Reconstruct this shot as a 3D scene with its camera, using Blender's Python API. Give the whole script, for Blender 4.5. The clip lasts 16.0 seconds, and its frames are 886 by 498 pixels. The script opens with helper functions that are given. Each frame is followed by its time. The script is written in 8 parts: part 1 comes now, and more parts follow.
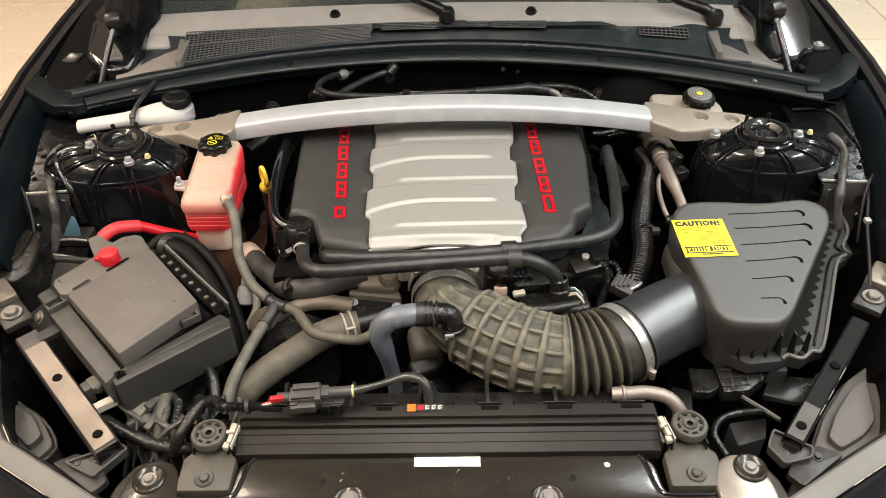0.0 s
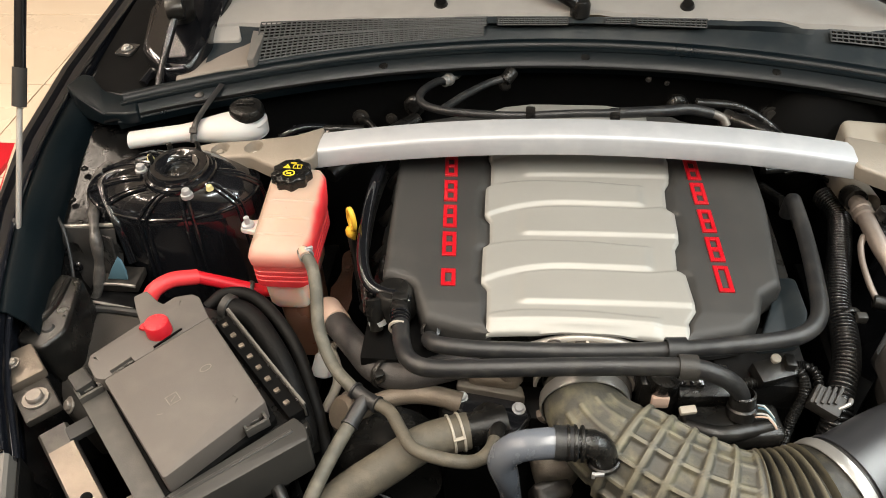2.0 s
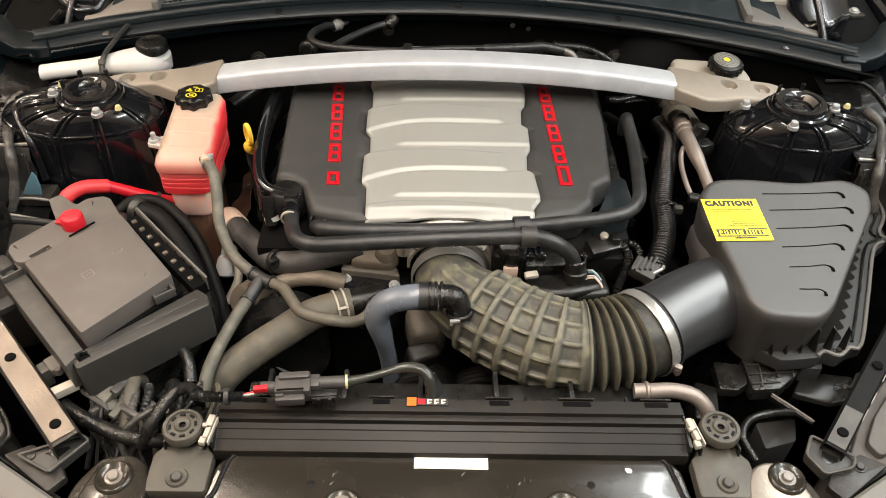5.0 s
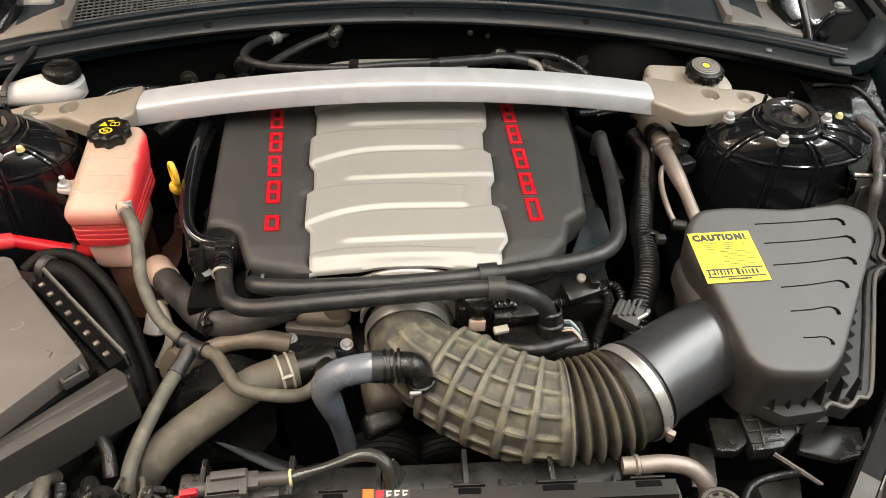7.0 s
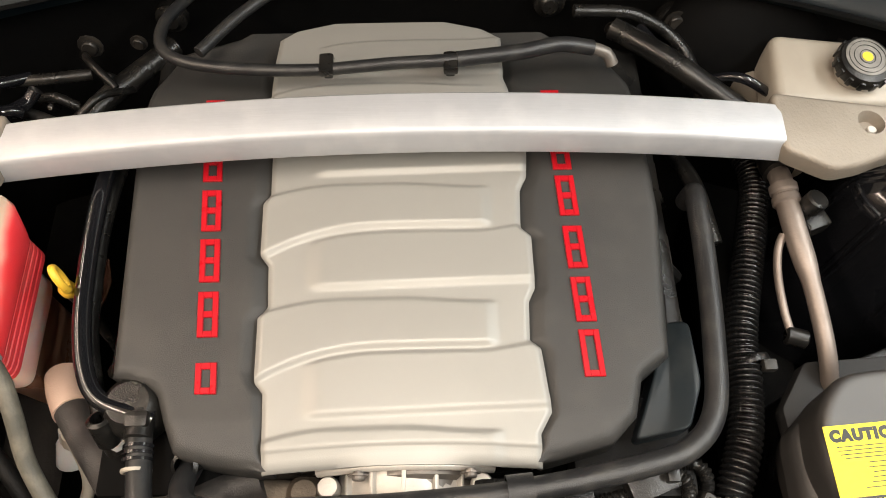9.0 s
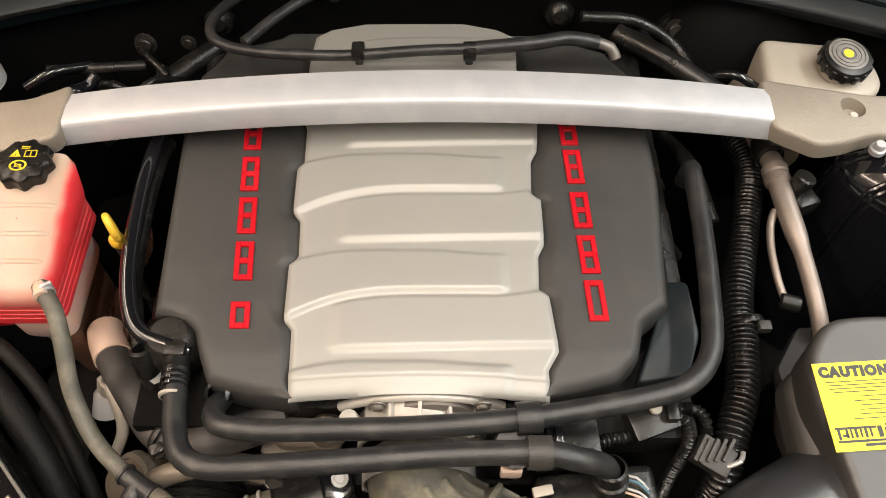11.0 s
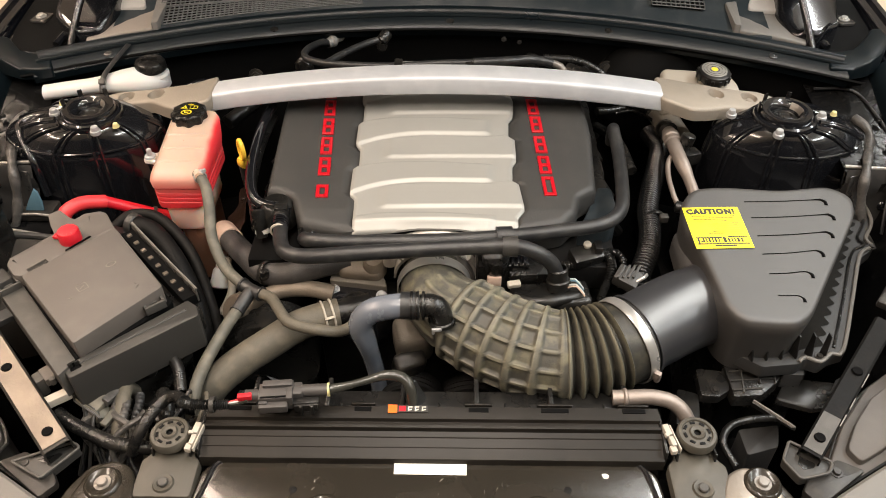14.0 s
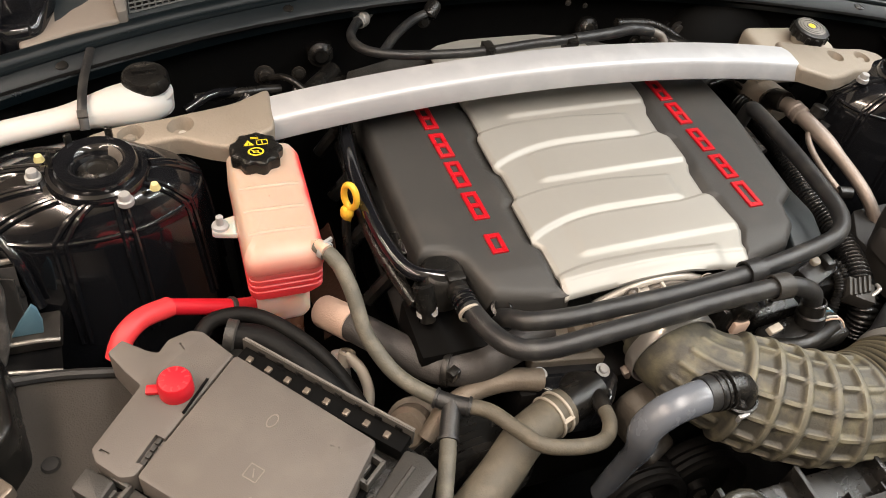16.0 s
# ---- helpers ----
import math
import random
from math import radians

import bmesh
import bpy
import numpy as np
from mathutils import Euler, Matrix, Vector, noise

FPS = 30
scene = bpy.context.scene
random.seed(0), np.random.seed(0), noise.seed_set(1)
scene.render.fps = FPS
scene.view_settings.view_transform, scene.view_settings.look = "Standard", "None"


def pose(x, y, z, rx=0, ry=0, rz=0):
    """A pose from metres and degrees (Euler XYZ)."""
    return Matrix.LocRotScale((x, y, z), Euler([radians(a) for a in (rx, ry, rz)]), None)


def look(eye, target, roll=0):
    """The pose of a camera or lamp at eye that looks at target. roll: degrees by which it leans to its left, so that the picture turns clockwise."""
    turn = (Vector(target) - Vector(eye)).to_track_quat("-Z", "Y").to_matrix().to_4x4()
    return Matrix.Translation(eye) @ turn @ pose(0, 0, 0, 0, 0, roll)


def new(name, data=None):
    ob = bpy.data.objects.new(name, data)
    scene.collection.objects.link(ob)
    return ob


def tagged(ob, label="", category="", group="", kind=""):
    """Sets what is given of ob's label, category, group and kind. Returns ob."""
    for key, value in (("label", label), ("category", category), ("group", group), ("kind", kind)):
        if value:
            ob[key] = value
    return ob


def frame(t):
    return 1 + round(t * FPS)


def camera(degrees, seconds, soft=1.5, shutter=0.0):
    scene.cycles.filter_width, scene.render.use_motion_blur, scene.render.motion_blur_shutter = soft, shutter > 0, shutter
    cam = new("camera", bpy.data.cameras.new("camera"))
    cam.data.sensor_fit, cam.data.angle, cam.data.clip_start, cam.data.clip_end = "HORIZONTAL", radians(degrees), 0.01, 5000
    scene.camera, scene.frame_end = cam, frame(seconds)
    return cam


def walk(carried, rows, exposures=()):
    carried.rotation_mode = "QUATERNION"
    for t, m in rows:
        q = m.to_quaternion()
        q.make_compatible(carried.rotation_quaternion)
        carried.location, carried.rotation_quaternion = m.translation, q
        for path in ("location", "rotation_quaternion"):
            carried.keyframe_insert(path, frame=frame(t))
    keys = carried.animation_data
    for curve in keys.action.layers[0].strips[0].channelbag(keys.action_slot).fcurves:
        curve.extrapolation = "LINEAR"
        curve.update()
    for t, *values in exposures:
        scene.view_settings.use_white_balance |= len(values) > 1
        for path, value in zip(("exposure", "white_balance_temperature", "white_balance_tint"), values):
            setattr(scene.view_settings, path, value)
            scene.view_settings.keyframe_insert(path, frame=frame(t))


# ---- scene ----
cam = camera(59.6, 16.0, soft=0.95)
METRES, EYE, TILT, LEAN, TURN = 3.14, 1.66, -40.0, 1.0, 0.0
ROWS = [
    (0.0, 0.0, 0.0, 0.0, 0.0, 0.0, -0.0),
    (0.5, 0.0011, 0.0029, 0.0015, -0.17, 0.1, -0.42),
    (1.0, 0.0092, 0.0219, 0.0153, 0.92, -0.35, -1.18),
    (1.5, 0.0048, 0.057, 0.0323, 3.45, -1.71, -2.32),
    (2.0, -0.035, 0.0987, 0.0524, 4.51, -3.39, -2.52),
    (2.5, -0.0507, 0.1224, 0.065, 3.62, -5.08, -3.01),
    (3.0, -0.0508, 0.1292, 0.0657, 2.47, -6.86, -3.56),
    (3.5, -0.0538, 0.1213, 0.0613, 1.61, -7.16, -2.96),
    (4.0, -0.052, 0.103, 0.0463, 0.26, -6.14, -2.01),
    (4.5, -0.0321, 0.0691, 0.0244, -0.78, -4.33, -1.92),
    (5.0, -0.0124, 0.0408, 0.0051, -1.53, -2.73, -1.75),
    (7.5, -0.0144, 0.1179, 0.0602, -5.06, -7.31, 0.71),
    (8.0, -0.0155, 0.1575, 0.0887, -4.69, -12.69, 0.7),
    (8.5, 0.0005, 0.1946, 0.1278, -3.16, -18.72, -0.5),
    (11.0, 0.0037, 0.1967, 0.1181, -0.91, -17.53, -0.76),
    (11.5, 0.0054, 0.1603, 0.0729, -0.63, -12.0, 0.21),
    (12.0, 0.0054, 0.1178, 0.0432, -0.67, -8.44, 0.28),
    (12.5, 0.0137, 0.0765, 0.0262, -0.3, -5.43, -0.65),
    (13.0, 0.0212, 0.0444, 0.0147, 0.56, -3.48, -0.89),
    (13.5, 0.0145, 0.028, 0.0071, 0.64, -2.26, -0.9),
    (14.0, 0.0053, 0.0332, 0.0053, 0.05, -1.92, -1.15),
    (14.5, -0.0466, 0.0575, 0.0099, -4.03, -2.5, 0.74),
    (15.0, -0.0956, 0.082, 0.0218, -10.26, -3.33, 3.36),
    (15.5, -0.1318, 0.1209, 0.0383, -15.32, -4.76, 4.52),
    (16.0, -0.1664, 0.1656, 0.0596, -19.02, -7.8, 5.78),
]
NEAR_GAPS = [
    (5.2, look((-0.021, 0.097, 1.593), (0.019, 1.570, 0.240), 1.7)),
    (6.25, look((-0.020, 0.150, 1.577), (0.063, 1.600, 0.225), 1.85)),
    (7.3, look((-0.018, 0.350, 1.562), (0.113, 1.742, 0.133), 2.0)),
    (8.7, look((0.014, 0.794, 1.560), (0.067, 1.749, -0.197), 1.6)),
    (9.75, look((0.016, 0.900, 1.545), (0.051, 1.745, -0.267), 1.2)),
    (10.8, look((0.005, 0.753, 1.548), (0.022, 1.774, -0.172), 0.7)),
]
walk(cam, sorted(NEAR_GAPS + [(t, pose(0, 0, EYE, TILT, LEAN, TURN) @ pose(METRES * x, METRES * y, METRES * z, 90 + pitch, roll, yaw)) for t, x, y, z, yaw, pitch, roll in ROWS], key=lambda row: row[0]),
     ((0.0, 0.04, 6500, 10), (4.0, 0.06, 6500, 9), (5.0, 0.07, 6550, 11), (7.5, 0.08, 6620, 12), (8.0, 0.01, 6720, 13), (8.5, -0.02, 6780, 13), (11.0, -0.03, 6850, 14), (12.0, -0.01, 6850, 15), (12.5, 0.06, 6750, 15), (14.0, 0.06, 6800, 14), (16.0, 0.08, 6700, 14)))

# ---- world and light ----
world = bpy.data.worlds.new("showroom_air")
scene.world = world
world.use_nodes = True
world.node_tree.nodes["Background"].inputs[0].default_value = (0.9, 0.95, 1.0, 1)
world.node_tree.nodes["Background"].inputs[1].default_value = 0.004


def area_lamp(name, m, sx, sy, watts, colour):
    data = bpy.data.lights.new(name, "AREA")
    data.shape, data.size, data.size_y, data.energy, data.color = "RECTANGLE", sx, sy, watts, colour
    ob = new(name, data)
    ob.matrix_world = m
    return ob


COOL = (0.72, 0.88, 1.0)
# The outer pair at 4.2 is added, out of view, for side glints.
for lx, watts, tone in ((-4.2, 112, (1.0, 0.85, 0.70)), (-2.0, 144, (1.0, 0.84, 0.69)), (0.0, 132, (0.99, 0.93, 0.84)), (2.0, 167, (0.92, 0.97, 0.96)), (4.2, 135, (0.88, 0.98, 1.0))):
    area_lamp("strip_lamp", pose(lx, 0.95, 3.52), 0.16, 4.6, watts, tone)
area_lamp("window_daylight", pose(0.0, -5.8, 2.1, 90, 0, 180), 4.2, 1.6, 50, COOL)


# ---- materials ----
def surface(name, base, other=None, rough=0.5, metal=0.0, grain=120.0, bump=0.1, blotch=6.0, amount=0.35,
            rough_vary=0.12, coat=0.0, stretch=(1, 1, 1), dust=None, dust_amount=0.0, transmission=0.0, ior=1.45, scatter=0.0, per_piece=0.0, ridge=None):
    """Two scales of variation: a fine grain (colour and relief) and broad blotches (stain, dust, wear)."""
    m = bpy.data.materials.new(name)
    m.use_nodes = True
    nt = m.node_tree
    b = nt.nodes["Principled BSDF"]
    co = nt.nodes.new("ShaderNodeTexCoord")
    mp = nt.nodes.new("ShaderNodeMapping")
    mp.inputs["Scale"].default_value = stretch
    nt.links.new(co.outputs["Object"], mp.inputs["Vector"])
    fine = nt.nodes.new("ShaderNodeTexNoise")
    fine.inputs["Scale"].default_value, fine.inputs["Detail"].default_value = grain, 4
    wide = nt.nodes.new("ShaderNodeTexNoise")
    wide.inputs["Scale"].default_value, wide.inputs["Detail"].default_value, wide.inputs["Roughness"].default_value = blotch, 5, 0.6
    nt.links.new(mp.outputs[0], fine.inputs["Vector"])
    nt.links.new(co.outputs["Object"], wide.inputs["Vector"])
    other = other or tuple(c * 0.7 for c in base)
    ramp = nt.nodes.new("ShaderNodeValToRGB")
    ramp.color_ramp.elements[0].position, ramp.color_ramp.elements[1].position = 0.35, 0.65
    nt.links.new(wide.outputs["Fac"], ramp.inputs["Fac"])
    mix = nt.nodes.new("ShaderNodeMix")
    mix.data_type = "RGBA"
    mix.inputs["A"].default_value, mix.inputs["B"].default_value = (*base, 1), (*other, 1)
    mul = nt.nodes.new("ShaderNodeMath")
    mul.operation = "MULTIPLY"
    mul.inputs[1].default_value = amount
    nt.links.new(ramp.outputs["Color"], mul.inputs[0])
    nt.links.new(mul.outputs[0], mix.inputs["Factor"])
    colour = mix.outputs["Result"]
    if dust:
        d = nt.nodes.new("ShaderNodeTexNoise")
        d.inputs["Scale"].default_value, d.inputs["Detail"].default_value = blotch * 3.1, 8
        nt.links.new(co.outputs["Object"], d.inputs["Vector"])
        dr = nt.nodes.new("ShaderNodeValToRGB")
        dr.color_ramp.elements[0].position, dr.color_ramp.elements[1].position = 0.48, 0.72
        dr.color_ramp.elements[1].color = (dust_amount,) * 3 + (1,)
        nt.links.new(d.outputs["Fac"], dr.inputs["Fac"])
        dm = nt.nodes.new("ShaderNodeMix")
        dm.data_type = "RGBA"
        dm.inputs["B"].default_value = (*dust, 1)
        nt.links.new(dr.outputs["Color"], dm.inputs["Factor"])
        nt.links.new(colour, dm.inputs["A"])
        colour = dm.outputs["Result"]
    if ridge:
        geo = nt.nodes.new("ShaderNodeNewGeometry")
        er = nt.nodes.new("ShaderNodeValToRGB")
        er.color_ramp.elements[0].position, er.color_ramp.elements[1].position = 0.505, 0.57
        er.color_ramp.elements[1].color = (0.75, 0.75, 0.75, 1)
        nt.links.new(geo.outputs["Pointiness"], er.inputs["Fac"])
        em = nt.nodes.new("ShaderNodeMix")
        em.data_type = "RGBA"
        em.inputs["B"].default_value = (*ridge, 1)
        nt.links.new(er.outputs["Color"], em.inputs["Factor"])
        nt.links.new(colour, em.inputs["A"])
        colour = em.outputs["Result"]
    if per_piece:
        info = nt.nodes.new("ShaderNodeObjectInfo")
        hsv = nt.nodes.new("ShaderNodeHueSaturation")
        rng = nt.nodes.new("ShaderNodeMapRange")
        rng.inputs["To Min"].default_value, rng.inputs["To Max"].default_value = 1 - per_piece, 1 + per_piece
        nt.links.new(info.outputs["Random"], rng.inputs["Value"])
        nt.links.new(rng.outputs[0], hsv.inputs["Value"])
        nt.links.new(colour, hsv.inputs["Color"])
        colour = hsv.outputs["Color"]
    nt.links.new(colour, b.inputs["Base Color"])
    rr = nt.nodes.new("ShaderNodeMapRange")
    rr.inputs["To Min"].default_value, rr.inputs["To Max"].default_value = max(0.02, rough - rough_vary), min(1, rough + rough_vary)
    nt.links.new(wide.outputs["Fac"], rr.inputs["Value"])
    nt.links.new(rr.outputs[0], b.inputs["Roughness"])
    b.inputs["Metallic"].default_value = metal
    b.inputs["IOR"].default_value = ior
    b.inputs["Coat Weight"].default_value, b.inputs["Coat Roughness"].default_value = coat, 0.05
    b.inputs["Transmission Weight"].default_value = transmission
    if scatter:
        b.inputs["Subsurface Weight"].default_value, b.inputs["Subsurface Radius"].default_value, b.inputs["Subsurface Scale"].default_value = scatter, (1, 0.45, 0.3), 0.02
    if bump:
        bn = nt.nodes.new("ShaderNodeBump")
        bn.inputs["Strength"].default_value, bn.inputs["Distance"].default_value = bump, 0.002
        nt.links.new(fine.outputs["Fac"], bn.inputs["Height"])
        nt.links.new(bn.outputs[0], b.inputs["Normal"])
    return m


SILVER = surface("silver_painted_plastic", (0.325, 0.320, 0.298), (0.29, 0.285, 0.265), 0.44, 0.30, 900, 0.05, 5, 0.5, 0.06)
COVER = surface("charcoal_moulded_plastic", (0.033, 0.033, 0.032), (0.044, 0.042, 0.039), 0.48, 0, 1200, 0.25, 7, 0.5, 0.08, dust=(0.085, 0.078, 0.07), dust_amount=0.2)
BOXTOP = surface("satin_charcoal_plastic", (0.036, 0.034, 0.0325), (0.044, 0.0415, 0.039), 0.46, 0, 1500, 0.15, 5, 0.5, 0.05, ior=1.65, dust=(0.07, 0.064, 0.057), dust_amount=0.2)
PLASTIC = surface("black_plastic", (0.0065, 0.0063, 0.006), (0.012, 0.0115, 0.0105), 0.28, 0, 600, 0.15, 12, 0.5, 0.13, dust=(0.065, 0.06, 0.052), dust_amount=0.22)
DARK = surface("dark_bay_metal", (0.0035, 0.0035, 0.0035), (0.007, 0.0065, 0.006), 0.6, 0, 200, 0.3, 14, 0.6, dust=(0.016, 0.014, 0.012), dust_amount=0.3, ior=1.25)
# Near black standing for deep shade in holes, gaps and back corners.
VOID = surface("deep_shade_black", (0.002, 0.002, 0.002), None, 0.8, 0, 200, 0.1, 14, 0.5, ior=1.2)
# Same plastic as the lid, darker to hold the tube's shade.
TUBE = surface("shaded_moulded_tube", (0.022, 0.023, 0.026), (0.030, 0.030, 0.032), 0.34, 0, 900, 0.1, 7, 0.5, 0.05, ior=1.9)
LIDMARK = surface("rubbed_lid_mark", (0.19, 0.165, 0.14), (0.12, 0.105, 0.092), 0.42, 0, 900, 0.1, 30, 0.6)
SHELF = surface("smooth_black_apron_paint", (0.004, 0.004, 0.0045), (0.007, 0.007, 0.0065), 0.15, 0, 38, 0.35, 14, 0.6, 0.05, ior=1.2, dust=(0.06, 0.056, 0.05), dust_amount=0.06)
BAND = surface("bright_clamp_steel", (0.42, 0.41, 0.39), (0.30, 0.29, 0.275), 0.30, 0.65, 300, 0.05, 30, 0.5, 0.08)
BRONZE = surface("brown_cast_alloy", (0.18, 0.148, 0.115), (0.11, 0.088, 0.066), 0.5, 0.35, 300, 0.35, 18, 0.7)
FELT = surface("dark_brown_felt", (0.030, 0.026, 0.022), (0.040, 0.035, 0.030), 0.75, 0, 500, 0.4, 8, 0.6)
MATTE = surface("matte_black_moulding", (0.020, 0.020, 0.020), (0.028, 0.027, 0.026), 0.55, 0, 900, 0.15, 9, 0.5, 0.08)
RADTOP = surface("brown_black_radiator_plastic", (0.0095, 0.008, 0.0064), (0.015, 0.013, 0.0102), 0.38, 0, 700, 0.05, 5, 0.5, 0.05, ior=1.32, dust=(0.04, 0.034, 0.028), dust_amount=0.15)
CREAM = surface("pale_yellow_cap", (0.62, 0.55, 0.26), (0.5, 0.44, 0.2), 0.5, 0, 300, 0.1, 30, 0.5)
CLEANALU = surface("machined_aluminium", (0.58, 0.55, 0.50), (0.44, 0.41, 0.37), 0.42, 0.4, 300, 0.15, 20, 0.6)
TAPE = surface("dusty_loom_tape", (0.035, 0.033, 0.031), (0.08, 0.073, 0.068), 0.36, 0, 300, 0.4, 30, 0.6, dust=(0.20, 0.19, 0.17), dust_amount=0.4)
CAPGREY = surface("worn_grey_print", (0.24, 0.23, 0.21), (0.12, 0.115, 0.105), 0.5, 0, 900, 0.1, 60, 0.7)
COWLTAN = surface("tan_cowl_plastic", (0.22, 0.19, 0.165), (0.16, 0.14, 0.12), 0.5, 0, 700, 0.2, 6, 0.6)
COWLMID = surface("mid_grey_cowl_plastic", (0.15, 0.143, 0.133), (0.11, 0.105, 0.098), 0.5, 0, 700, 0.2, 6, 0.6, dust=(0.22, 0.205, 0.18), dust_amount=0.3)
GRILLE = surface("grey_grille_plastic", (0.055, 0.058, 0.058), (0.04, 0.042, 0.042), 0.45, 0, 500, 0.1, 12, 0.5)
PALEPLATE = surface("warm_reflection_metal", (0.34, 0.295, 0.25), (0.20, 0.17, 0.14), 0.34, 0.75, 300, 0.15, 14, 0.6)
WRAP = surface("wrapped_hose_cloth", (0.034, 0.032, 0.031), (0.05, 0.047, 0.045), 0.5, 0, 600, 0.3, 18, 0.6, dust=(0.10, 0.09, 0.085), dust_amount=0.4)
HOUSING = surface("dusty_housing_plastic", (0.066, 0.062, 0.056), (0.045, 0.042, 0.038), 0.5, 0, 500, 0.2, 12, 0.6, dust=(0.12, 0.11, 0.095), dust_amount=0.3)
RIBBED = surface("black_ribbed_conduit_plastic", (0.006, 0.006, 0.006), (0.009, 0.009, 0.009), 0.26, 0, 300, 0.0, 9, 0.4, 0.05, ior=1.5)
CABLE = surface("glossy_cable_sleeve", (0.007, 0.007, 0.007), (0.013, 0.012, 0.011), 0.26, 0, 500, 0.3, 22, 0.6, 0.12, dust=(0.06, 0.055, 0.045), dust_amount=0.35)
RUST = surface("rusty_heat_shield", (0.055, 0.024, 0.014), (0.030, 0.016, 0.010), 0.6, 0.2, 300, 0.4, 22, 0.7)
STUDGREY = surface("zinc_grey_stud", (0.42, 0.42, 0.42), (0.32, 0.32, 0.32), 0.4, 0.3, 300, 0.1, 30, 0.5)
GLOSS = surface("gloss_black_paint", (0.006, 0.0065, 0.008), (0.008, 0.008, 0.009), 0.15, 0, 400, 0.02, 5, 0.5, 0.05, coat=0.8)
SUPPORT = surface("dusty_black_paint", (0.017, 0.0145, 0.011), (0.024, 0.020, 0.015), 0.22, 0, 500, 0.05, 4, 0.45, 0.05, coat=0.25, dust=(0.06, 0.05, 0.04), dust_amount=0.15)
RUBBER = surface("black_rubber_hose", (0.014, 0.0145, 0.0155), (0.022, 0.022, 0.022), 0.38, 0, 700, 0.2, 16, 0.5, dust=(0.07, 0.067, 0.06), dust_amount=0.35, ior=1.5)
SEAL = surface("weatherstrip_rubber", (0.0035, 0.0065, 0.0085), (0.006, 0.009, 0.0105), 0.32, 0, 900, 0.05, 8, 0.5, ior=1.32)
DUCT = surface("dusty_duct_rubber", (0.052, 0.050, 0.043), (0.078, 0.074, 0.058), 0.55, 0, 420, 0.3, 14, 0.6, dust=(0.21, 0.193, 0.120), dust_amount=0.55, ridge=(0.23, 0.213, 0.155))
BELLOWS = surface("dark_bellows_rubber", (0.024, 0.0235, 0.021), (0.036, 0.034, 0.028), 0.40, 0, 420, 0.25, 18, 0.6, dust=(0.12, 0.108, 0.07), dust_amount=0.35, ridge=(0.13, 0.12, 0.085))
WORNEDGE = surface("scuffed_bright_edge", (0.34, 0.32, 0.29), (0.12, 0.115, 0.105), 0.34, 0.5, 300, 0.3, 40, 0.8)
HOSE = surface("dusty_olive_hose", (0.075, 0.067, 0.052), (0.108, 0.096, 0.072), 0.58, 0, 450, 0.3, 15, 0.6, dust=(0.17, 0.145, 0.105), dust_amount=0.5)
GREYHOSE = surface("grey_green_hose", (0.095, 0.09, 0.072), (0.06, 0.058, 0.048), 0.55, 0, 500, 0.25, 14, 0.6, dust=(0.23, 0.205, 0.16), dust_amount=0.5)
# The blue is a window reflection put into the hose's base colour.
SHEENHOSE = surface("blue_sheen_hose", (0.100, 0.114, 0.138), (0.135, 0.150, 0.176), 0.22, 0, 500, 0.1, 9, 0.6, ior=1.6, dust=(0.17, 0.175, 0.18), dust_amount=0.3)
LID = surface("dusty_grey_lid_plastic", (0.094, 0.083, 0.075), (0.115, 0.102, 0.091), 0.52, 0, 900, 0.2, 7, 0.6, dust=(0.17, 0.155, 0.135), dust_amount=0.25)
ALU = surface("brushed_aluminium", (0.51, 0.525, 0.55), (0.42, 0.432, 0.454), 0.56, 0.42, 160, 0.08, 9, 0.6, 0.12, stretch=(0.1, 3, 3), dust=(0.70, 0.70, 0.70), dust_amount=0.25)
ROUGHCAST = surface("grimy_cast_aluminium", (0.15, 0.132, 0.110), (0.09, 0.08, 0.066), 0.6, 0.4, 300, 0.4, 16, 0.6)
DARKSTEEL = surface("dark_painted_steel", (0.012, 0.011, 0.010), (0.03, 0.027, 0.024), 0.36, 0.1, 300, 0.2, 14, 0.6, dust=(0.10, 0.09, 0.075), dust_amount=0.3)
DULL = surface("dusty_bolt_steel", (0.22, 0.20, 0.18), (0.15, 0.135, 0.12), 0.45, 0.6, 300, 0.2, 40, 0.6)
CAST = surface("dull_cast_aluminium", (0.30, 0.26, 0.215), (0.24, 0.21, 0.17), 0.55, 0.35, 300, 0.35, 12, 0.6)
STEEL = surface("zinc_steel", (0.55, 0.54, 0.52), (0.36, 0.35, 0.33), 0.36, 0.65, 300, 0.15, 30, 0.6)
TARNISH = surface("tarnished_aluminium_pipe", (0.30, 0.255, 0.225), (0.18, 0.145, 0.122), 0.48, 0.6, 260, 0.2, 18, 0.6)
TANK = surface("cream_translucent_plastic", (0.58, 0.42, 0.33), (0.56, 0.36, 0.275), 0.4, 0, 500, 0.06, 9, 0.5, scatter=0.4)
TANKSKIN = surface("cream_plastic_over_red_coolant", (0.46, 0.345, 0.272), (0.44, 0.30, 0.232), 0.36, 0, 500, 0.06, 9, 0.5, scatter=0.4)
CLEAR = surface("milky_pink_plastic", (0.90, 0.58, 0.50), (0.86, 0.46, 0.39), 0.35, 0, 300, 0.05, 10, 0.5, scatter=0.9)
CLEAR.node_tree.nodes["Principled BSDF"].inputs["Subsurface Scale"].default_value = 0.06
WHITE = surface("white_plastic", (0.54, 0.53, 0.52), (0.46, 0.45, 0.44), 0.4, 0, 500, 0.06, 9, 0.5, scatter=0.2)
OFFWHITE = surface("aged_white_plastic", (0.40, 0.365, 0.31), (0.32, 0.285, 0.235), 0.42, 0, 500, 0.08, 11, 0.5)
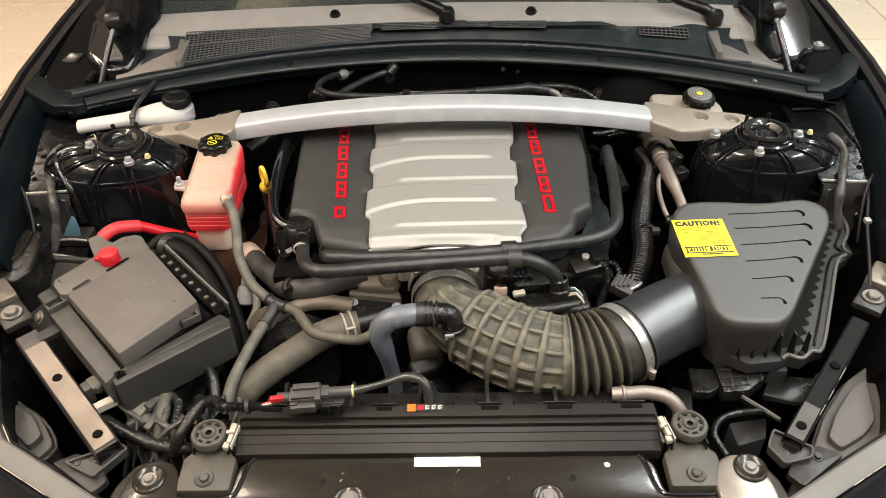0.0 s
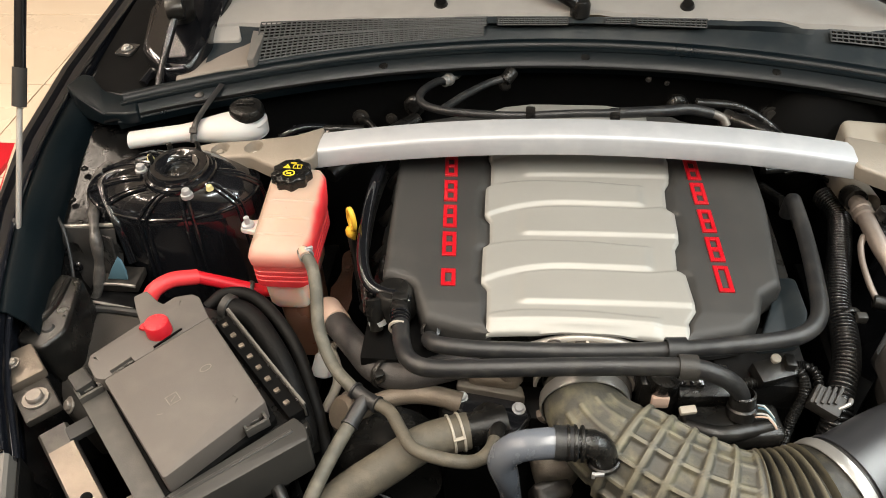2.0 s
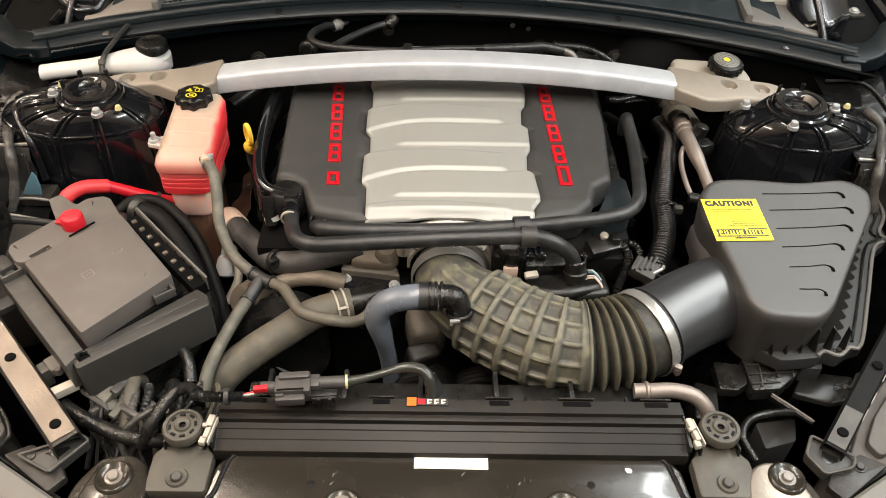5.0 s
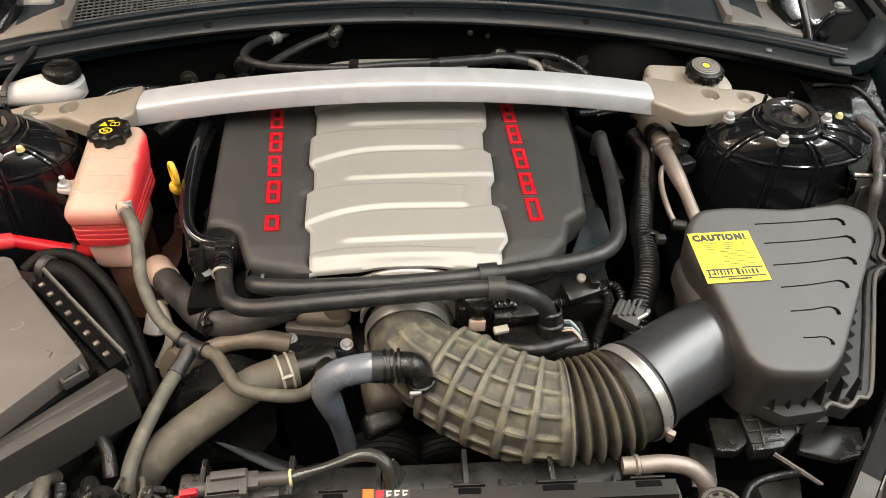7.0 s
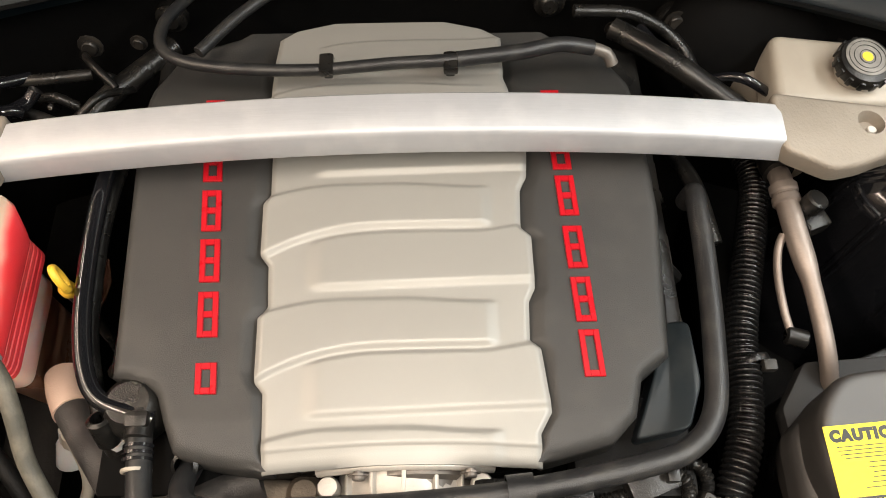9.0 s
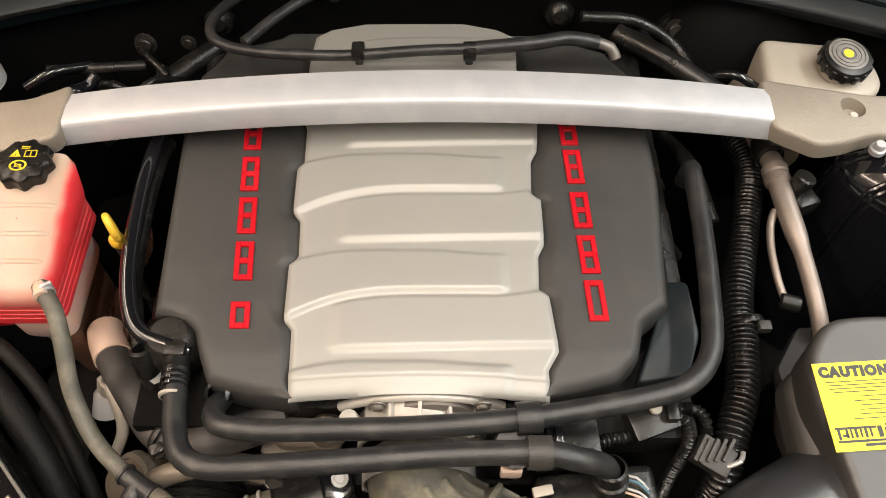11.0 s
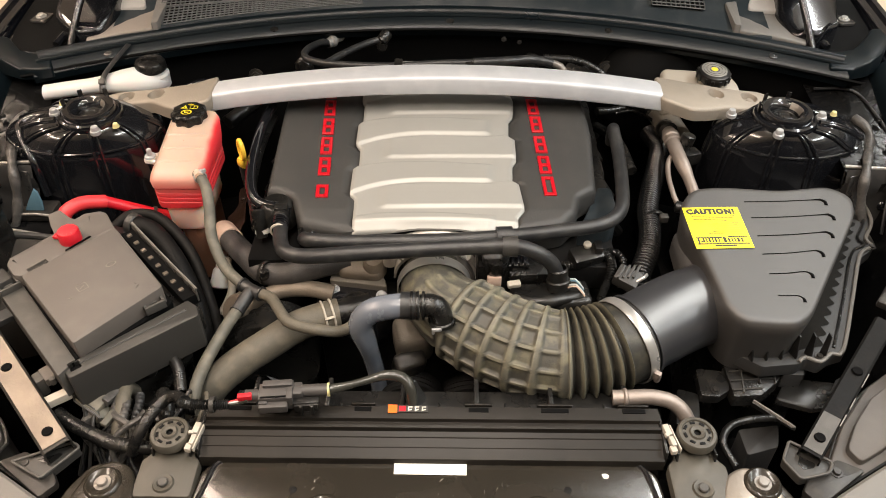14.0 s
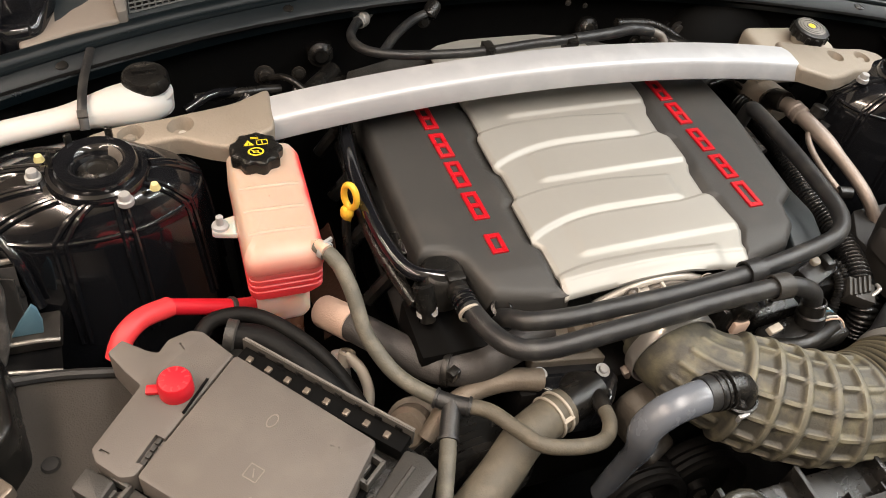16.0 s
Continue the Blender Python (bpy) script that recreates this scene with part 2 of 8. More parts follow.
RED = surface("red_plastic", (0.54, 0.012, 0.024), (0.46, 0.01, 0.016), 0.38, 0, 700, 0.06, 12, 0.5)
REDTAPE = surface("red_cable_sleeve", (0.70, 0.05, 0.055), (0.58, 0.02, 0.025), 0.42, 0, 500, 0.15, 20, 0.5)
BADGE = surface("red_badge_enamel", (0.46, 0.006, 0.014), (0.38, 0.005, 0.01), 0.3, 0, 700, 0.02, 20, 0.4)
YELLOW = surface("yellow_plastic", (0.80, 0.50, 0.05), (0.70, 0.40, 0.03), 0.42, 0, 500, 0.06, 20, 0.5)
PLUGGREY = surface("grey_brown_plug_plastic", (0.058, 0.053, 0.050), (0.040, 0.037, 0.035), 0.42, 0, 600, 0.1, 20, 0.6)
SMOKED = surface("smoky_grey_tube", (0.026, 0.026, 0.022), (0.045, 0.044, 0.037), 0.24, 0, 300, 0.05, 16, 0.6, 0.08, ior=1.45)
CRUMPLE = surface("crumpled_glossy_film", (0.030, 0.029, 0.028), (0.060, 0.057, 0.054), 0.14, 0.15, 42, 1.0, 18, 0.6, 0.06, ior=1.7)
CAPINK = surface("yellow_cap_print", (0.70, 0.55, 0.03), (0.62, 0.48, 0.02), 0.5, 0, 500, 0.0, 40, 0.4)
STICKER = surface("yellow_sticker", (0.88, 0.72, 0.01), (0.84, 0.67, 0.01), 0.42, 0, 300, 0.02, 8, 0.4, 0.04)
INK = surface("black_print", (0.02, 0.02, 0.015), None, 0.45, 0, 300, 0, 30, 0.2)
LABEL = surface("white_label_paper", (0.78, 0.74, 0.66), (0.68, 0.63, 0.55), 0.5, 0, 300, 0.05, 20, 0.5)
ORANGE = surface("orange_label", (0.80, 0.15, 0.015), (0.72, 0.12, 0.015), 0.4, 0, 300, 0.02, 20, 0.4)
COWLDARK = surface("dark_cowl_plastic", (0.013, 0.019, 0.023), (0.024, 0.029, 0.032), 0.36, 0, 900, 0.08, 6, 0.6, ior=1.35, dust=(0.10, 0.10, 0.095), dust_amount=0.25)
COWLGREY = surface("dusty_grey_cowl_plastic", (0.37, 0.355, 0.335), (0.27, 0.26, 0.245), 0.5, 0, 700, 0.2, 6, 0.6, dust=(0.30, 0.285, 0.26), dust_amount=0.4)
LINER = surface("grey_liner_plastic", (0.036, 0.034, 0.031), (0.024, 0.023, 0.021), 0.42, 0, 500, 0.2, 8, 0.5)
FASCIA = surface("grey_bumper_edge", (0.135, 0.127, 0.115), (0.105, 0.098, 0.088), 0.5, 0, 500, 0.15, 9, 0.5)
BRACKET = surface("dusty_bracket_steel", (0.20, 0.165, 0.132), (0.12, 0.10, 0.08), 0.34, 0.45, 300, 0.2, 16, 0.6)
PAINT = surface("black_body_paint", (0.007, 0.008, 0.011), (0.008, 0.009, 0.012), 0.07, 0, 300, 0.01, 4, 0.4, 0.02, coat=1.0)
BLUEPIECE = surface("dull_blue", (0.10, 0.20, 0.26), (0.07, 0.15, 0.2), 0.5, 0, 400, 0.1, 18, 0.5)
TAN = surface("tan_heat_sleeve", (0.62, 0.46, 0.37), (0.52, 0.37, 0.29), 0.6, 0, 400, 0.3, 20, 0.5)
TILE = surface("beige_floor_tile", (0.76, 0.64, 0.50), (0.70, 0.57, 0.43), 0.28, 0, 60, 0.05, 2.5, 0.6, 0.08, per_piece=0.06)
GROUT = surface("tile_grout", (0.30, 0.25, 0.19), None, 0.8, 0, 200, 0.3, 9, 0.5)
OLIVE = surface("dusty_olive_plastic", (0.060, 0.054, 0.043), (0.044, 0.040, 0.032), 0.46, 0, 700, 0.15, 9, 0.6, dust=(0.12, 0.108, 0.085), dust_amount=0.35)
FOOTBROWN = surface("brown_foot_plastic", (0.20, 0.10, 0.065), (0.12, 0.06, 0.04), 0.3, 0, 300, 0.1, 14, 0.6, scatter=0.3)
DARKWALL = surface("charcoal_wall_paint", (0.070, 0.070, 0.072), (0.058, 0.058, 0.060), 0.7, 0, 150, 0.1, 1.5, 0.4)
WALLPAINT = surface("warm_grey_wall_paint", (0.25, 0.24, 0.225), (0.22, 0.21, 0.20), 0.7, 0, 150, 0.1, 1.5, 0.4)
CEILING = surface("white_ceiling_board", (0.62, 0.615, 0.60), (0.58, 0.575, 0.56), 0.8, 0, 120, 0.1, 1.5, 0.4)
GLASS = surface("tinted_windscreen_glass", (0.35, 0.40, 0.40), (0.34, 0.39, 0.39), 0.03, 0, 50, 0, 2, 0.2, 0.01, transmission=0.9)
CABIN = surface("dark_cabin_trim", (0.012, 0.012, 0.013), (0.02, 0.02, 0.02), 0.6, 0, 300, 0.2, 8, 0.5)


def coolant_tint():
    """Red coolant shows through the cream plastic low on the tank and along the side that faces the engine."""
    nt = TANKSKIN.node_tree
    b = nt.nodes["Principled BSDF"]
    old = b.inputs["Base Color"].links[0].from_socket
    co = nt.nodes.new("ShaderNodeTexCoord")
    xyz = nt.nodes.new("ShaderNodeSeparateXYZ")
    nt.links.new(co.outputs["Object"], xyz.inputs[0])
    wave = nt.nodes.new("ShaderNodeTexNoise")
    wave.inputs["Scale"].default_value = 22
    nt.links.new(co.outputs["Object"], wave.inputs["Vector"])
    shares = []
    for axis, lo, hi in (("Z", 0.860, 0.804), ("X", -0.4060, -0.3960)):
        jig = nt.nodes.new("ShaderNodeMath")
        jig.operation = "MULTIPLY_ADD"
        jig.inputs[1].default_value = 0.012
        nt.links.new(wave.outputs["Fac"], jig.inputs[0])
        nt.links.new(xyz.outputs[axis], jig.inputs[2])
        rng = nt.nodes.new("ShaderNodeMapRange")
        rng.interpolation_type = "SMOOTHSTEP"
        rng.inputs["From Min"].default_value, rng.inputs["From Max"].default_value = lo + 0.006, hi + 0.006
        nt.links.new(jig.outputs[0], rng.inputs["Value"])
        shares.append(rng.outputs[0])
    most = nt.nodes.new("ShaderNodeMath")
    most.operation = "MAXIMUM"
    for k in (0, 1):
        nt.links.new(shares[k], most.inputs[k])
    mix = nt.nodes.new("ShaderNodeMix")
    mix.data_type = "RGBA"
    mix.inputs["B"].default_value = (0.76, 0.045, 0.055, 1)
    nt.links.new(most.outputs[0], mix.inputs["Factor"])
    nt.links.new(old, mix.inputs["A"])
    nt.links.new(mix.outputs["Result"], b.inputs["Base Color"])


coolant_tint()


# ---- building tools ----
def part(name, bm, mat, parent=None, label="", flat=False, crease=38):
    """One mesh object, given in world metres; under a thing, or under a part of one."""
    bm.normal_update()
    for f in bm.faces:
        f.smooth = not flat
    for e in bm.edges:
        e.smooth = len(e.link_faces) == 2 and e.calc_face_angle(0) < radians(crease)
    me = bpy.data.meshes.new(name)
    bm.to_mesh(me)
    bm.free()
    me.materials.append(mat)
    ob = new(name, me)
    if parent is not None:
        ob.parent = parent
        if parent.parent is None:
            ob.matrix_parent_inverse = parent.matrix_basis.inverted()
    return tagged(ob, label) if label else ob


def thing(name, at, label, category, group="", kind=""):
    ob = new(name)
    ob.matrix_basis = Matrix.Translation(at)
    ob.empty_display_size = 0.05
    return tagged(ob, label, category, group, kind)


def rbox(size, m, bevel=0.003, seg=2):
    bm = bmesh.new()
    bmesh.ops.create_cube(bm, size=1)
    bmesh.ops.scale(bm, vec=size, verts=bm.verts)
    if bevel:
        bmesh.ops.bevel(bm, geom=bm.edges[:], offset=min(bevel, min(size) * 0.45), segments=seg, profile=0.6, affect="EDGES")
    bm.transform(m)
    return bm


def slab(outline, bottom, top, bevel=0.003, seg=2, sharp=25):
    """A plate over an outline in plan; bottom and top are heights, or functions of x and y."""
    bm = bmesh.new()
    zb = bottom if callable(bottom) else (lambda x, y: bottom)
    zt = top if callable(top) else (lambda x, y: top)
    lo = [bm.verts.new((x, y, zb(x, y))) for x, y in outline]
    hi = [bm.verts.new((x, y, zt(x, y))) for x, y in outline]
    bm.faces.new(lo[::-1])
    up = bm.faces.new(hi)
    n = len(lo)
    for i in range(n):
        bm.faces.new((lo[i], lo[(i + 1) % n], hi[(i + 1) % n], hi[i]))
    bmesh.ops.recalc_face_normals(bm, faces=bm.faces[:])
    if bevel:
        bm.normal_update()
        bmesh.ops.bevel(bm, geom=up.edges[:], offset=bevel, segments=seg, profile=0.5, affect="EDGES", clamp_overlap=True)
    return bm


def plate(outline, m, thick, bevel=0.001):
    bm = slab(outline, -thick / 2, thick / 2, bevel)
    bm.transform(m)
    return bm


def rounded(poly, r, k=4):
    """The outline with its corners rounded."""
    out, n = [], len(poly)
    for i in range(n):
        p, a, b = Vector(poly[i]), Vector(poly[i - 1]), Vector(poly[(i + 1) % n])
        u, v = a - p, b - p
        d = min(r, u.length * 0.45, v.length * 0.45)
        s, e = p + u.normalized() * d, p + v.normalized() * d
        for j in range(k + 1):
            t = j / k
            q = s * (1 - t) ** 2 + p * 2 * t * (1 - t) + e * t * t
            out.append((q.x, q.y))
    return out


def glide(points, step=0.008):
    """Points along a smooth curve through the given ones, at even steps."""
    p = [Vector(q) for q in points]
    p = [p[0] * 2 - p[1]] + p + [p[-1] * 2 - p[-2]]
    out = []
    for i in range(1, len(p) - 2):
        n = max(2, int((p[i + 1] - p[i]).length / step))
        for j in range(n):
            t = j / n
            a, b, c, d = p[i - 1:i + 3]
            out.append(0.5 * (2 * b + (c - a) * t + (2 * a - 5 * b + 4 * c - d) * t * t + (3 * b - a - 3 * c + d) * t ** 3))
    return out + [p[-2].copy()]


def tube(points, r, n=14, step=0.008, even=True, cap=True, flat=1.0):
    """A round bar or hose along points; r is a radius or a function of the share of its length."""
    path = glide(points, step) if even else [Vector(q) for q in points]
    bm = bmesh.new()
    rad = r if callable(r) else (lambda s: r)
    length = [0.0]
    for a, b in zip(path, path[1:]):
        length.append(length[-1] + (b - a).length)
    side, rings = None, []
    for i, p in enumerate(path):
        d = (path[min(i + 1, len(path) - 1)] - path[max(i - 1, 0)]).normalized()
        if side is None:
            side = d.cross(Vector((0, 0, 1)))
            side = side if side.length > 0.05 else d.cross(Vector((0, 1, 0)))
        side = (side - d * side.dot(d)).normalized()
        up = side.cross(d)
        q = rad(length[i] / length[-1])
        rings.append([bm.verts.new(p + side * math.cos(a) * q + up * math.sin(a) * q * flat) for a in (2 * math.pi * k / n for k in range(n))])
    for a, b in zip(rings, rings[1:]):
        for k in range(n):
            bm.faces.new((a[k], a[(k + 1) % n], b[(k + 1) % n], b[k]))
    if cap:
        bm.faces.new(rings[0][::-1])
        bm.faces.new(rings[-1])
    bmesh.ops.recalc_face_normals(bm, faces=bm.faces[:])
    return bm


def lathe(profile, m=Matrix(), n=28, squash=(1, 1), start=0.0):
    """A turned form about z: rows of radius and height."""
    bm = bmesh.new()
    rings = []
    for r, z in profile:
        if r < 1e-6:
            rings.append([bm.verts.new((0, 0, z))])
        else:
            rings.append([bm.verts.new((r * squash[0] * math.cos(start + 2 * math.pi * k / n), r * squash[1] * math.sin(start + 2 * math.pi * k / n), z)) for k in range(n)])
    for a, b in zip(rings, rings[1:]):
        for k in range(n):
            j = (k + 1) % n
            if len(a) == 1 and len(b) > 1:
                bm.faces.new((a[0], b[j], b[k]))
            elif len(b) == 1 and len(a) > 1:
                bm.faces.new((a[k], a[j], b[0]))
            elif len(a) > 1:
                bm.faces.new((a[k], a[j], b[j], b[k]))
    bmesh.ops.recalc_face_normals(bm, faces=bm.faces[:])
    bm.transform(m)
    return bm


def sheet(rows, thick=0.0):
    """A skin through rows of points; given a thickness on its lower side."""
    bm = bmesh.new()
    v = [[bm.verts.new(p) for p in row] for row in rows]
    for a, b in zip(v, v[1:]):
        for k in range(len(a) - 1):
            bm.faces.new((a[k], a[k + 1], b[k + 1], b[k]))
    bmesh.ops.recalc_face_normals(bm, faces=bm.faces[:])
    if thick:
        bmesh.ops.solidify(bm, geom=bm.faces[:], thickness=thick)
        bmesh.ops.recalc_face_normals(bm, faces=bm.faces[:])
    return bm


def join(*forms):
    """Several forms in one bmesh."""
    out = bmesh.new()
    for f in forms:
        me = bpy.data.meshes.new("piece")
        f.to_mesh(me)
        f.free()
        out.from_mesh(me)
        bpy.data.meshes.remove(me)
    return out


def carve(bm, *cutters):
    """The form with other forms cut out of it."""
    pair = []
    for f in (bm, join(*cutters)):
        me = bpy.data.meshes.new("piece")
        f.to_mesh(me)
        f.free()
        ob = bpy.data.objects.new("piece", me)
        scene.collection.objects.link(ob)
        pair.append(ob)
    cut = pair[0].modifiers.new("cut", "BOOLEAN")
    cut.operation, cut.solver, cut.object = "DIFFERENCE", "EXACT", pair[1]
    me = bpy.data.meshes.new_from_object(pair[0].evaluated_get(bpy.context.evaluated_depsgraph_get()))
    out = bmesh.new()
    out.from_mesh(me)
    for ob in pair:
        bpy.data.objects.remove(ob)
    bpy.data.meshes.remove(me)
    return out


def aim(at, way, roll=0):
    """A pose at a place whose z axis points along way."""
    return Matrix.Translation(at) @ Vector(way).to_track_quat("Z", "Y").to_matrix().to_4x4() @ pose(0, 0, 0, 0, 0, roll)


def bolt(at, way, parent, r=0.008, mat=None, washer=True, name="bolt"):
    rows = [(r * 0.0, r * 0.75), (r * 0.85, r * 0.75), (r, r * 0.55), (r, r * 0.1)]
    if washer:
        rows += [(r * 1.55, r * 0.1), (r * 1.6, -r * 0.1)]
    rows += [(r * 0.8, -r * 0.1), (r * 0.8, -r * 0.6)]
    return part(name, lathe(rows, aim(at, way), 12), mat or DULL, parent, crease=25)


def clamp_band(at, way, r, width, parent, mat=None, screw=None, label="", name="hose_clamp"):
    """A steel band round a hose, with its worm screw."""
    m = aim(at, way)
    h = width / 2
    ob = part(name, lathe([(r, -h), (r + 0.0016, -h), (r + 0.0022, -h * 0.6), (r + 0.0022, h * 0.6), (r + 0.0016, h), (r, h), (r - 0.001, 0), (r, -h)], m, 40), mat or STEEL, parent, label)
    if screw is not None:
        c, s = math.cos(radians(screw)), math.sin(radians(screw))
        p = m @ Vector(((r + 0.006) * c, (r + 0.006) * s, 0))
        t = (m.to_3x3() @ Vector((-s, c, 0))).normalized()
        part("worm_screw", join(rbox((width * 0.7, 0.008, 0.012), aim(p, t), 0.002), lathe([(0, 0.013), (0.0045, 0.013), (0.005, 0.007), (0.005, 0), (0, 0)], aim(p, t), 6)), TARNISH, ob)
    return ob


def writing(text, size, m, mat, parent, name="lettering", spread=1.0, bold=0.0):
    cu = bpy.data.curves.new(name, "FONT")
    cu.body, cu.size, cu.extrude, cu.align_x, cu.align_y, cu.space_character, cu.offset = text, size, 0.0002, "CENTER", "CENTER", spread, bold
    tmp = bpy.data.objects.new(name, cu)
    scene.collection.objects.link(tmp)
    dg = bpy.context.evaluated_depsgraph_get()
    me = bpy.data.meshes.new_from_object(tmp.evaluated_get(dg))
    bpy.data.objects.remove(tmp)
    bm = bmesh.new()
    bm.from_mesh(me)
    bm.transform(m)
    return part(name, bm, mat, parent)


# ---- the room ----
def room():
    part_floor = part("floor", rbox((13.2, 13.2, 0.1), pose(0, 0.6, -0.054), 0), GROUT)
    tagged(part_floor, "beige tiled showroom floor with thin grout joints", "floor", kind="structure")
    ceiling = part("ceiling", rbox((13.2, 13.2, 0.1), pose(0, 0.6, 3.65), 0), CEILING)
    tagged(ceiling, "plain white showroom ceiling", "ceiling", kind="structure")
    for name, at, size in (("wall_north", (0, 7.25, 1.8), (13.4, 0.1, 3.6)), ("wall_east", (6.65, 0.6, 1.8), (0.1, 13.2, 3.6)), ("wall_west", (-6.65, 0.6, 1.8), (0.1, 13.2, 3.6)),
                           ("wall_south_a", (-4.6, -6.05, 1.8), (4.2, 0.1, 3.6)), ("wall_south_b", (4.6, -6.05, 1.8), (4.2, 0.1, 3.6)),
                           ("wall_south_c", (0, -6.05, 3.4), (5.0, 0.1, 0.4)), ("wall_south_d", (0, -6.05, 0.3), (5.0, 0.1, 0.6))):
        # South walls are out of view, made charcoal to cut light from the front.
        south = name.startswith("wall_south")
        tagged(part(name, rbox(size, pose(*at), 0), DARKWALL if south else WALLPAINT), "unseen charcoal wall added to cut light from the front" if south else "plain warm grey showroom wall", "wall", kind="structure")
    return part_floor


floor_ob = room()


def ceiling_light(lx):
    base = thing("ceiling_light", (lx, 0.95, 3.6), "long white strip light, out of view under the showroom ceiling", "ceiling light", "strip lights")
    part("housing", rbox((0.22, 4.7, 0.05), pose(lx, 0.95, 3.575), 0.01), WHITE, base)


# The housings at 4.2 belong to the two added lamps.
for lx in (-4.2, -2.0, 0.0, 2.0, 4.2):
    ceiling_light(lx)

mat = part("floor_mat", rbox((0.50, 0.24, 0.022), pose(-2.12, 2.36, 0.012), 0.006), RED)
tagged(mat, "flat red mat lying on the tiled floor", "floor mat")

MID = -0.012                      # the car's centre line


def smooth_step(a, b, v):
    t = min(1.0, max(0.0, (v - a) / (b - a)))
    return t * t * (3 - 2 * t)


def mirrored(pts):
    return [(2 * MID - p[0], *p[1:]) for p in pts]


def both(pts, side):
    return pts if side < 0 else mirrored(pts)


# ---- car body round the bay ----
def along(rows, y):
    for (a, p), (b, q) in zip(rows, rows[1:]):
        if y <= b:
            return p + (q - p) * max(0.0, (y - a) / (b - a))
    return rows[-1][1]


EDGE = [(0.80, -0.712, 0.800), (0.90, -0.762, 0.830), (1.00, -0.800, 0.852), (1.15, -0.840, 0.876), (1.30, -0.866, 0.892), (1.50, -0.884, 0.902), (1.75, -0.893, 0.907), (2.05, -0.897, 0.911)]


def fender(side):
    rows = []
    for y, x, z in EDGE:
        w = min(1.0, 0.45 + (y - 0.8) * 1.1)
        row = [(x + 0.012, y, z - 0.10), (x + 0.008, y, z - 0.012), (x, y, z), (x - 0.012, y, z + 0.003), (x - 0.020, y, z - 0.004), (x - 0.022, y, z + 0.006), (x - 0.032 * w, y, z + 0.006), (x - 0.046 * w, y, z - 0.006),
               (x - 0.058 * w, y, z - 0.05), (x - 0.068 * w, y, z - 0.2), (x - 0.065 * w, y, z - 0.38), (x - 0.05 * w, y, 0.32)]
        rows.append(both(row, side))
    base = thing("fender", both([(-0.86, 1.4, 0.3)], side)[0], "glossy black painted steel front fender beside the bay", "fender", "front fenders")
    part("fender_skin", sheet(rows, 0.0015), PAINT, base)
    part("flange_bead", tube(both([(x + 0.006, y, z + 0.003) for y, x, z in EDGE], side), 0.0035, 8, 0.03), PAINT, base)
    part("gutter_lip", tube(both([(x + 0.016, y, z - 0.016) for y, x, z in EDGE], side), 0.004, 8, 0.03), PAINT, base)


for side in (-1, 1):
    fender(side)

STRIP = [(-0.700, 0.800), (-0.682, 0.746), (-0.660, 0.696), (-0.636, 0.664), (-0.557, 0.622), (-0.463, 0.568), (-0.40, 0.535), (-0.30, 0.500), (-0.16, 0.475), (MID, 0.468)]


def bumper():
    pts = STRIP + mirrored(STRIP[-2::-1])
    base = thing("front_bumper", (MID, 0.46, 0.7), "black front bumper with a dull grey upper edge", "bumper")
    rows, skin = [], []
    for i, (x, y) in enumerate(pts):
        a, b = Vector(pts[max(i - 1, 0)]), Vector(pts[min(i + 1, len(pts) - 1)])
        d = (b - a).normalized()
        o = Vector((d.y, -d.x))
        z = 0.755 + 0.045 * max(0.0, (y - 0.6) / 0.2)
        f = lambda k, h: (x + o.x * k, y + o.y * k, z + h)
        rows.append([f(-0.002, -0.03), f(0, -0.004), f(0.004, 0), f(0.027, 0.001), f(0.032, -0.002)])
        skin.append([f(0.032, -0.006), f(0.036, -0.002), f(0.050, -0.012), f(0.085, -0.06), f(0.11, -0.16), f(0.12, -0.30), f(0.10, -0.50)])
    part("inner_skirt", sheet([[(r[0][0], r[0][1] + 0.004, r[0][2] + 0.01), (r[0][0], r[0][1] + 0.02, 0.24)] for r in rows], 0.003), DARK, base, "dark inner skirt")
    part("edge_strip", sheet(rows, 0.002), FASCIA, base, "dull grey moulded edge strip")
    part("bumper_skin", sheet(skin, 0.002), PAINT, base, "glossy black painted skin")


bumper()


def hood():
    base = thing("hood", (MID, 1.80, 1.02), "raised black hood with a dark underside", "hood")
    tilt = pose(MID, 1.80, 1.03, -63, 0, 0)
    rows = []
    for j in range(9):
        v = j / 8 * 1.18
        half = 0.80 - 0.16 * (j / 8) ** 3
        rows.append([tuple(tilt @ Vector((half * k / 5, -v, 0.03 * (1 - (k / 5) ** 2) * math.sin(math.pi * min(1, 0.2 + j / 10))))) for k in range(-5, 6)])
    part("outer_skin", sheet(rows, 0.012), PAINT, base)
    inner = []
    for j in range(9):
        v = 0.05 + j / 8 * 1.06
        half = 0.74 - 0.15 * (j / 8) ** 3
        inner.append([tuple(tilt @ Vector((half * k / 5, -v, -0.03 + 0.01 * math.cos(k * 1.3)))) for k in range(-5, 6)])
    part("underside_liner", sheet(inner, 0.008), DARK, base, "black insulating liner")


hood()


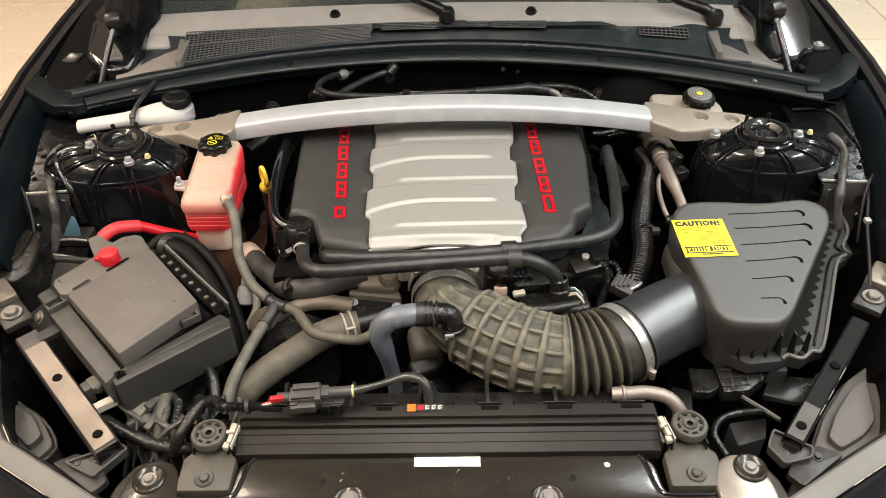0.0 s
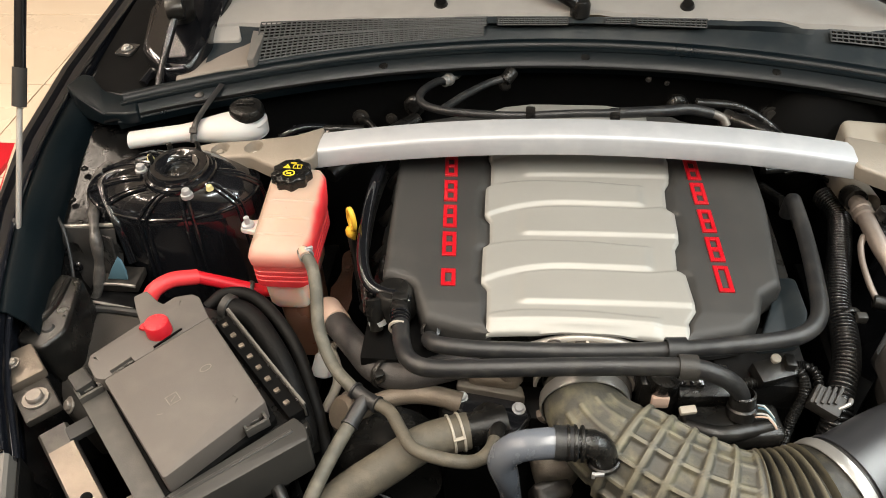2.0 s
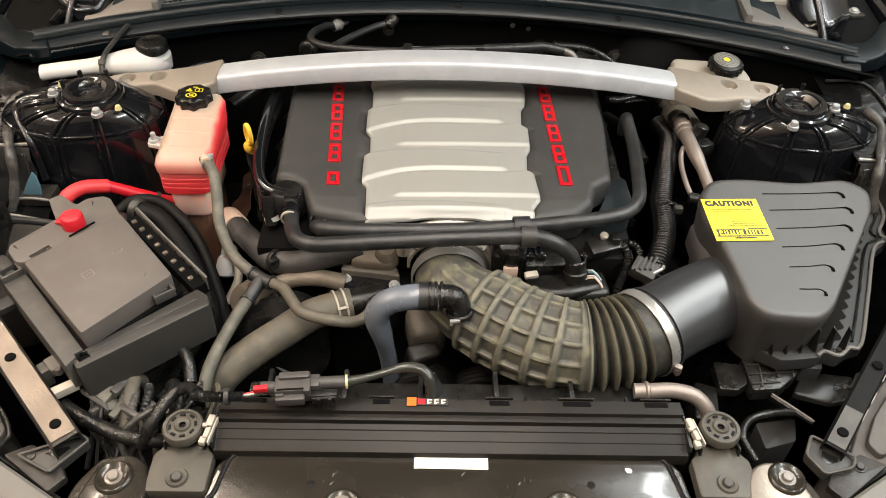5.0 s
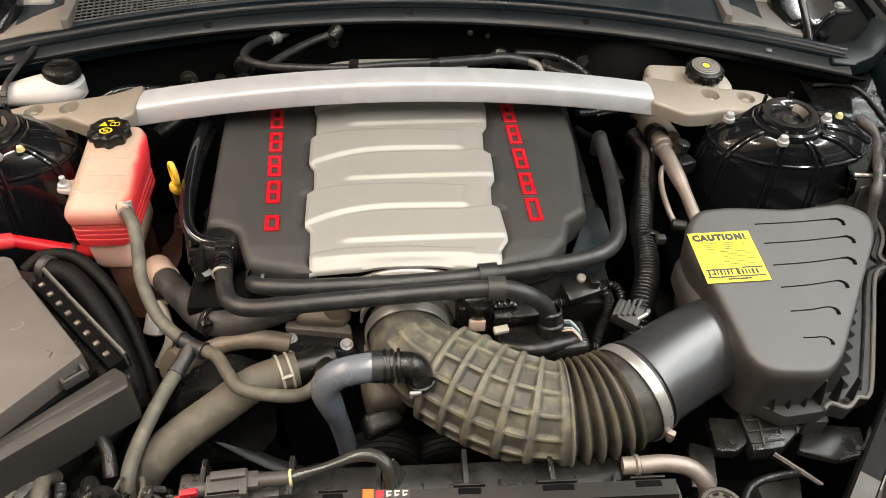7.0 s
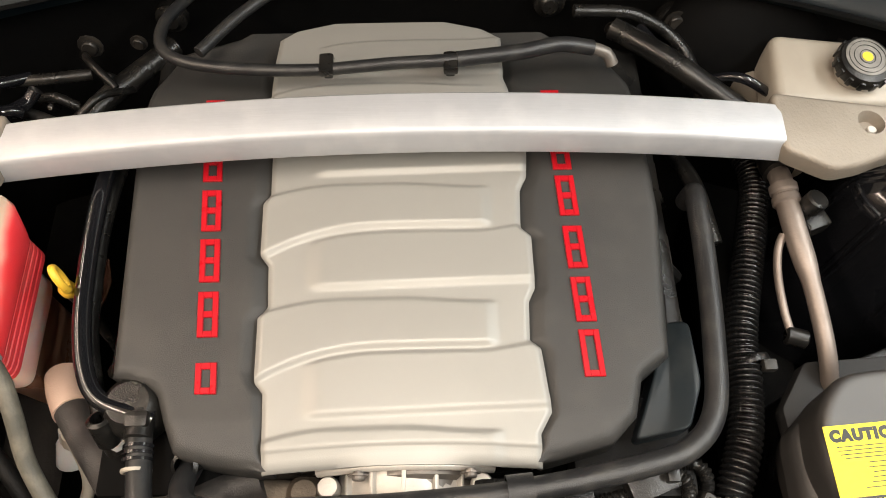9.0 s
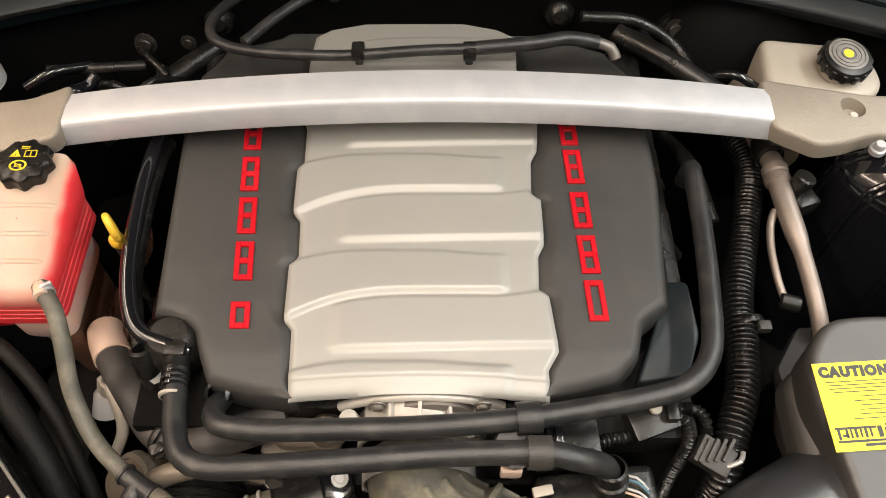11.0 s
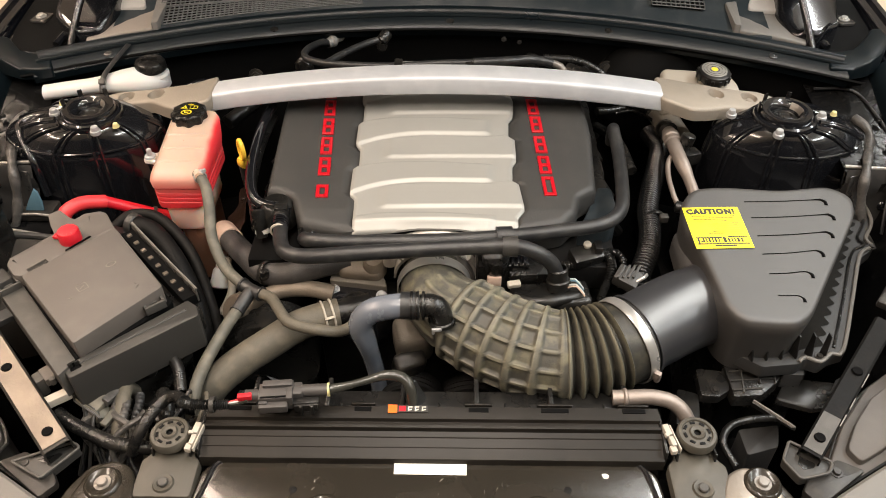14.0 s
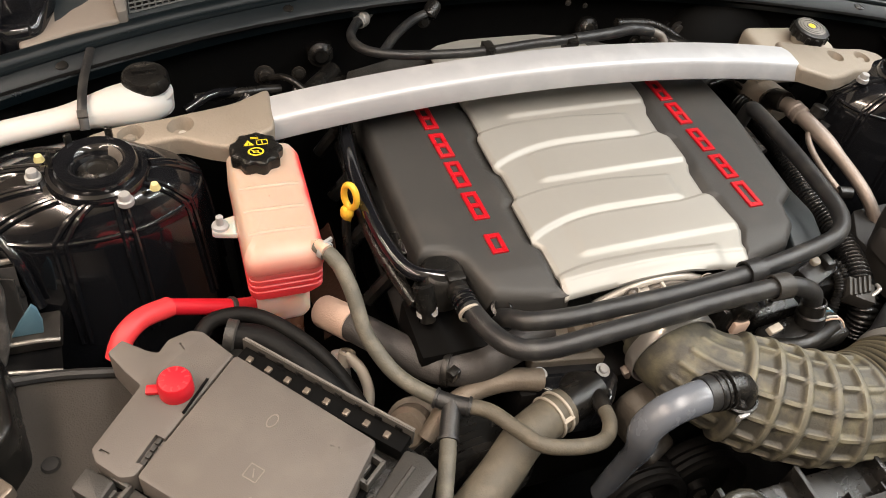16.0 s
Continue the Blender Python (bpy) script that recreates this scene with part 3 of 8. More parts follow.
def bay_tub():
    base = thing("bay_shell", (MID, 1.1, 0.22), "dark painted engine bay walls and floor pan", "engine bay")
    for side in (-1, 1):
        rows = []
        for y, x, z in EDGE[:-1]:
            rows.append(both([(x + 0.012, y, z - 0.06), (x + 0.030, y, z - 0.085), (x + 0.06, y, z - 0.16), (x + 0.09, y, 0.5), (x + 0.11, y, 0.24)], side))
        y, x, z = EDGE[0]
        rows.insert(0, both([(x + 0.004, y - 0.006, h) for h in (z - 0.03, 0.7, 0.6, 0.5, 0.24)], side))
        part("apron", sheet(rows, 0.004), SHELF, base, "dark inner fender apron")
    rows = []
    for k in range(-12, 13):
        x = k * 0.065
        y = 1.575 - 0.34 * (x - MID) ** 2
        rows.append([(x + MID, y - 0.005, 0.885), (x + MID, y + 0.03, 0.86), (x + MID, y + 0.04, 0.7), (x + MID, y - 0.02, 0.45), (x + MID, y - 0.05, 0.24)])
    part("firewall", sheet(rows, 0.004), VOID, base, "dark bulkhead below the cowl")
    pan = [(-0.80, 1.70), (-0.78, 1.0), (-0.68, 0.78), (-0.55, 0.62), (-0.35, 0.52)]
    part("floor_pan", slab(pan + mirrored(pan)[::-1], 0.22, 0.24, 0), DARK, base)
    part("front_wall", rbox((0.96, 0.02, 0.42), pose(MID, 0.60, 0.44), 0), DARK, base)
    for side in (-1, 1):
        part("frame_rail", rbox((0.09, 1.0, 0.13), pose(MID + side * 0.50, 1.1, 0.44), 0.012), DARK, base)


bay_tub()


# ---- cowl, windscreen and hinges ----
def seal_front(x):
    return 1.588 - 0.355 * (x - MID) ** 2


def cowl():
    base = thing("cowl", (MID, 1.66, 0.92), "dusty grey plastic cowl panel below the windscreen", "cowl panel")
    rows, strip = [], []
    for k in range(-30, 31):
        x = MID + k * 0.0215
        a = seal_front(x) + 0.04
        b = 1.690 - 0.10 * (x - MID) ** 2
        rows.append([(x, a, 0.896), (x, a + 0.010, 0.905), (x, a + (b - a) * 0.5, 0.921), (x, b - 0.046, 0.932), (x, b - 0.040, 0.936)])
        wave = 0.003 * math.sin(k * 0.55) + 0.002 * math.sin(k * 1.3)
        low = b - 0.046 + wave - 0.004 * smooth_step(0.30, 0.52, abs(x - MID)) + 0.012 * (1 - smooth_step(0.0, 0.2, abs(x - MID)))
        strip.append([(x, low, 0.934 - 0.25 * (b - 0.046 - low)), (x, low + 0.003, 0.942 - 0.25 * (b - 0.046 - low)), (x, b - 0.022, 0.947 + wave * 0.4), (x, b + 0.010, 0.955), (x, b + 0.022, 0.957), (x, b + 0.024, 0.940)])
    part("panel", sheet(rows, 0.004), COWLDARK, base)
    part("top_strip", sheet(strip, 0.003), COWLGREY, base, "dusty grey upper strip")
    for side in (-1, 1):
        p = both([(-0.676, 1.560), (-0.604, 1.568), (-0.630, 1.640), (-0.664, 1.722), (-0.755, 1.770), (-0.712, 1.640)], side)
        part("end_cover", slab(rounded([(x + (0.022 if side > 0 else 0), y) for x, y in p], 0.012), 0.89, lambda x, y: 0.930 + 0.20 * (y - 1.57), 0.006, 3), COWLGREY, base, "grey moulded end cover")
        p = both([(-0.690, 1.592), (-0.586, 1.596), (-0.577, 1.508), (-0.632, 1.492), (-0.698, 1.464), (-0.704, 1.545)], side)
        # The left ramp takes the tan plastic, the right the mid grey.
        part("end_ramp", slab(rounded([(x + (0.020 if side > 0 else 0), y) for x, y in p], 0.008), 0.885, lambda x, y: 0.912 + 0.14 * (y - 1.5), 0.004, 3), COWLTAN if side < 0 else COWLMID, base, "dusty sloping end ramp")
        part("ramp_hook", slab(rounded([(x + (0.020 if side > 0 else 0), y) for x, y in both([(-0.590, 1.596), (-0.566, 1.590), (-0.568, 1.512), (-0.580, 1.508)], side)], 0.004), 0.900, lambda x, y: 0.922 + 0.12 * (y - 1.5), 0.003, 2), COWLMID, base)
        q = both([(-0.66, 1.575, 0.912)], side)[0]
        part("ramp_clip", lathe([(0, 0.004), (0.008, 0.003), (0.010, 0)], pose(*q), 14), COWLDARK, base)
    # air inlet meshes, a lattice of thin bars standing just above the panel
    for x0, x1, v0, v1, nx, ny in ((-0.566, -0.175, 0.00, 0.55, 44, 6), (-0.576, -0.170, 0.60, 1.04, 44, 5), (-0.150, -0.025, 0.62, 1.10, 13, 4), (0.040, 0.085, 0.74, 1.10, 5, 3), (0.095, 0.215, 0.68, 1.10, 13, 3), (0.418, 0.520, 0.50, 0.86, 11, 3)):
        def on(u, v, h):
            x = x0 + (x1 - x0) * u
            a = seal_front(x) + 0.05
            b = 1.638 - 0.10 * (x - MID) ** 2
            w = v0 + (v1 - v0) * v
            return (x, a + (b - a) * w, 0.906 + 0.030 * w + h)
        # Black sheet laid on the panel stands for shade behind the bars.
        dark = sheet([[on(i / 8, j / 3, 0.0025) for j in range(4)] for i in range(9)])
        inlet = part("air_inlet", dark, VOID, base, "black sheet standing for the shade of an inlet")
        bars = [tube([on(i / nx, v, 0.0042) for v in (0, 0.5, 1)], 0.0014, 4, even=False) for i in range(nx + 1)]
        bars += [tube([on(u / 6, j / ny, 0.0042) for u in range(7)], 0.0014, 4, even=False) for j in range(ny + 1)]
        part("grille", join(*bars), GRILLE, inlet)
    for x in (-0.255, 0.185):
        part("clip_head", lathe([(0, 0.008), (0.010, 0.006), (0.013, 0.0), (0.013, -0.004)], aim((x, 1.672, 0.950), (0, -0.3, 1)), 14), PLASTIC, base)
    return base


cowl()


def weatherstrip():
    """The long rubber-edged rail across the back of the bay."""
    base = thing("cowl_seal_rail", (MID, 1.56, 0.88), "black rubber weatherstrip rail across the back of the bay", "weatherstrip")
    rows, lip = [], []
    for k in range(-32, 33):
        x = MID + k * 0.0238
        y = seal_front(x)
        rows.append([(x, y + 0.028, 0.868), (x, y - 0.002, 0.866), (x, y - 0.004, 0.876), (x, y, 0.882), (x, y + 0.020, 0.889), (x, y + 0.024, 0.892)])
        lip.append((x, y + 0.036, 0.898))
    part("rail", sheet(rows, 0.003), SEAL, base)
    part("bulb_seal", tube(lip, 0.012, 10, 0.03, flat=0.8), SEAL, base, "hollow rubber bulb seal")
    part("inner_lip", tube([(x, y - 0.013, z - 0.004) for x, y, z in lip], 0.005, 8, 0.03), SEAL, base)
    for x in (-0.655, -0.35, MID + 0.02, 0.33, 0.63):
        part("push_clip", lathe([(0, 0.004), (0.008, 0.003), (0.010, 0)], aim((x, seal_front(x) + 0.010, 0.886), (0, -0.2, 1)), 14), PLASTIC, base)


weatherstrip()


def corner_cover(side):
    if side < 0:
        pts = [(-0.876, 1.430), (-0.862, 1.466), (-0.842, 1.462), (-0.815, 1.434), (-0.762, 1.432), (-0.746, 1.408), (-0.738, 1.388), (-0.756, 1.380), (-0.795, 1.376), (-0.848, 1.400)]
    else:
        pts = [(0.728, 1.450), (0.783, 1.457), (0.806, 1.476), (0.826, 1.506), (0.846, 1.508), (0.846, 1.466), (0.822, 1.424), (0.790, 1.400), (0.758, 1.390), (0.718, 1.398)]
    base = part("corner_cover", slab(rounded(pts, 0.006), 0.872, lambda x, y: 0.894 + 0.020 * smooth_step(0.77, 0.83, abs(x - MID)) + 0.05 * (y - 1.42), 0.004, 3), SEAL)
    tagged(base, "black moulded corner cover at the cowl end", "corner cover", "cowl corners")
    rows = []
    for i in range(12):
        y = 0.98 + 0.45 * i / 11
        x, z = along([(e[0], e[1]) for e in EDGE], y), along([(e[0], e[2]) for e in EDGE], y)
        rows.append(both([(x + 0.006, y, z - 0.002), (x + 0.016, y, z - 0.004), (x + 0.036, y, z - 0.022), (x + 0.045, y, z - 0.046), (x + 0.042, y, z - 0.090)], side))
    strip = part("fender_trim", sheet(rows, 0.003), SEAL)
    tagged(strip, "black plastic trim along the inner fender edge", "trim strip", "fender trims")


for side in (-1, 1):
    corner_cover(side)


def windscreen():
    base = thing("windscreen", (MID, 1.78, 0.96), "dark raked windscreen above the cowl", "windscreen")
    rows = []
    for j in range(7):
        v = j / 6
        rows.append([(MID + k / 8 * 0.74, 1.718 + 0.80 * v - 0.06 * (k / 8) ** 2, 0.950 + 0.45 * v) for k in range(-8, 9)])
    part("glass", sheet(rows, 0.005), GLASS, base)
    part("dashboard", rbox((1.4, 0.5, 0.03), pose(MID, 2.15, 0.93, 6, 0, 0), 0.01), CABIN, base)
    roof = [[(MID + k / 4 * 0.72, y, z) for k in range(-4, 5)] for y, z in ((2.53, 1.405), (3.1, 1.44), (4.2, 1.35), (4.6, 0.9), (4.7, 0.4))]
    tagged(part("car_roof", sheet(roof, 0.004), PAINT), "glossy black car roof behind the windscreen", "car roof")
    for s in (-1, 1):
        side_rows = [[(MID + s * 0.93, y, 0.3), (MID + s * 0.95, y, 0.62), (MID + s * 0.92, y, 0.93), (MID + s * 0.72, y, zt)] for y, zt in ((2.05, 1.0), (2.5, 1.40), (3.1, 1.44), (4.2, 1.35), (4.7, 0.95))]
        tagged(part("car_side", sheet(side_rows, 0.004), PAINT), "glossy black car side behind the front fender", "car body", "car sides")
    return base


windscreen()


def wiper(x, y, tipx, tipy):
    base = thing("wiper", (x, y, 0.95), "black windscreen wiper arm resting on the cowl", "wiper", "wipers")
    part("arm", tube([(x, y, 0.955), (x - 0.03, y + 0.005, 0.972), (x - 0.09, y + 0.04, 0.985), (tipx, tipy, 1.0)], lambda s: 0.013 - 0.006 * s, 10), PLASTIC, base)
    part("pivot_cap", lathe([(0, 0.03), (0.014, 0.028), (0.018, 0.02), (0.018, 0.0)], pose(x, y, 0.94), 16), PLASTIC, base)
    part("blade", tube([(tipx + 0.08, tipy - 0.01, 1.0), (tipx - 0.25, tipy + 0.03, 1.005)], 0.006, 8), RUBBER, base)


wiper(-0.004, 1.655, -0.19, 1.80)
wiper(0.580, 1.615, 0.40, 1.78)


def hinge(side):
    base = thing("hinge_assembly", both([(-0.70, 1.62, 0.9)], side)[0], "black steel hood hinge with its bright gas prop", "hinge", "hood hinges")
    a = both([(-0.725, 1.62, 0.92), (-0.705, 1.575, 0.985), (-0.698, 1.585, 1.03), (-0.70, 1.64, 1.14)], side)
    part("hinge_arm", tube(a, 0.024, 10, flat=0.5), PLASTIC, base)
    part("hinge_knuckle", lathe([(0, 0.016), (0.018, 0.014), (0.020, 0.0), (0.018, -0.014), (0, -0.016)], aim(both([(-0.702, 1.55, 0.995)], side)[0], (1, 0.3, 0)), 20), PLASTIC, base)
    part("hinge_plate", slab(rounded(both([(-0.875, 1.46), (-0.722, 1.455), (-0.722, 1.60), (-0.73, 1.80), (-0.74, 1.90), (-0.88, 1.90)], side), 0.015), 0.84, lambda x, y: 0.885 + 0.10 * (y - 1.47), 0.004), VOID, base)
    part("hinge_ridge", tube(both([(-0.76, 1.47, 0.895), (-0.735, 1.56, 0.915), (-0.725, 1.66, 0.93)], side), 0.008, 8), GLOSS, base)
    b = both([(-0.728, 1.458, 0.895), (-0.716, 1.495, 0.94), (-0.702, 1.54, 0.985)], side)
    q = both([(-0.765, 1.51), (-0.715, 1.470), (-0.672, 1.485), (-0.652, 1.545), (-0.660, 1.60), (-0.642, 1.66), (-0.655, 1.74), (-0.70, 1.80), (-0.76, 1.78), (-0.79, 1.64)], side)
    q = [(x + (0.026 if side > 0 else 0), y) for x, y in q]
    part("hinge_boot", slab(rounded(q, 0.014), 0.885, lambda x, y: 0.930 + 0.25 * (y - 1.5) + 0.010 * math.sin(60 * x + 35 * y), 0.010, 3), GLOSS, base, "glossy crumpled black hinge cover")
    part("link_rod", tube(b, 0.0070, 14), GLOSS, base)
    pts = both([(-0.852, 1.565), (-0.818, 1.56), (-0.812, 1.60), (-0.846, 1.605)], side)
    part("bright_bracket", slab(rounded(pts, 0.006), 0.896, 0.901, 0.002), CRUMPLE, base, "glinting dark steel bracket with a bolt")
    bolt(both([(-0.832, 1.582, 0.902)], side)[0], (0, 0, 1), base, 0.007, STEEL)


for side in (-1, 1):
    hinge(side)


def gas_prop():
    base = thing("gas_prop", (-0.825, 1.10, 0.83), "black gas prop with a bright rod holding the hood", "gas prop")
    part("rod", tube([(-0.825, 1.100, 0.836), (-0.808, 1.223, 1.017)], 0.0040, 10), STEEL, base)
    part("cylinder", tube([(-0.808, 1.223, 1.017), (-0.793, 1.294, 1.134), (-0.737, 1.559, 1.570)], 0.0080, 12), GLOSS, base)
    part("cylinder_cap", tube([(-0.809, 1.218, 1.010), (-0.803, 1.246, 1.056)], 0.0098, 14), LINER, base)
    part("ball_socket", lathe([(0, 0.02), (0.012, 0.018), (0.014, 0), (0.012, -0.02), (0, -0.022)], pose(-0.825, 1.10, 0.836), 14), LINER, base)


gas_prop()


# ---- radiator support at the front ----
PAN = 0.742


def radiator_support():
    base = thing("radiator_support", (MID, 0.58, 0.70), "gloss black steel radiator support panel, scratched and dusty", "radiator support")
    half = [(0.0, 0.650), (0.262, 0.650), (0.288, 0.630), (0.293, 0.590), (0.303, 0.578), (0.38, 0.578), (0.39, 0.592), (0.388, 0.622), (0.405, 0.642), (0.432, 0.636), (0.452, 0.600), (0.462, 0.535), (0.40, 0.50), (0.0, 0.455)]
    pts = [(MID + x, y) for x, y in half]
    pts = pts[1:-1]
    left = mirrored(pts)[::-1]
    part("panel", slab(rounded(pts + left, 0.010, 3), PAN - 0.035, PAN, 0.004, 3), SUPPORT, base)
    for x, y in ((-0.140, 0.573), (0.124, 0.573), (-0.30 + 0.06, 0.53), (0.215, 0.53)):
        part("pressed_boss", lathe([(0, 0.004), (0.011, 0.004), (0.014, 0.0005), (0.019, 0.0015), (0.021, 0.003), (0.024, 0.002), (0.026, -0.001)], pose(x, y, PAN), 24), SUPPORT, base)
        bolt((x, y, PAN + 0.006), (0, 0, 1), base, 0.008, DULL)
    for x, y in ((-0.180, 0.603), (0.161, 0.606)):
        part("punched_hole", lathe([(0, 0.0008), (0.004, 0.0008), (0.005, 0.0004)], pose(x, y, PAN), 12), DARK, base)
    for side in (-1, 1):
        x = MID + side * 0.402
        cp = both([(-0.448, 0.520), (-0.452, 0.585), (-0.438, 0.628), (-0.410, 0.640), (-0.385, 0.628), (-0.374, 0.600), (-0.372, 0.572), (-0.385, 0.530)], side)
        # The right plate is coloured pale tan for the warm reflection on it.
        part("corner_plate", slab(rounded(cp, 0.012, 4), PAN - 0.01, PAN + 0.007, 0.004, 3), SUPPORT if side < 0 else PALEPLATE, base, "dark dished corner plate" if side < 0 else "corner plate coloured as pale metal for a warm reflection")
        x, dy = (-0.416, 0.605) if side < 0 else (0.402, 0.614)
        part("dish", lathe([(0, 0.0012), (0.013, 0.0012), (0.0165, 0.003), (0.019, 0.0042), (0.0215, 0.003), (0.023, 0.0)], pose(x, dy, PAN + 0.007), 30), SUPPORT, base)
        bolt((x, dy, PAN + 0.0085), (0, 0, 1), base, 0.0068, DULL)
    for side in (-1, 1):
        bead = both([(-0.255, 0.6515, PAN), (-0.282, 0.640, PAN), (-0.2905, 0.612, PAN), (-0.297, 0.586, PAN), (-0.312, 0.5795, PAN), (-0.345, 0.579, PAN), (-0.376, 0.5805, PAN), (-0.385, 0.592, PAN), (-0.384, 0.618, PAN)], side)
        part("rolled_lip", tube(bead, 0.0032, 8, 0.006), GLOSS, base)
    rng = random.Random(4)
    for i in range(16):
        cx, cy = ((-0.155, 0.612), (0.072, 0.610), (0.010, 0.600), (-0.02, 0.648))[i % 4]
        x, y = cx + rng.gauss(0, 0.012), cy + rng.gauss(0, 0.008)
        part("scratch", rbox((rng.uniform(0.0015, 0.008), 0.00030, 0.0003), pose(x, min(y, 0.646), PAN + 0.0004, 0, 0, rng.choice((80, 95, 60, 130)) + rng.uniform(-12, 12)), 0), FASCIA if i % 3 else LABEL, base)
    part("paint_chip", slab([(0.206, 0.629), (0.211, 0.630), (0.215, 0.627), (0.213, 0.623), (0.208, 0.623)], PAN, PAN + 0.0006, 0), LABEL, base)
    return base


radiator_support()
tape = part("white_label", rbox((0.092, 0.0195, 0.0008), pose(-0.010, 0.635, PAN + 0.0012, 0, 0, -0.5), 0), LABEL)
tagged(tape, "blank white paper label stuck on the radiator support", "label")


def radiator_cover():
    base = thing("radiator_cover", (MID, 0.67, 0.72), "black ribbed plastic cover along the radiator top", "radiator cover")
    prof = [(0.640, 0.735), (0.641, 0.746), (0.643, 0.7505), (0.646, 0.752), (0.656, 0.7552), (0.657, 0.7562), (0.668, 0.7598), (0.669, 0.7610), (0.676, 0.7630), (0.6775, 0.7690), (0.6815, 0.7695), (0.683, 0.7640), (0.690, 0.7640), (0.692, 0.7685), (0.701, 0.7695), (0.710, 0.7700), (0.712, 0.760), (0.712, 0.70)]
    n = 30
    part("ribbed_top", sheet([[(-0.305 + 0.592 * i / n, y, z) for y, z in prof] for i in range(n + 1)], 0.002), RADTOP, base, crease=20)
    for x, w in ((-0.262, 0.03), (-0.10, 0.022), (0.052, 0.026), (0.152, 0.036), (0.255, 0.03)):
        # Black block in the lip stands for the shade of a notch.
        part("lip_notch", rbox((w, 0.007, 0.004), pose(x, 0.7055, 0.7685), 0.0005), VOID, base)
        part("lip_tab", rbox((w + 0.01, 0.003, 0.008), pose(x, 0.7125, 0.7690), 0.001), RADTOP, base)
    for i in range(-6, 7):
        part("rear_rib", rbox((0.003, 0.012, 0.02), pose(i * 0.044, 0.717, 0.752), 0.0005), PLASTIC, base)
    part("end_lip_left", rbox((0.004, 0.06, 0.03), pose(-0.306, 0.675, 0.751), 0.001), PLASTIC, base)
    part("end_lip_right", rbox((0.004, 0.06, 0.03), pose(0.288, 0.675, 0.751), 0.001), PLASTIC, base)


radiator_cover()


def warning_label():
    base = thing("warning_label", (-0.041, 0.7065, 0.770), "orange and white warning label on the radiator cover lip", "label")
    part("orange_end", rbox((0.012, 0.013, 0.0008), pose(-0.061, 0.7055, 0.7708), 0), ORANGE, base)
    part("paper", rbox((0.040, 0.011, 0.0008), pose(-0.0345, 0.7055, 0.7708), 0), LINER, base, "grey printed end")
    part("red_mark", rbox((0.009, 0.008, 0.0006), pose(-0.048, 0.7055, 0.7714), 0), RED, base)
    for x in (-0.038, -0.029, -0.020):
        part("symbol_bar", join(rbox((0.006, 0.0015, 0.0006), pose(x, 0.7082, 0.7714), 0), rbox((0.0015, 0.007, 0.0006), pose(x - 0.002, 0.7055, 0.7714), 0), rbox((0.005, 0.0015, 0.0006), pose(x, 0.7035, 0.7714, 0, 0, 25), 0)), LABEL, base)


warning_label()


def mount_disc(x, y, side):
    base = thing("radiator_mount", (x, y, 0.70), "dusty grey rubber radiator mount with slotted ring", "radiator mount", "radiator mounts")
    z = 0.768
    part("rubber_disc", lathe([(0.0045, -0.004), (0.0045, 0.002), (0.009, 0.003), (0.0105, 0.0005), (0.0125, 0.0), (0.0185, 0.0), (0.0195, 0.0022), (0.0235, 0.0018), (0.0255, -0.001), (0.0255, -0.010), (0.019, -0.014), (0.017, -0.05)], pose(x, y, z), 40), OLIVE, base)
    for k in range(8):
        a = 2 * math.pi * k / 8 + 0.2
        part("slot", rbox((0.0034, 0.0070, 0.001), pose(x + 0.0158 * math.cos(a), y + 0.0158 * math.sin(a), z + 0.0006, 0, 0, math.degrees(a)), 0.0003), DARK, base)
    part("pin", lathe([(0, -0.002), (0.0042, -0.002), (0.0042, 0.001)], pose(x, y, z), 16), DARK, base)
    bx = x - 0.004 * side
    part("bracket", slab(rounded([(bx - 0.037, 0.588), (bx + 0.037, 0.588), (bx + 0.037, 0.640), (bx + 0.028, 0.648), (bx + 0.022, 0.690), (bx - 0.022, 0.690), (bx - 0.028, 0.648), (bx - 0.037, 0.640)], 0.006), PAN - 0.01, PAN + 0.006, 0.003, 2), OLIVE, base, "dull olive grey moulded bracket")
    part("bolt_ring", lathe([(0.008, 0.002), (0.012, 0.003), (0.0135, 0.0)], pose(bx, 0.606, PAN + 0.006), 22), OLIVE, base)
    bolt((bx, 0.606, PAN + 0.007), (0, 0, 1), base, 0.0062, HOUSING, False)
    for s in (-1, 1):
        part("bracket_cheek", rbox((0.003, 0.035, 0.014), pose(bx + s * 0.024, 0.663, PAN + 0.008, -12, 0, 0), 0.001), PLASTIC, base)


mount_disc(-0.345, 0.667, -1)
mount_disc(0.331, 0.674, 1)


def white_clip(x, y, turn):
    base = thing("white_clip", (x, y, 0.75), "small white plastic clip beside the radiator", "clip", "radiator clips")
    m = Matrix.Translation((x, y, 0.768)) @ pose(0, 0, 0, 0, 0, turn) @ Matrix.Scale(0.82, 4)
    part("body", join(rbox((0.010, 0.020, 0.014), m @ pose(0, 0.010, 0), 0.002), rbox((0.008, 0.018, 0.012), m @ pose(0.001, -0.010, -0.001), 0.002), rbox((0.010, 0.012, 0.010), m @ pose(-0.002, -0.022, -0.003), 0.002)), OFFWHITE, base)
    part("side_rail", rbox((0.0024, 0.046, 0.010), m @ pose(0.0078, -0.004, -0.001), 0.0008), OFFWHITE, base)
    part("tongue", rbox((0.007, 0.006, 0.005), m @ pose(-0.005, 0.000, 0.006, 0, 12, 20), 0.001), OFFWHITE, base)


white_clip(-0.312, 0.664, -8)
white_clip(0.294, 0.668, 12)


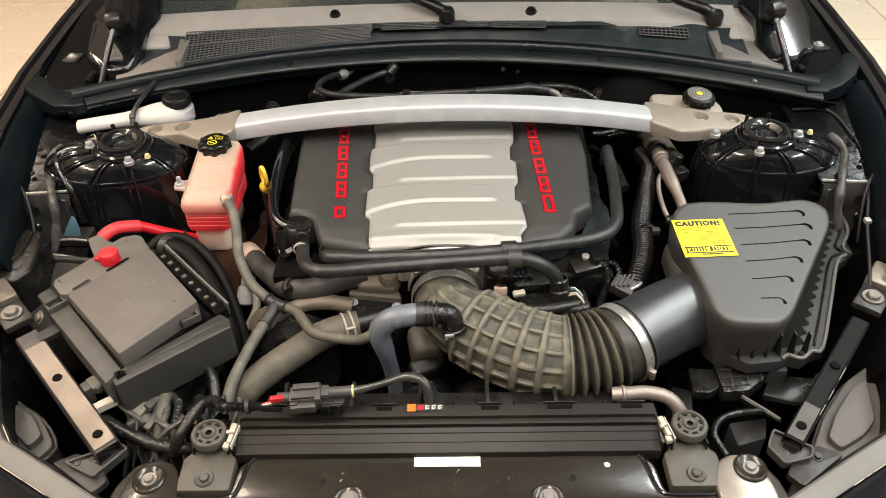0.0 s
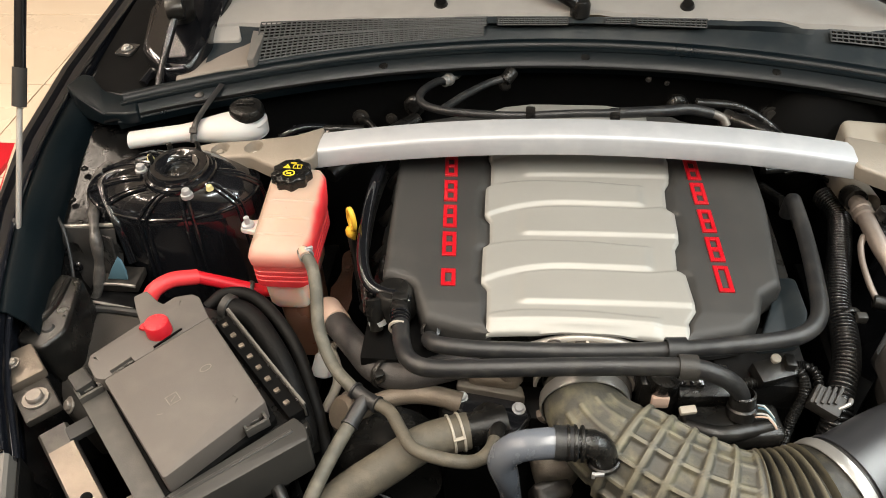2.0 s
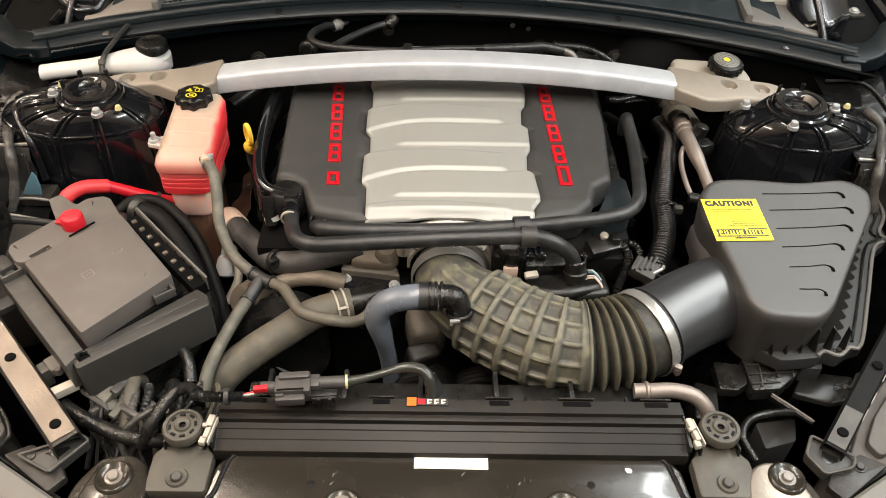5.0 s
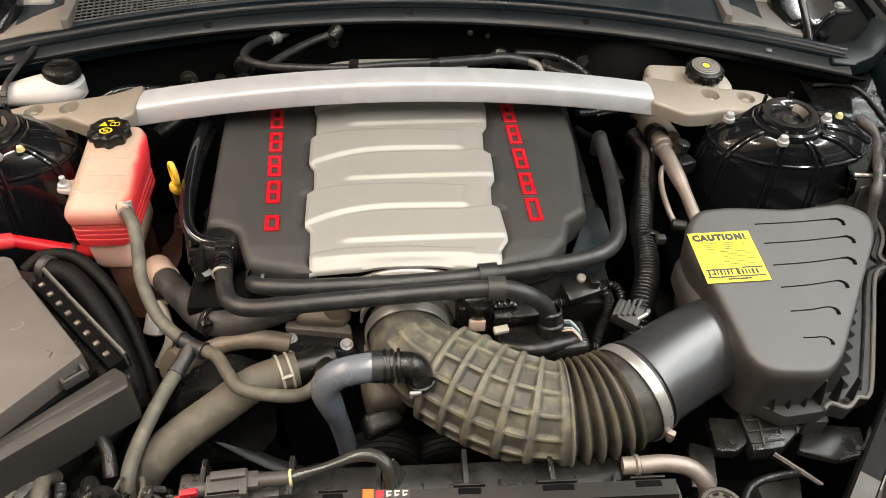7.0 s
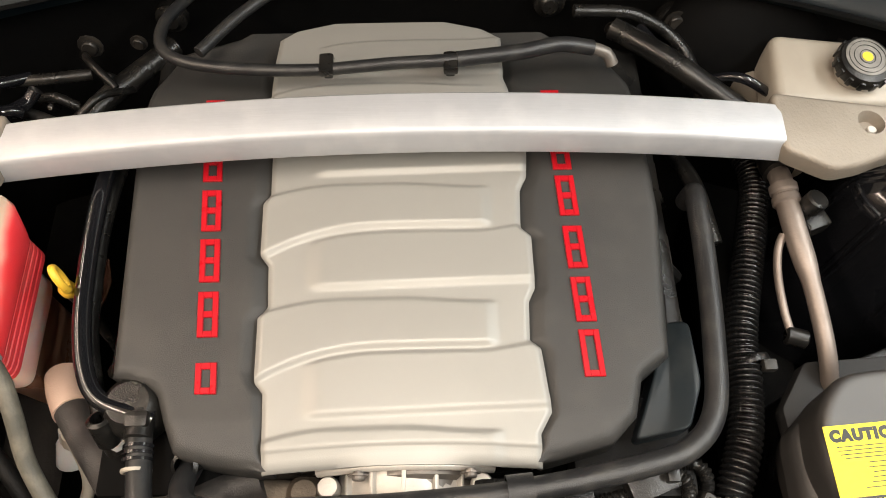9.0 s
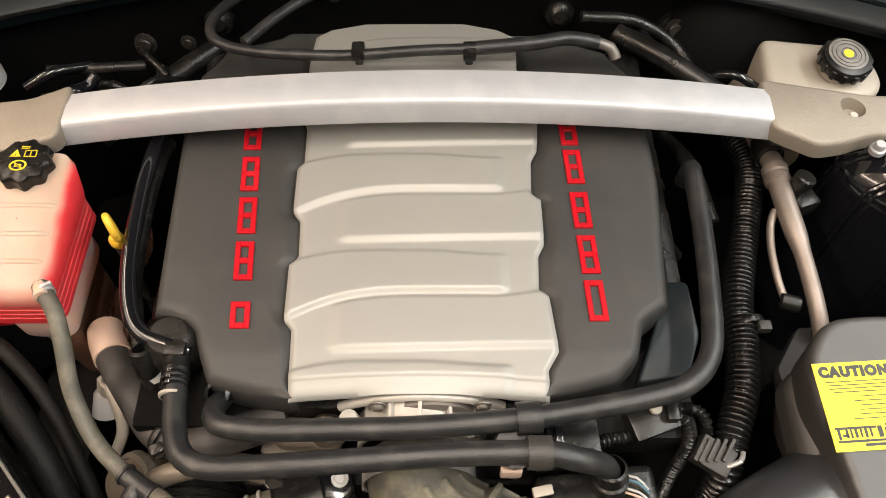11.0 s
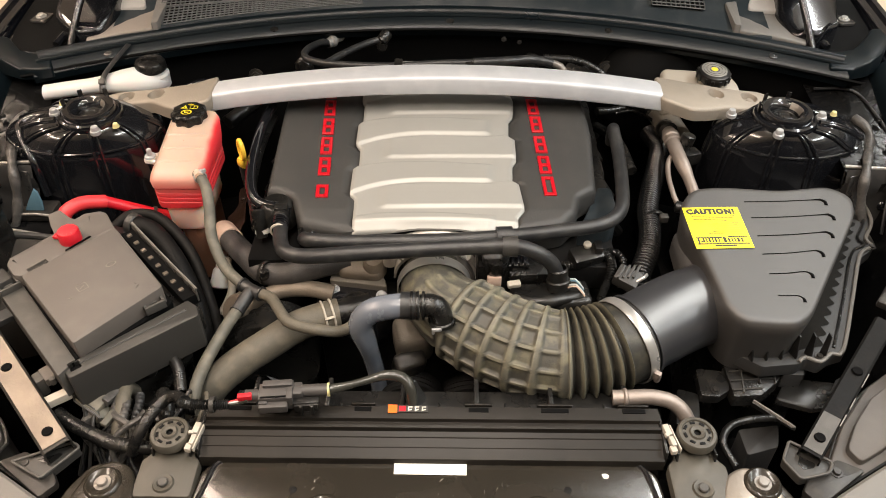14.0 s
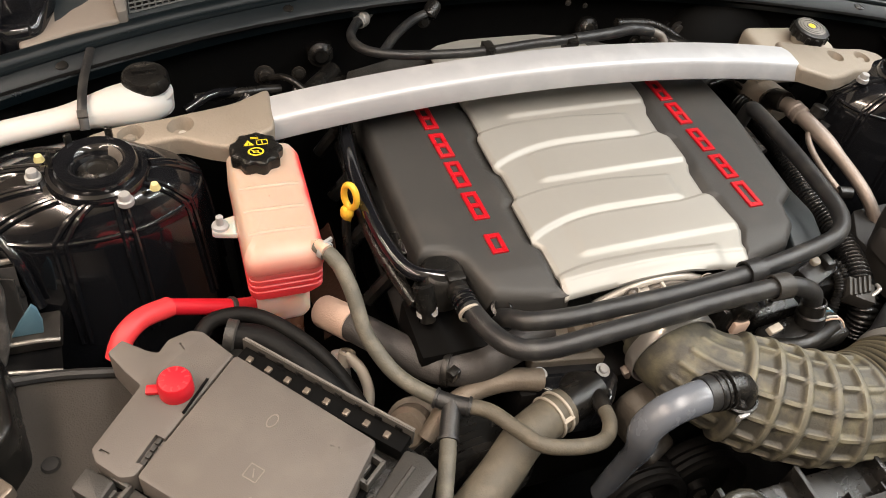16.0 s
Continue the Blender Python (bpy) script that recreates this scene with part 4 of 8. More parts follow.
def diagonal_brace(side):
    a, b = Vector((-0.478, 0.640, 0.775)), Vector((-0.665, 0.838, 0.795))
    if side > 0:
        a, b = Vector((0.468, 0.648, 0.765)), Vector((0.640, 0.858, 0.785))
    d = (b - a).normalized()
    n = Vector((d.y, -d.x, 0)).normalized() * (-1 if side < 0 else 1)
    base = thing("diagonal_brace", tuple(a), "dusty bare steel diagonal brace with punched holes" if side < 0 else "dark painted steel diagonal brace with punched holes", "brace", "diagonal braces")
    w = 0.0180 if side < 0 else 0.0140
    rows = []
    for i in range(11):
        p = a + (b - a) * i / 10
        rows.append([p + n * k + Vector((0, 0, h)) for k, h in ((-w, -0.028), (-w, -0.003), (-w + 0.003, 0), (w - 0.003, 0), (w, -0.003), (w, -0.028))])
    part("channel", sheet(rows, 0.002), DARKSTEEL if side < 0 else DARK, base)
    if side < 0:
        part("bare_face", sheet([[a + (b - a) * t + n * k + Vector((0, 0, 0.0014)) for k in (-0.0150, 0, 0.0150)] for t in (0.02, 0.3, 0.6, 0.88)], 0.0006), BRACKET, base, "bare brown worn top face")
    if side > 0:
        pa, pb = a + d * 0.004, a + d * 0.070
        # Short pale lines draw both scuffs and a highlight along the edge.
        for u0, u1, k in ((0.22, 0.30, 0.0136), (0.34, 0.42, 0.0138), (0.50, 0.60, 0.0138)):
            part("edge_scuff_glint", tube([a + (b - a) * u0 + n * k, a + (b - a) * u1 + n * k], 0.0009, 6), DULL, base)
        part("bare_end", sheet([[p + n * k + Vector((0, 0, 0.0012)) for k in (-0.0112, 0, 0.0112)] for p in (pa, (pa + pb) / 2, pb)], 0.0006), HOUSING, base, "bare metal lower end")
    for t in (0.10, 0.58):
        p = a + (b - a) * t
        part("punched_hole", lathe([(0, 0.0032), (0.0065, 0.0032), (0.0075, 0.0005)], aim(p, (0, 0, 1)), 16), VOID, base)
    q = b + d * 0.045
    m = Matrix.Translation(q) @ pose(0, 0, 0, 0, 0, math.degrees(math.atan2(d.y, d.x)))
    part("end_bracket", rbox((0.058, 0.044, 0.012), m @ pose(0, 0, 0.004), 0.004), DARKSTEEL, base)
    bolt(q + Vector((0, 0, 0.012)), (0, 0, 1), base, 0.0105, DULL)
    part("side_weld_plate", slab(rounded([tuple((q + d * 0.045 + n * k)[:2]) for k in (-0.024, 0.024)] + [tuple((q + d * 0.105 + n * k)[:2]) for k in (0.024, -0.024)], 0.006), b.z - 0.004, b.z + 0.010, 0.003), BRACKET, base, "scuffed bare weld plate")
    bolt(tuple(q + d * 0.072 + n * 0.006 + Vector((0, 0, 0.012))), (0, 0, 1), base, 0.006, DULL)
    foot = [(-0.562, 0.636), (-0.532, 0.652), (-0.486, 0.624), (-0.474, 0.606), (-0.490, 0.586)]
    fp = both(foot, side)
    part("foot_bracket", slab(rounded(fp, 0.005), 0.736, 0.747, 0.003), DARKSTEEL, base)
    tray = [(-0.540, 0.632), (-0.472, 0.661), (-0.461, 0.654), (-0.494, 0.609)] if side < 0 else [(0.436, 0.646), (0.452, 0.674), (0.497, 0.643), (0.488, 0.628), (0.450, 0.619)]
    up = part("bracket_tray", slab(rounded(tray, 0.004), 0.738, 0.7495, 0.002), LINER, base, "dusty folded bracket tray")
    cx, cy = sum(p[0] for p in tray) / len(tray), sum(p[1] for p in tray) / len(tray)
    rim = [(x, y, 0.753) for x, y in rounded(tray, 0.005)]
    part("tray_rim", tube(rim + rim[:1], 0.0019, 8, 0.004, cap=False), HOUSING, up, "dusty raised rim")
    part("tray_well", slab([(cx + (x - cx) * 0.36, cy + (y - cy) * 0.36) for x, y in tray], 0.745, 0.7502, 0), PLASTIC, up)
    hp = both([(-0.524, 0.632)], side)[0]
    bolt((*hp, 0.7475), (0, 0, 1), base, 0.0050, DARKSTEEL)


for side in (-1, 1):
    diagonal_brace(side)


def lamp_housing(side):
    if side < 0:
        pts = [(-0.700, 0.790), (-0.640, 0.752), (-0.600, 0.700), (-0.622, 0.668), (-0.668, 0.706)]
    else:
        pts = [(0.672, 0.835), (0.618, 0.800), (0.560, 0.735), (0.520, 0.672), (0.540, 0.640), (0.606, 0.676), (0.648, 0.715)]
    base = thing("lamp_housing", (*pts[1], 0.45), "grey moulded back of a headlamp housing", "headlamp housing", "headlamp housings")
    # The right copy takes the paler plastic, standing for its stronger light.
    part("shell", slab(rounded(pts, 0.012), 0.45, lambda x, y: 0.700 + 0.06 * (y - 0.7), 0.012, 3), HOUSING if side < 0 else LID, base)
    cx, cy = sum(p[0] for p in pts) / len(pts), sum(p[1] for p in pts) / len(pts)
    part("raised_step", slab(rounded([(cx + (x - cx) * 0.62, cy + (y - cy) * 0.62) for x, y in pts], 0.008), 0.66, lambda x, y: 0.712 + 0.10 * (y - 0.7), 0.006, 3), HOUSING if side < 0 else LID, base)
    part("seam", tube([(p[0], p[1], 0.690) for p in pts[:4]], 0.003, 6, 0.02), LINER, base)


for side in (-1, 1):
    lamp_housing(side)


# ---- strut towers and their brace ----
def strut_tower(x, y, z, side):
    base = thing("strut_tower", (x, y, 0.5), "gloss black pressed steel strut tower with raised welts", "strut tower", "strut towers")
    cx, cy, zr, ha, hb = (x - 0.028, y + 0.018, z - 0.050, 0.136, 0.088) if side < 0 else (x + 0.022, y + 0.018, z - 0.052, 0.132, 0.086)

    def on_dome(a, t):
        """A point of the dome in direction a: t from 0 at the ring to 1 at the shoulder, beyond it down the wall."""
        c, s = math.cos(a), math.sin(a)
        inner, outer = Vector((x + 0.050 * c, y + 0.050 * s, z - 0.012)), Vector((cx + ha * c, cy + hb * s, zr))
        if t <= 1:
            p = inner.lerp(outer, t)
            p.z = inner.z + (zr - inner.z) * (0.35 * t + 0.65 * t ** 2.4)
            return p
        return Vector((cx + (ha + 0.003 + 0.012 * (t - 1)) * c, cy + (hb + 0.003 + 0.012 * (t - 1)) * s, zr - 0.006 - 0.12 * (t - 1)))
    steps = (0, 0.15, 0.3, 0.45, 0.6, 0.75, 0.88, 0.97, 1.0, 1.01, 1.05, 1.3, 1.8, 2.6, 3.6)
    bm = sheet([[on_dome(2 * math.pi * k / 72, t) for k in range(73)] for t in steps])
    bmesh.ops.remove_doubles(bm, verts=bm.verts[:], dist=1e-6)
    part("dome", bm, GLOSS, base, crease=45)
    shoulder = [on_dome(2 * math.pi * k / 48, 1.0) + Vector((0, 0, 0.0005)) for k in range(49)]
    part("shoulder_bead", tube(shoulder, 0.0030, 8, even=False, cap=False), GLOSS, base)
    for a in (196, 226, 262, 292, 330, 5, 160, 128):
        a = radians(a if side < 0 else 180 - a)
        for off in (-0.055, 0.055):
            line = [on_dome(a + off * (1 - 0.2 * t), t) + Vector((0, 0, 0.001)) for t in (0.1, 0.3, 0.5, 0.7, 0.9, 1.0, 1.2, 1.6, 2.2)]
            part("welt", tube(line, 0.0036, 8, 0.012), GLOSS, base)
    ring = [(0.021, -0.014), (0.0235, -0.003), (0.027, 0.0035), (0.032, 0.006), (0.0425, 0.006), (0.0445, 0.002), (0.045, -0.004), (0.049, -0.003), (0.053, -0.005), (0.055, -0.010), (0.054, -0.018)]
    part("bearing_ring", lathe(ring, pose(x, y, z), 44), GLOSS, base, "black ring around the strut opening")
    part("strut_well", lathe([(0, -0.008), (0.010, -0.008), (0.012, -0.005), (0.016, -0.007), (0.0225, -0.010)], pose(x, y, z), 36), PLASTIC, base)
    # Pale crescent laid in the ring as a drawn highlight.
    part("ring_highlight", sheet([[(x + r * math.cos(radians(t)), y + r * math.sin(radians(t)), z + h) for r, h in ((0.0225, -0.004), (0.0255, 0.0035), (0.028, 0.0062))] for t in range(-15, 60, 8)], 0.001), DULL, base)
    for t in (70, 125, 170):
        part("tab", rbox((0.008, 0.004, 0.018), pose(x + 0.047 * math.cos(radians(t)), y + 0.047 * math.sin(radians(t)), z + 0.006, 0, 0, t + 90), 0.001), PLASTIC, base)
    tb = -1 if side < 0 else 1
    for dx, dy in ((0.026 * -tb, -0.052), (0.066 * tb, 0.004)) + (((-0.09, 0.012),) if side > 0 else ()):
        part("stud", lathe([(0, 0.010), (0.0055, 0.010), (0.0065, 0.008), (0.0065, 0.003), (0.009, 0.002), (0.009, -0.004)], pose(x + dx, y + dy, z - 0.012), 14), STUDGREY, base, "pale zinc stud")
    for dx, dy in ((0.058, -0.040), (-0.06, 0.03)) if side < 0 else ((0.088, 0.008),):
        part("stud_cap", lathe([(0, 0.009), (0.004, 0.007), (0.006, 0.0)], pose(x + dx, y + dy, z - 0.010), 12), CREAM, base)
    return base


left_tower = strut_tower(-0.619, 1.248, 0.888, -1)
part("tower_flange", tube([(-0.702, 1.166, 0.760), (-0.712, 1.182, 0.826), (-0.736, 1.212, 0.852), (-0.752, 1.243, 0.858), (-0.740, 1.262, 0.862), (-0.702, 1.270, 0.868), (-0.672, 1.262, 0.876)], 0.0065, 10, flat=0.6), GLOSS, left_tower, "glossy bent flange over the dome")
strut_tower(0.600, 1.268, 0.876, 1)


def tower_brace():
    base = thing("strut_tower_brace", (MID, 1.32, 0.88), "brushed aluminium brace arched between the strut towers", "strut brace")
    rows = []
    n = 40
    for i in range(n + 1):
        s = i / n
        x = -0.420 + 0.810 * s
        arch = 1 - (2 * s - 1) ** 2
        z = 0.890 + 0.035 * arch
        y = 1.342 + 0.008 * s
        rows.append([(x, y, z - 0.026), (x, y + 0.002, z - 0.004), (x, y - 0.002, z), (x, y - 0.020, z + 0.001), (x, y - 0.0410, z - 0.0012), (x, y - 0.0440, z - 0.0024), (x, y - 0.0462, z - 0.0046), (x, y - 0.0474, z - 0.0078),
                     (x, y - 0.0530, z - 0.0270), (x, y - 0.0525, z - 0.0300), (x, y - 0.050, z - 0.032), (x, y - 0.020, z - 0.032), (x, y, z - 0.026)])
    part("bar", sheet(rows), ALU, base, crease=40)
    for side in (-1, 1):
        if side < 0:
            pts = [(-0.412, 1.352), (-0.46, 1.338), (-0.540, 1.338), (-0.600, 1.342), (-0.634, 1.336), (-0.640, 1.318), (-0.622, 1.303), (-0.585, 1.300), (-0.528, 1.298), (-0.495, 1.275), (-0.470, 1.262), (-0.416, 1.280)]
            holes = ((-0.584, 1.322), (-0.526, 1.318))
            zt = lambda x, y: 0.866 + 0.150 * (x + 0.60) + 0.10 * (y - 1.32)
        else:
            pts = [(0.383, 1.364), (0.43, 1.362), (0.52, 1.360), (0.58, 1.366), (0.612, 1.356), (0.616, 1.338), (0.595, 1.322), (0.555, 1.305), (0.510, 1.300), (0.475, 1.285), (0.440, 1.276), (0.386, 1.296)]
            holes = ((0.496, 1.336), (0.560, 1.340))
            zt = lambda x, y: 0.861 - 0.165 * (x - 0.57) + 0.10 * (y - 1.34)
        body = slab(rounded(pts, 0.010), lambda x, y: zt(x, y) - 0.024, zt, 0.006, 3)
        wells = [lathe([(0, -0.0145), (0.0085, -0.0145), (0.0105, -0.011), (0.0125, -0.002), (0.0155, 0.002), (0.0155, 0.02), (0, 0.02)], aim((hx, hy, zt(hx, hy)), (0, -0.1, 1)), 24, (1.15, 1)) for hx, hy in holes]
        end = part("cast_end", carve(body, *wells), CAST, base, "dull cast aluminium end bracket")
        for hx, hy in holes:
            h = zt(hx, hy)
            if (hx, hy) == holes[0] if side < 0 else (hx, hy) == holes[1]:
                bolt((hx, hy, h - 0.009), (0, 0, 1), end, 0.0062, CAST)
            else:
                bolt((hx + 0.003, hy - 0.003, h - 0.0125), (0, 0, 1), end, 0.0050, CLEANALU, False)


tower_brace()


# ---- engine ----
def engine_block():
    base = thing("engine_block", (MID, 1.1, 0.3), "dark engine block and cylinder heads under the cover", "engine")
    # The block takes the shade black so it stays dark below the cover.
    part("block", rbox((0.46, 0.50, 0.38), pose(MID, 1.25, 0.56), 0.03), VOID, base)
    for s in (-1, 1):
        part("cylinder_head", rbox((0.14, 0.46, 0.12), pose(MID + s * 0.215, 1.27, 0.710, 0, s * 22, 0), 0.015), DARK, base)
        part("coil_rail", rbox((0.05, 0.38, 0.035), pose(MID + s * 0.265, 1.31, 0.790, 0, s * 18, 0), 0.01), PLASTIC, base)
        for k in range(4):
            part("ignition_coil", join(rbox((0.045, 0.05, 0.035), pose(MID + s * 0.272, 1.13 + 0.100 * k, 0.775, 0, s * 25, 0), 0.005), tube([(MID + s * 0.285, 1.13 + 0.100 * k, 0.765), (MID + s * 0.32, 1.13 + 0.100 * k, 0.715)], 0.010, 8)), PLASTIC, base)
    part("intake_manifold", rbox((0.34, 0.46, 0.09), pose(MID, 1.25, 0.765), 0.02), PLASTIC, base)
    part("manifold_front", rbox((0.30, 0.05, 0.075), pose(-0.01, 1.025, 0.750), 0.012), PLASTIC, base)
    part("front_cover", rbox((0.38, 0.06, 0.26), pose(MID, 0.965, 0.60), 0.02), DARK, base)
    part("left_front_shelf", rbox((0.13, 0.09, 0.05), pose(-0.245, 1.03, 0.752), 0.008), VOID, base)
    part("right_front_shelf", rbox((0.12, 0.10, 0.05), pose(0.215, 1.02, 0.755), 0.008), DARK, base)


engine_block()

YS = (0.992, 1.515)
LEFT = [(0.990, -0.139), (1.066, -0.142), (1.076, -0.150), (1.140, -0.151), (1.152, -0.142), (1.196, -0.144), (1.206, -0.152), (1.264, -0.153), (1.276, -0.146), (1.325, -0.147), (1.336, -0.152), (1.45, -0.153), (1.490, -0.151), (1.503, -0.135), (1.515, -0.09)]
RIGHT = [(0.990, 0.119), (1.022, 0.118), (1.042, 0.130), (1.103, 0.124), (1.112, 0.114), (1.152, 0.116), (1.166, 0.123), (1.222, 0.123), (1.231, 0.113), (1.276, 0.115), (1.292, 0.123), (1.338, 0.126), (1.42, 0.106), (1.488, 0.108), (1.502, 0.09), (1.515, 0.045)]


def cover_height(x, y):
    """The sculpted centre panel: overlapping slats, each with a swept raised pad and a second pad in front of it."""
    u = (x + 0.15) / 0.27
    z = 0.836 + 0.055 * (y - 1.0) - 0.10 * (x + 0.012) ** 2 - 0.22 * max(0.0, y - 1.405)
    sweep = 0.031 * (1 - (1 - min(1.0, max(0.0, u) / 0.5)) ** 2.5)
    tail = 0.007 * smooth_step(0.80, 1.02, u)
    for y0 in (0.952, 1.078, 1.205, 1.332):
        riser = y0 + sweep
        back = y0 + 0.066 + 0.013 * (1 - (1 - min(1.0, max(0.0, u) / 0.3)) ** 2) - 0.005 * smooth_step(0.5, 0.82, u) + 0.004 * smooth_step(0.84, 1.0, u)
        pad = smooth_step(riser - 0.005, riser + 0.004, y) * (1 - smooth_step(back - 0.003, back + 0.002, y))
        slope = 1.0 - 0.45 * min(1.0, max(0.0, (y - riser) / 0.05))
        z += 0.0045 * pad * slope * (1 - smooth_step(0.815, 0.875, u))
        bar = y0 + 0.090 + 0.006 * u
        end = y0 + 0.127 + sweep - 0.007 + tail
        pad = smooth_step(bar - 0.0045, bar + 0.0045, y) * (1 - smooth_step(end - 0.003, end + 0.001, y))
        slope = 1.0 - 0.35 * min(1.0, max(0.0, (y - bar) / 0.05))
        z += 0.0036 * pad * slope * smooth_step(0.155, 0.235, u)
    return z


def engine_cover():
    base = thing("engine_cover", (MID, 1.25, 0.80), "silver and charcoal moulded engine cover with red badge shapes", "engine cover")
    nx, ny = 110, 280
    rows = []
    for j in range(ny + 1):
        row = []
        for i in range(nx + 1):
            u = i / nx
            y = YS[0] + (YS[1] - YS[0]) * j / ny
            x = along(LEFT, y) * (1 - u) + along(RIGHT, y) * u
            front = 1.0135 - 0.3 * (x + 0.012) ** 2
            y = front + (YS[1] - front) * j / ny
            x = along(LEFT, y) * (1 - u) + along(RIGHT, y) * u
            edge = 0.003 * (1 - smooth_step(0, 0.025, min(u, 1 - u))) ** 2 + 0.003 * (1 - smooth_step(0, 0.012, j / ny)) ** 2
            row.append((x, y, cover_height(x, y) - edge))
        rows.append(row)
    arch = [smooth_step(-0.082, -0.036, p[0]) * (1 - smooth_step(0.018, 0.062, p[0])) for p in rows[0]]
    for share, drop in ((0.35, 0.0018), (0.75, 0.0050), (1.0, 0.0085)):
        rows.insert(0, [(x, y - 0.0155 * share, z - drop * (1 - 0.55 * a)) for (x, y, z), a in zip(rows[0] if share < 0.5 else lip, arch)])
        if share < 0.5:
            lip = rows[1]
    bm = sheet(rows)
    rim = [e for e in bm.edges if e.is_boundary]
    ext = bmesh.ops.extrude_edge_only(bm, edges=rim)
    for v in [g for g in ext["geom"] if isinstance(g, bmesh.types.BMVert)]:
        v.co.z -= 0.004
    bmesh.ops.recalc_face_normals(bm, faces=bm.faces[:])
    part("centre_panel", bm, SILVER, base, "satin silver sculpted centre panel", crease=50)
    left = [(0.996, -0.146), (1.003, -0.186), (1.013, -0.223), (1.044, -0.235), (1.068, -0.243), (1.081, -0.258), (1.087, -0.288), (1.18, -0.2915), (1.33, -0.296), (1.42, -0.292), (1.495, -0.276), (1.520, -0.20)]
    right = [(0.998, 0.121), (1.013, 0.187), (1.037, 0.211), (1.075, 0.221), (1.096, 0.250), (1.252, 0.261), (1.296, 0.260), (1.42, 0.252), (1.49, 0.232), (1.516, 0.17)]

    def top(x, y):
        return 0.8355 + 0.045 * (y - 1.0) - 0.15 * max(0.0, 1.040 - y) - 0.040 * smooth_step(1.38, 1.50, y)

    def reach(rows, x, y):
        best = 1.0
        for (ya, xa), (yb, xb) in zip(rows, rows[1:]):
            d = Vector((xb - xa, yb - ya))
            t = min(1.0, max(0.0, ((x - xa) * d.x + (y - ya) * d.y) / d.length_squared))
            best = min(best, math.hypot(x - xa - d.x * t, y - ya - d.y * t))
        return best
    for outer, inner, s in ((left, LEFT, 1), (right, RIGHT, -1)):
        grid = []
        y0, y1 = outer[0][0], outer[-1][0]
        for j in range(133):
            y = y0 + (y1 - y0) * j / 132
            a, b = along(inner, y) + s * 0.006, along(outer, y)
            row = []
            for i in range(41):
                x = a + (b - a) * i / 40
                d = min(1.0, reach(outer, x, y) / 0.013)
                row.append((x, y, top(x, y) - 0.013 * (1 - math.sqrt(1 - (1 - d) ** 2)) - 0.009 * (1 - smooth_step(0, 0.16, i / 40))))
            grid.append(row)
        bm = sheet(grid)
        rim = [e for e in bm.edges if e.is_boundary]
        ext = bmesh.ops.extrude_edge_only(bm, edges=rim)
        for v in [g for g in ext["geom"] if isinstance(g, bmesh.types.BMVert)]:
            v.co.z -= 0.035
        bmesh.ops.recalc_face_normals(bm, faces=bm.faces[:])
        part("side_panel", bm, COVER, base, "charcoal textured side panel", crease=50)
    # plain red badge shapes, a row of open blocks along both side panels
    for x, lean, spans in ((-0.1945, -0.06, (1.066, 1.1215, 1.1785, 1.2345, 1.2920, 1.3480)), (0.1735, -0.05, (1.0735, 1.1285, 1.1850, 1.2440, 1.2985, 1.3550))):
        for k, y0 in enumerate(spans):
            long = 0.030 if (k == 0 and x < 0) else 0.0465

            def bar(xa, xb, ya, yb):
                p = [(x + xa + lean * (ya - 1.07), ya), (x + xb + lean * (ya - 1.07), ya), (x + xb + lean * (yb - 1.07), yb), (x + xa + lean * (yb - 1.07), yb)]
                return slab(p, lambda a, b: top(a, b) - 0.002, lambda a, b: top(a, b) + 0.0030, 0.0006, 1)
            forms = [bar(-0.0100, -0.0044, y0, y0 + long), bar(0.0044, 0.0100, y0, y0 + long), bar(-0.0045, 0.0045, y0, y0 + 0.0062), bar(-0.0045, 0.0045, y0 + long - 0.0062, y0 + long)]
            if 0 < k < 5:
                forms.append(bar(-0.0045, 0.0045, y0 + long * 0.5 - 0.0032, y0 + long * 0.5 + 0.0032))
            part("badge_block", join(*forms), BADGE, base, "raised red open block")
    part("oil_filler", lathe([(0, 0.012), (0.020, 0.012), (0.025, 0.008), (0.027, 0), (0.030, -0.004), (0.030, -0.03)], pose(-0.268, 1.062, 0.822), 26), PLASTIC, base, "round black filler cap")
    part("right_front_pad", slab(rounded([(0.212, 1.02), (0.268, 1.030), (0.286, 1.075), (0.284, 1.14), (0.258, 1.14), (0.240, 1.085)], 0.008), 0.70, 0.806, 0.010, 3), COWLDARK, base)


engine_cover()


def hose(name, pts, r, mat, label, category="hose", n=16, group="", step=0.008, radius=None):
    base = thing(name, pts[0], label, category, group)
    part("hose_body", tube(pts, radius or r, n, step), mat, base)
    return base


H1 = [(-0.213, 1.012, 0.790), (-0.212, 0.985, 0.822), (-0.200, 0.966, 0.836), (-0.160, 0.960, 0.838), (-0.118, 0.960, 0.838), (-0.005, 0.962, 0.840), (0.102, 0.971, 0.842), (0.210, 0.990, 0.842), (0.255, 1.006, 0.842), (0.281, 1.040, 0.842), (0.292, 1.108, 0.842), (0.299, 1.191, 0.842), (0.301, 1.250, 0.842), (0.304, 1.276, 0.834), (0.306, 1.284, 0.80)]
h1 = hose("vent_hose", H1, 0.0110, RUBBER, "black rubber vent hose looping in front of the engine cover", n=18)
part("collar", lathe([(0.013, -0.012), (0.0155, -0.012), (0.0155, 0.012), (0.013, 0.012)], aim((0.094, 0.970, 0.842), (1, 0.08, 0)), 20), RUBBER, h1, "ribbed rubber collar")
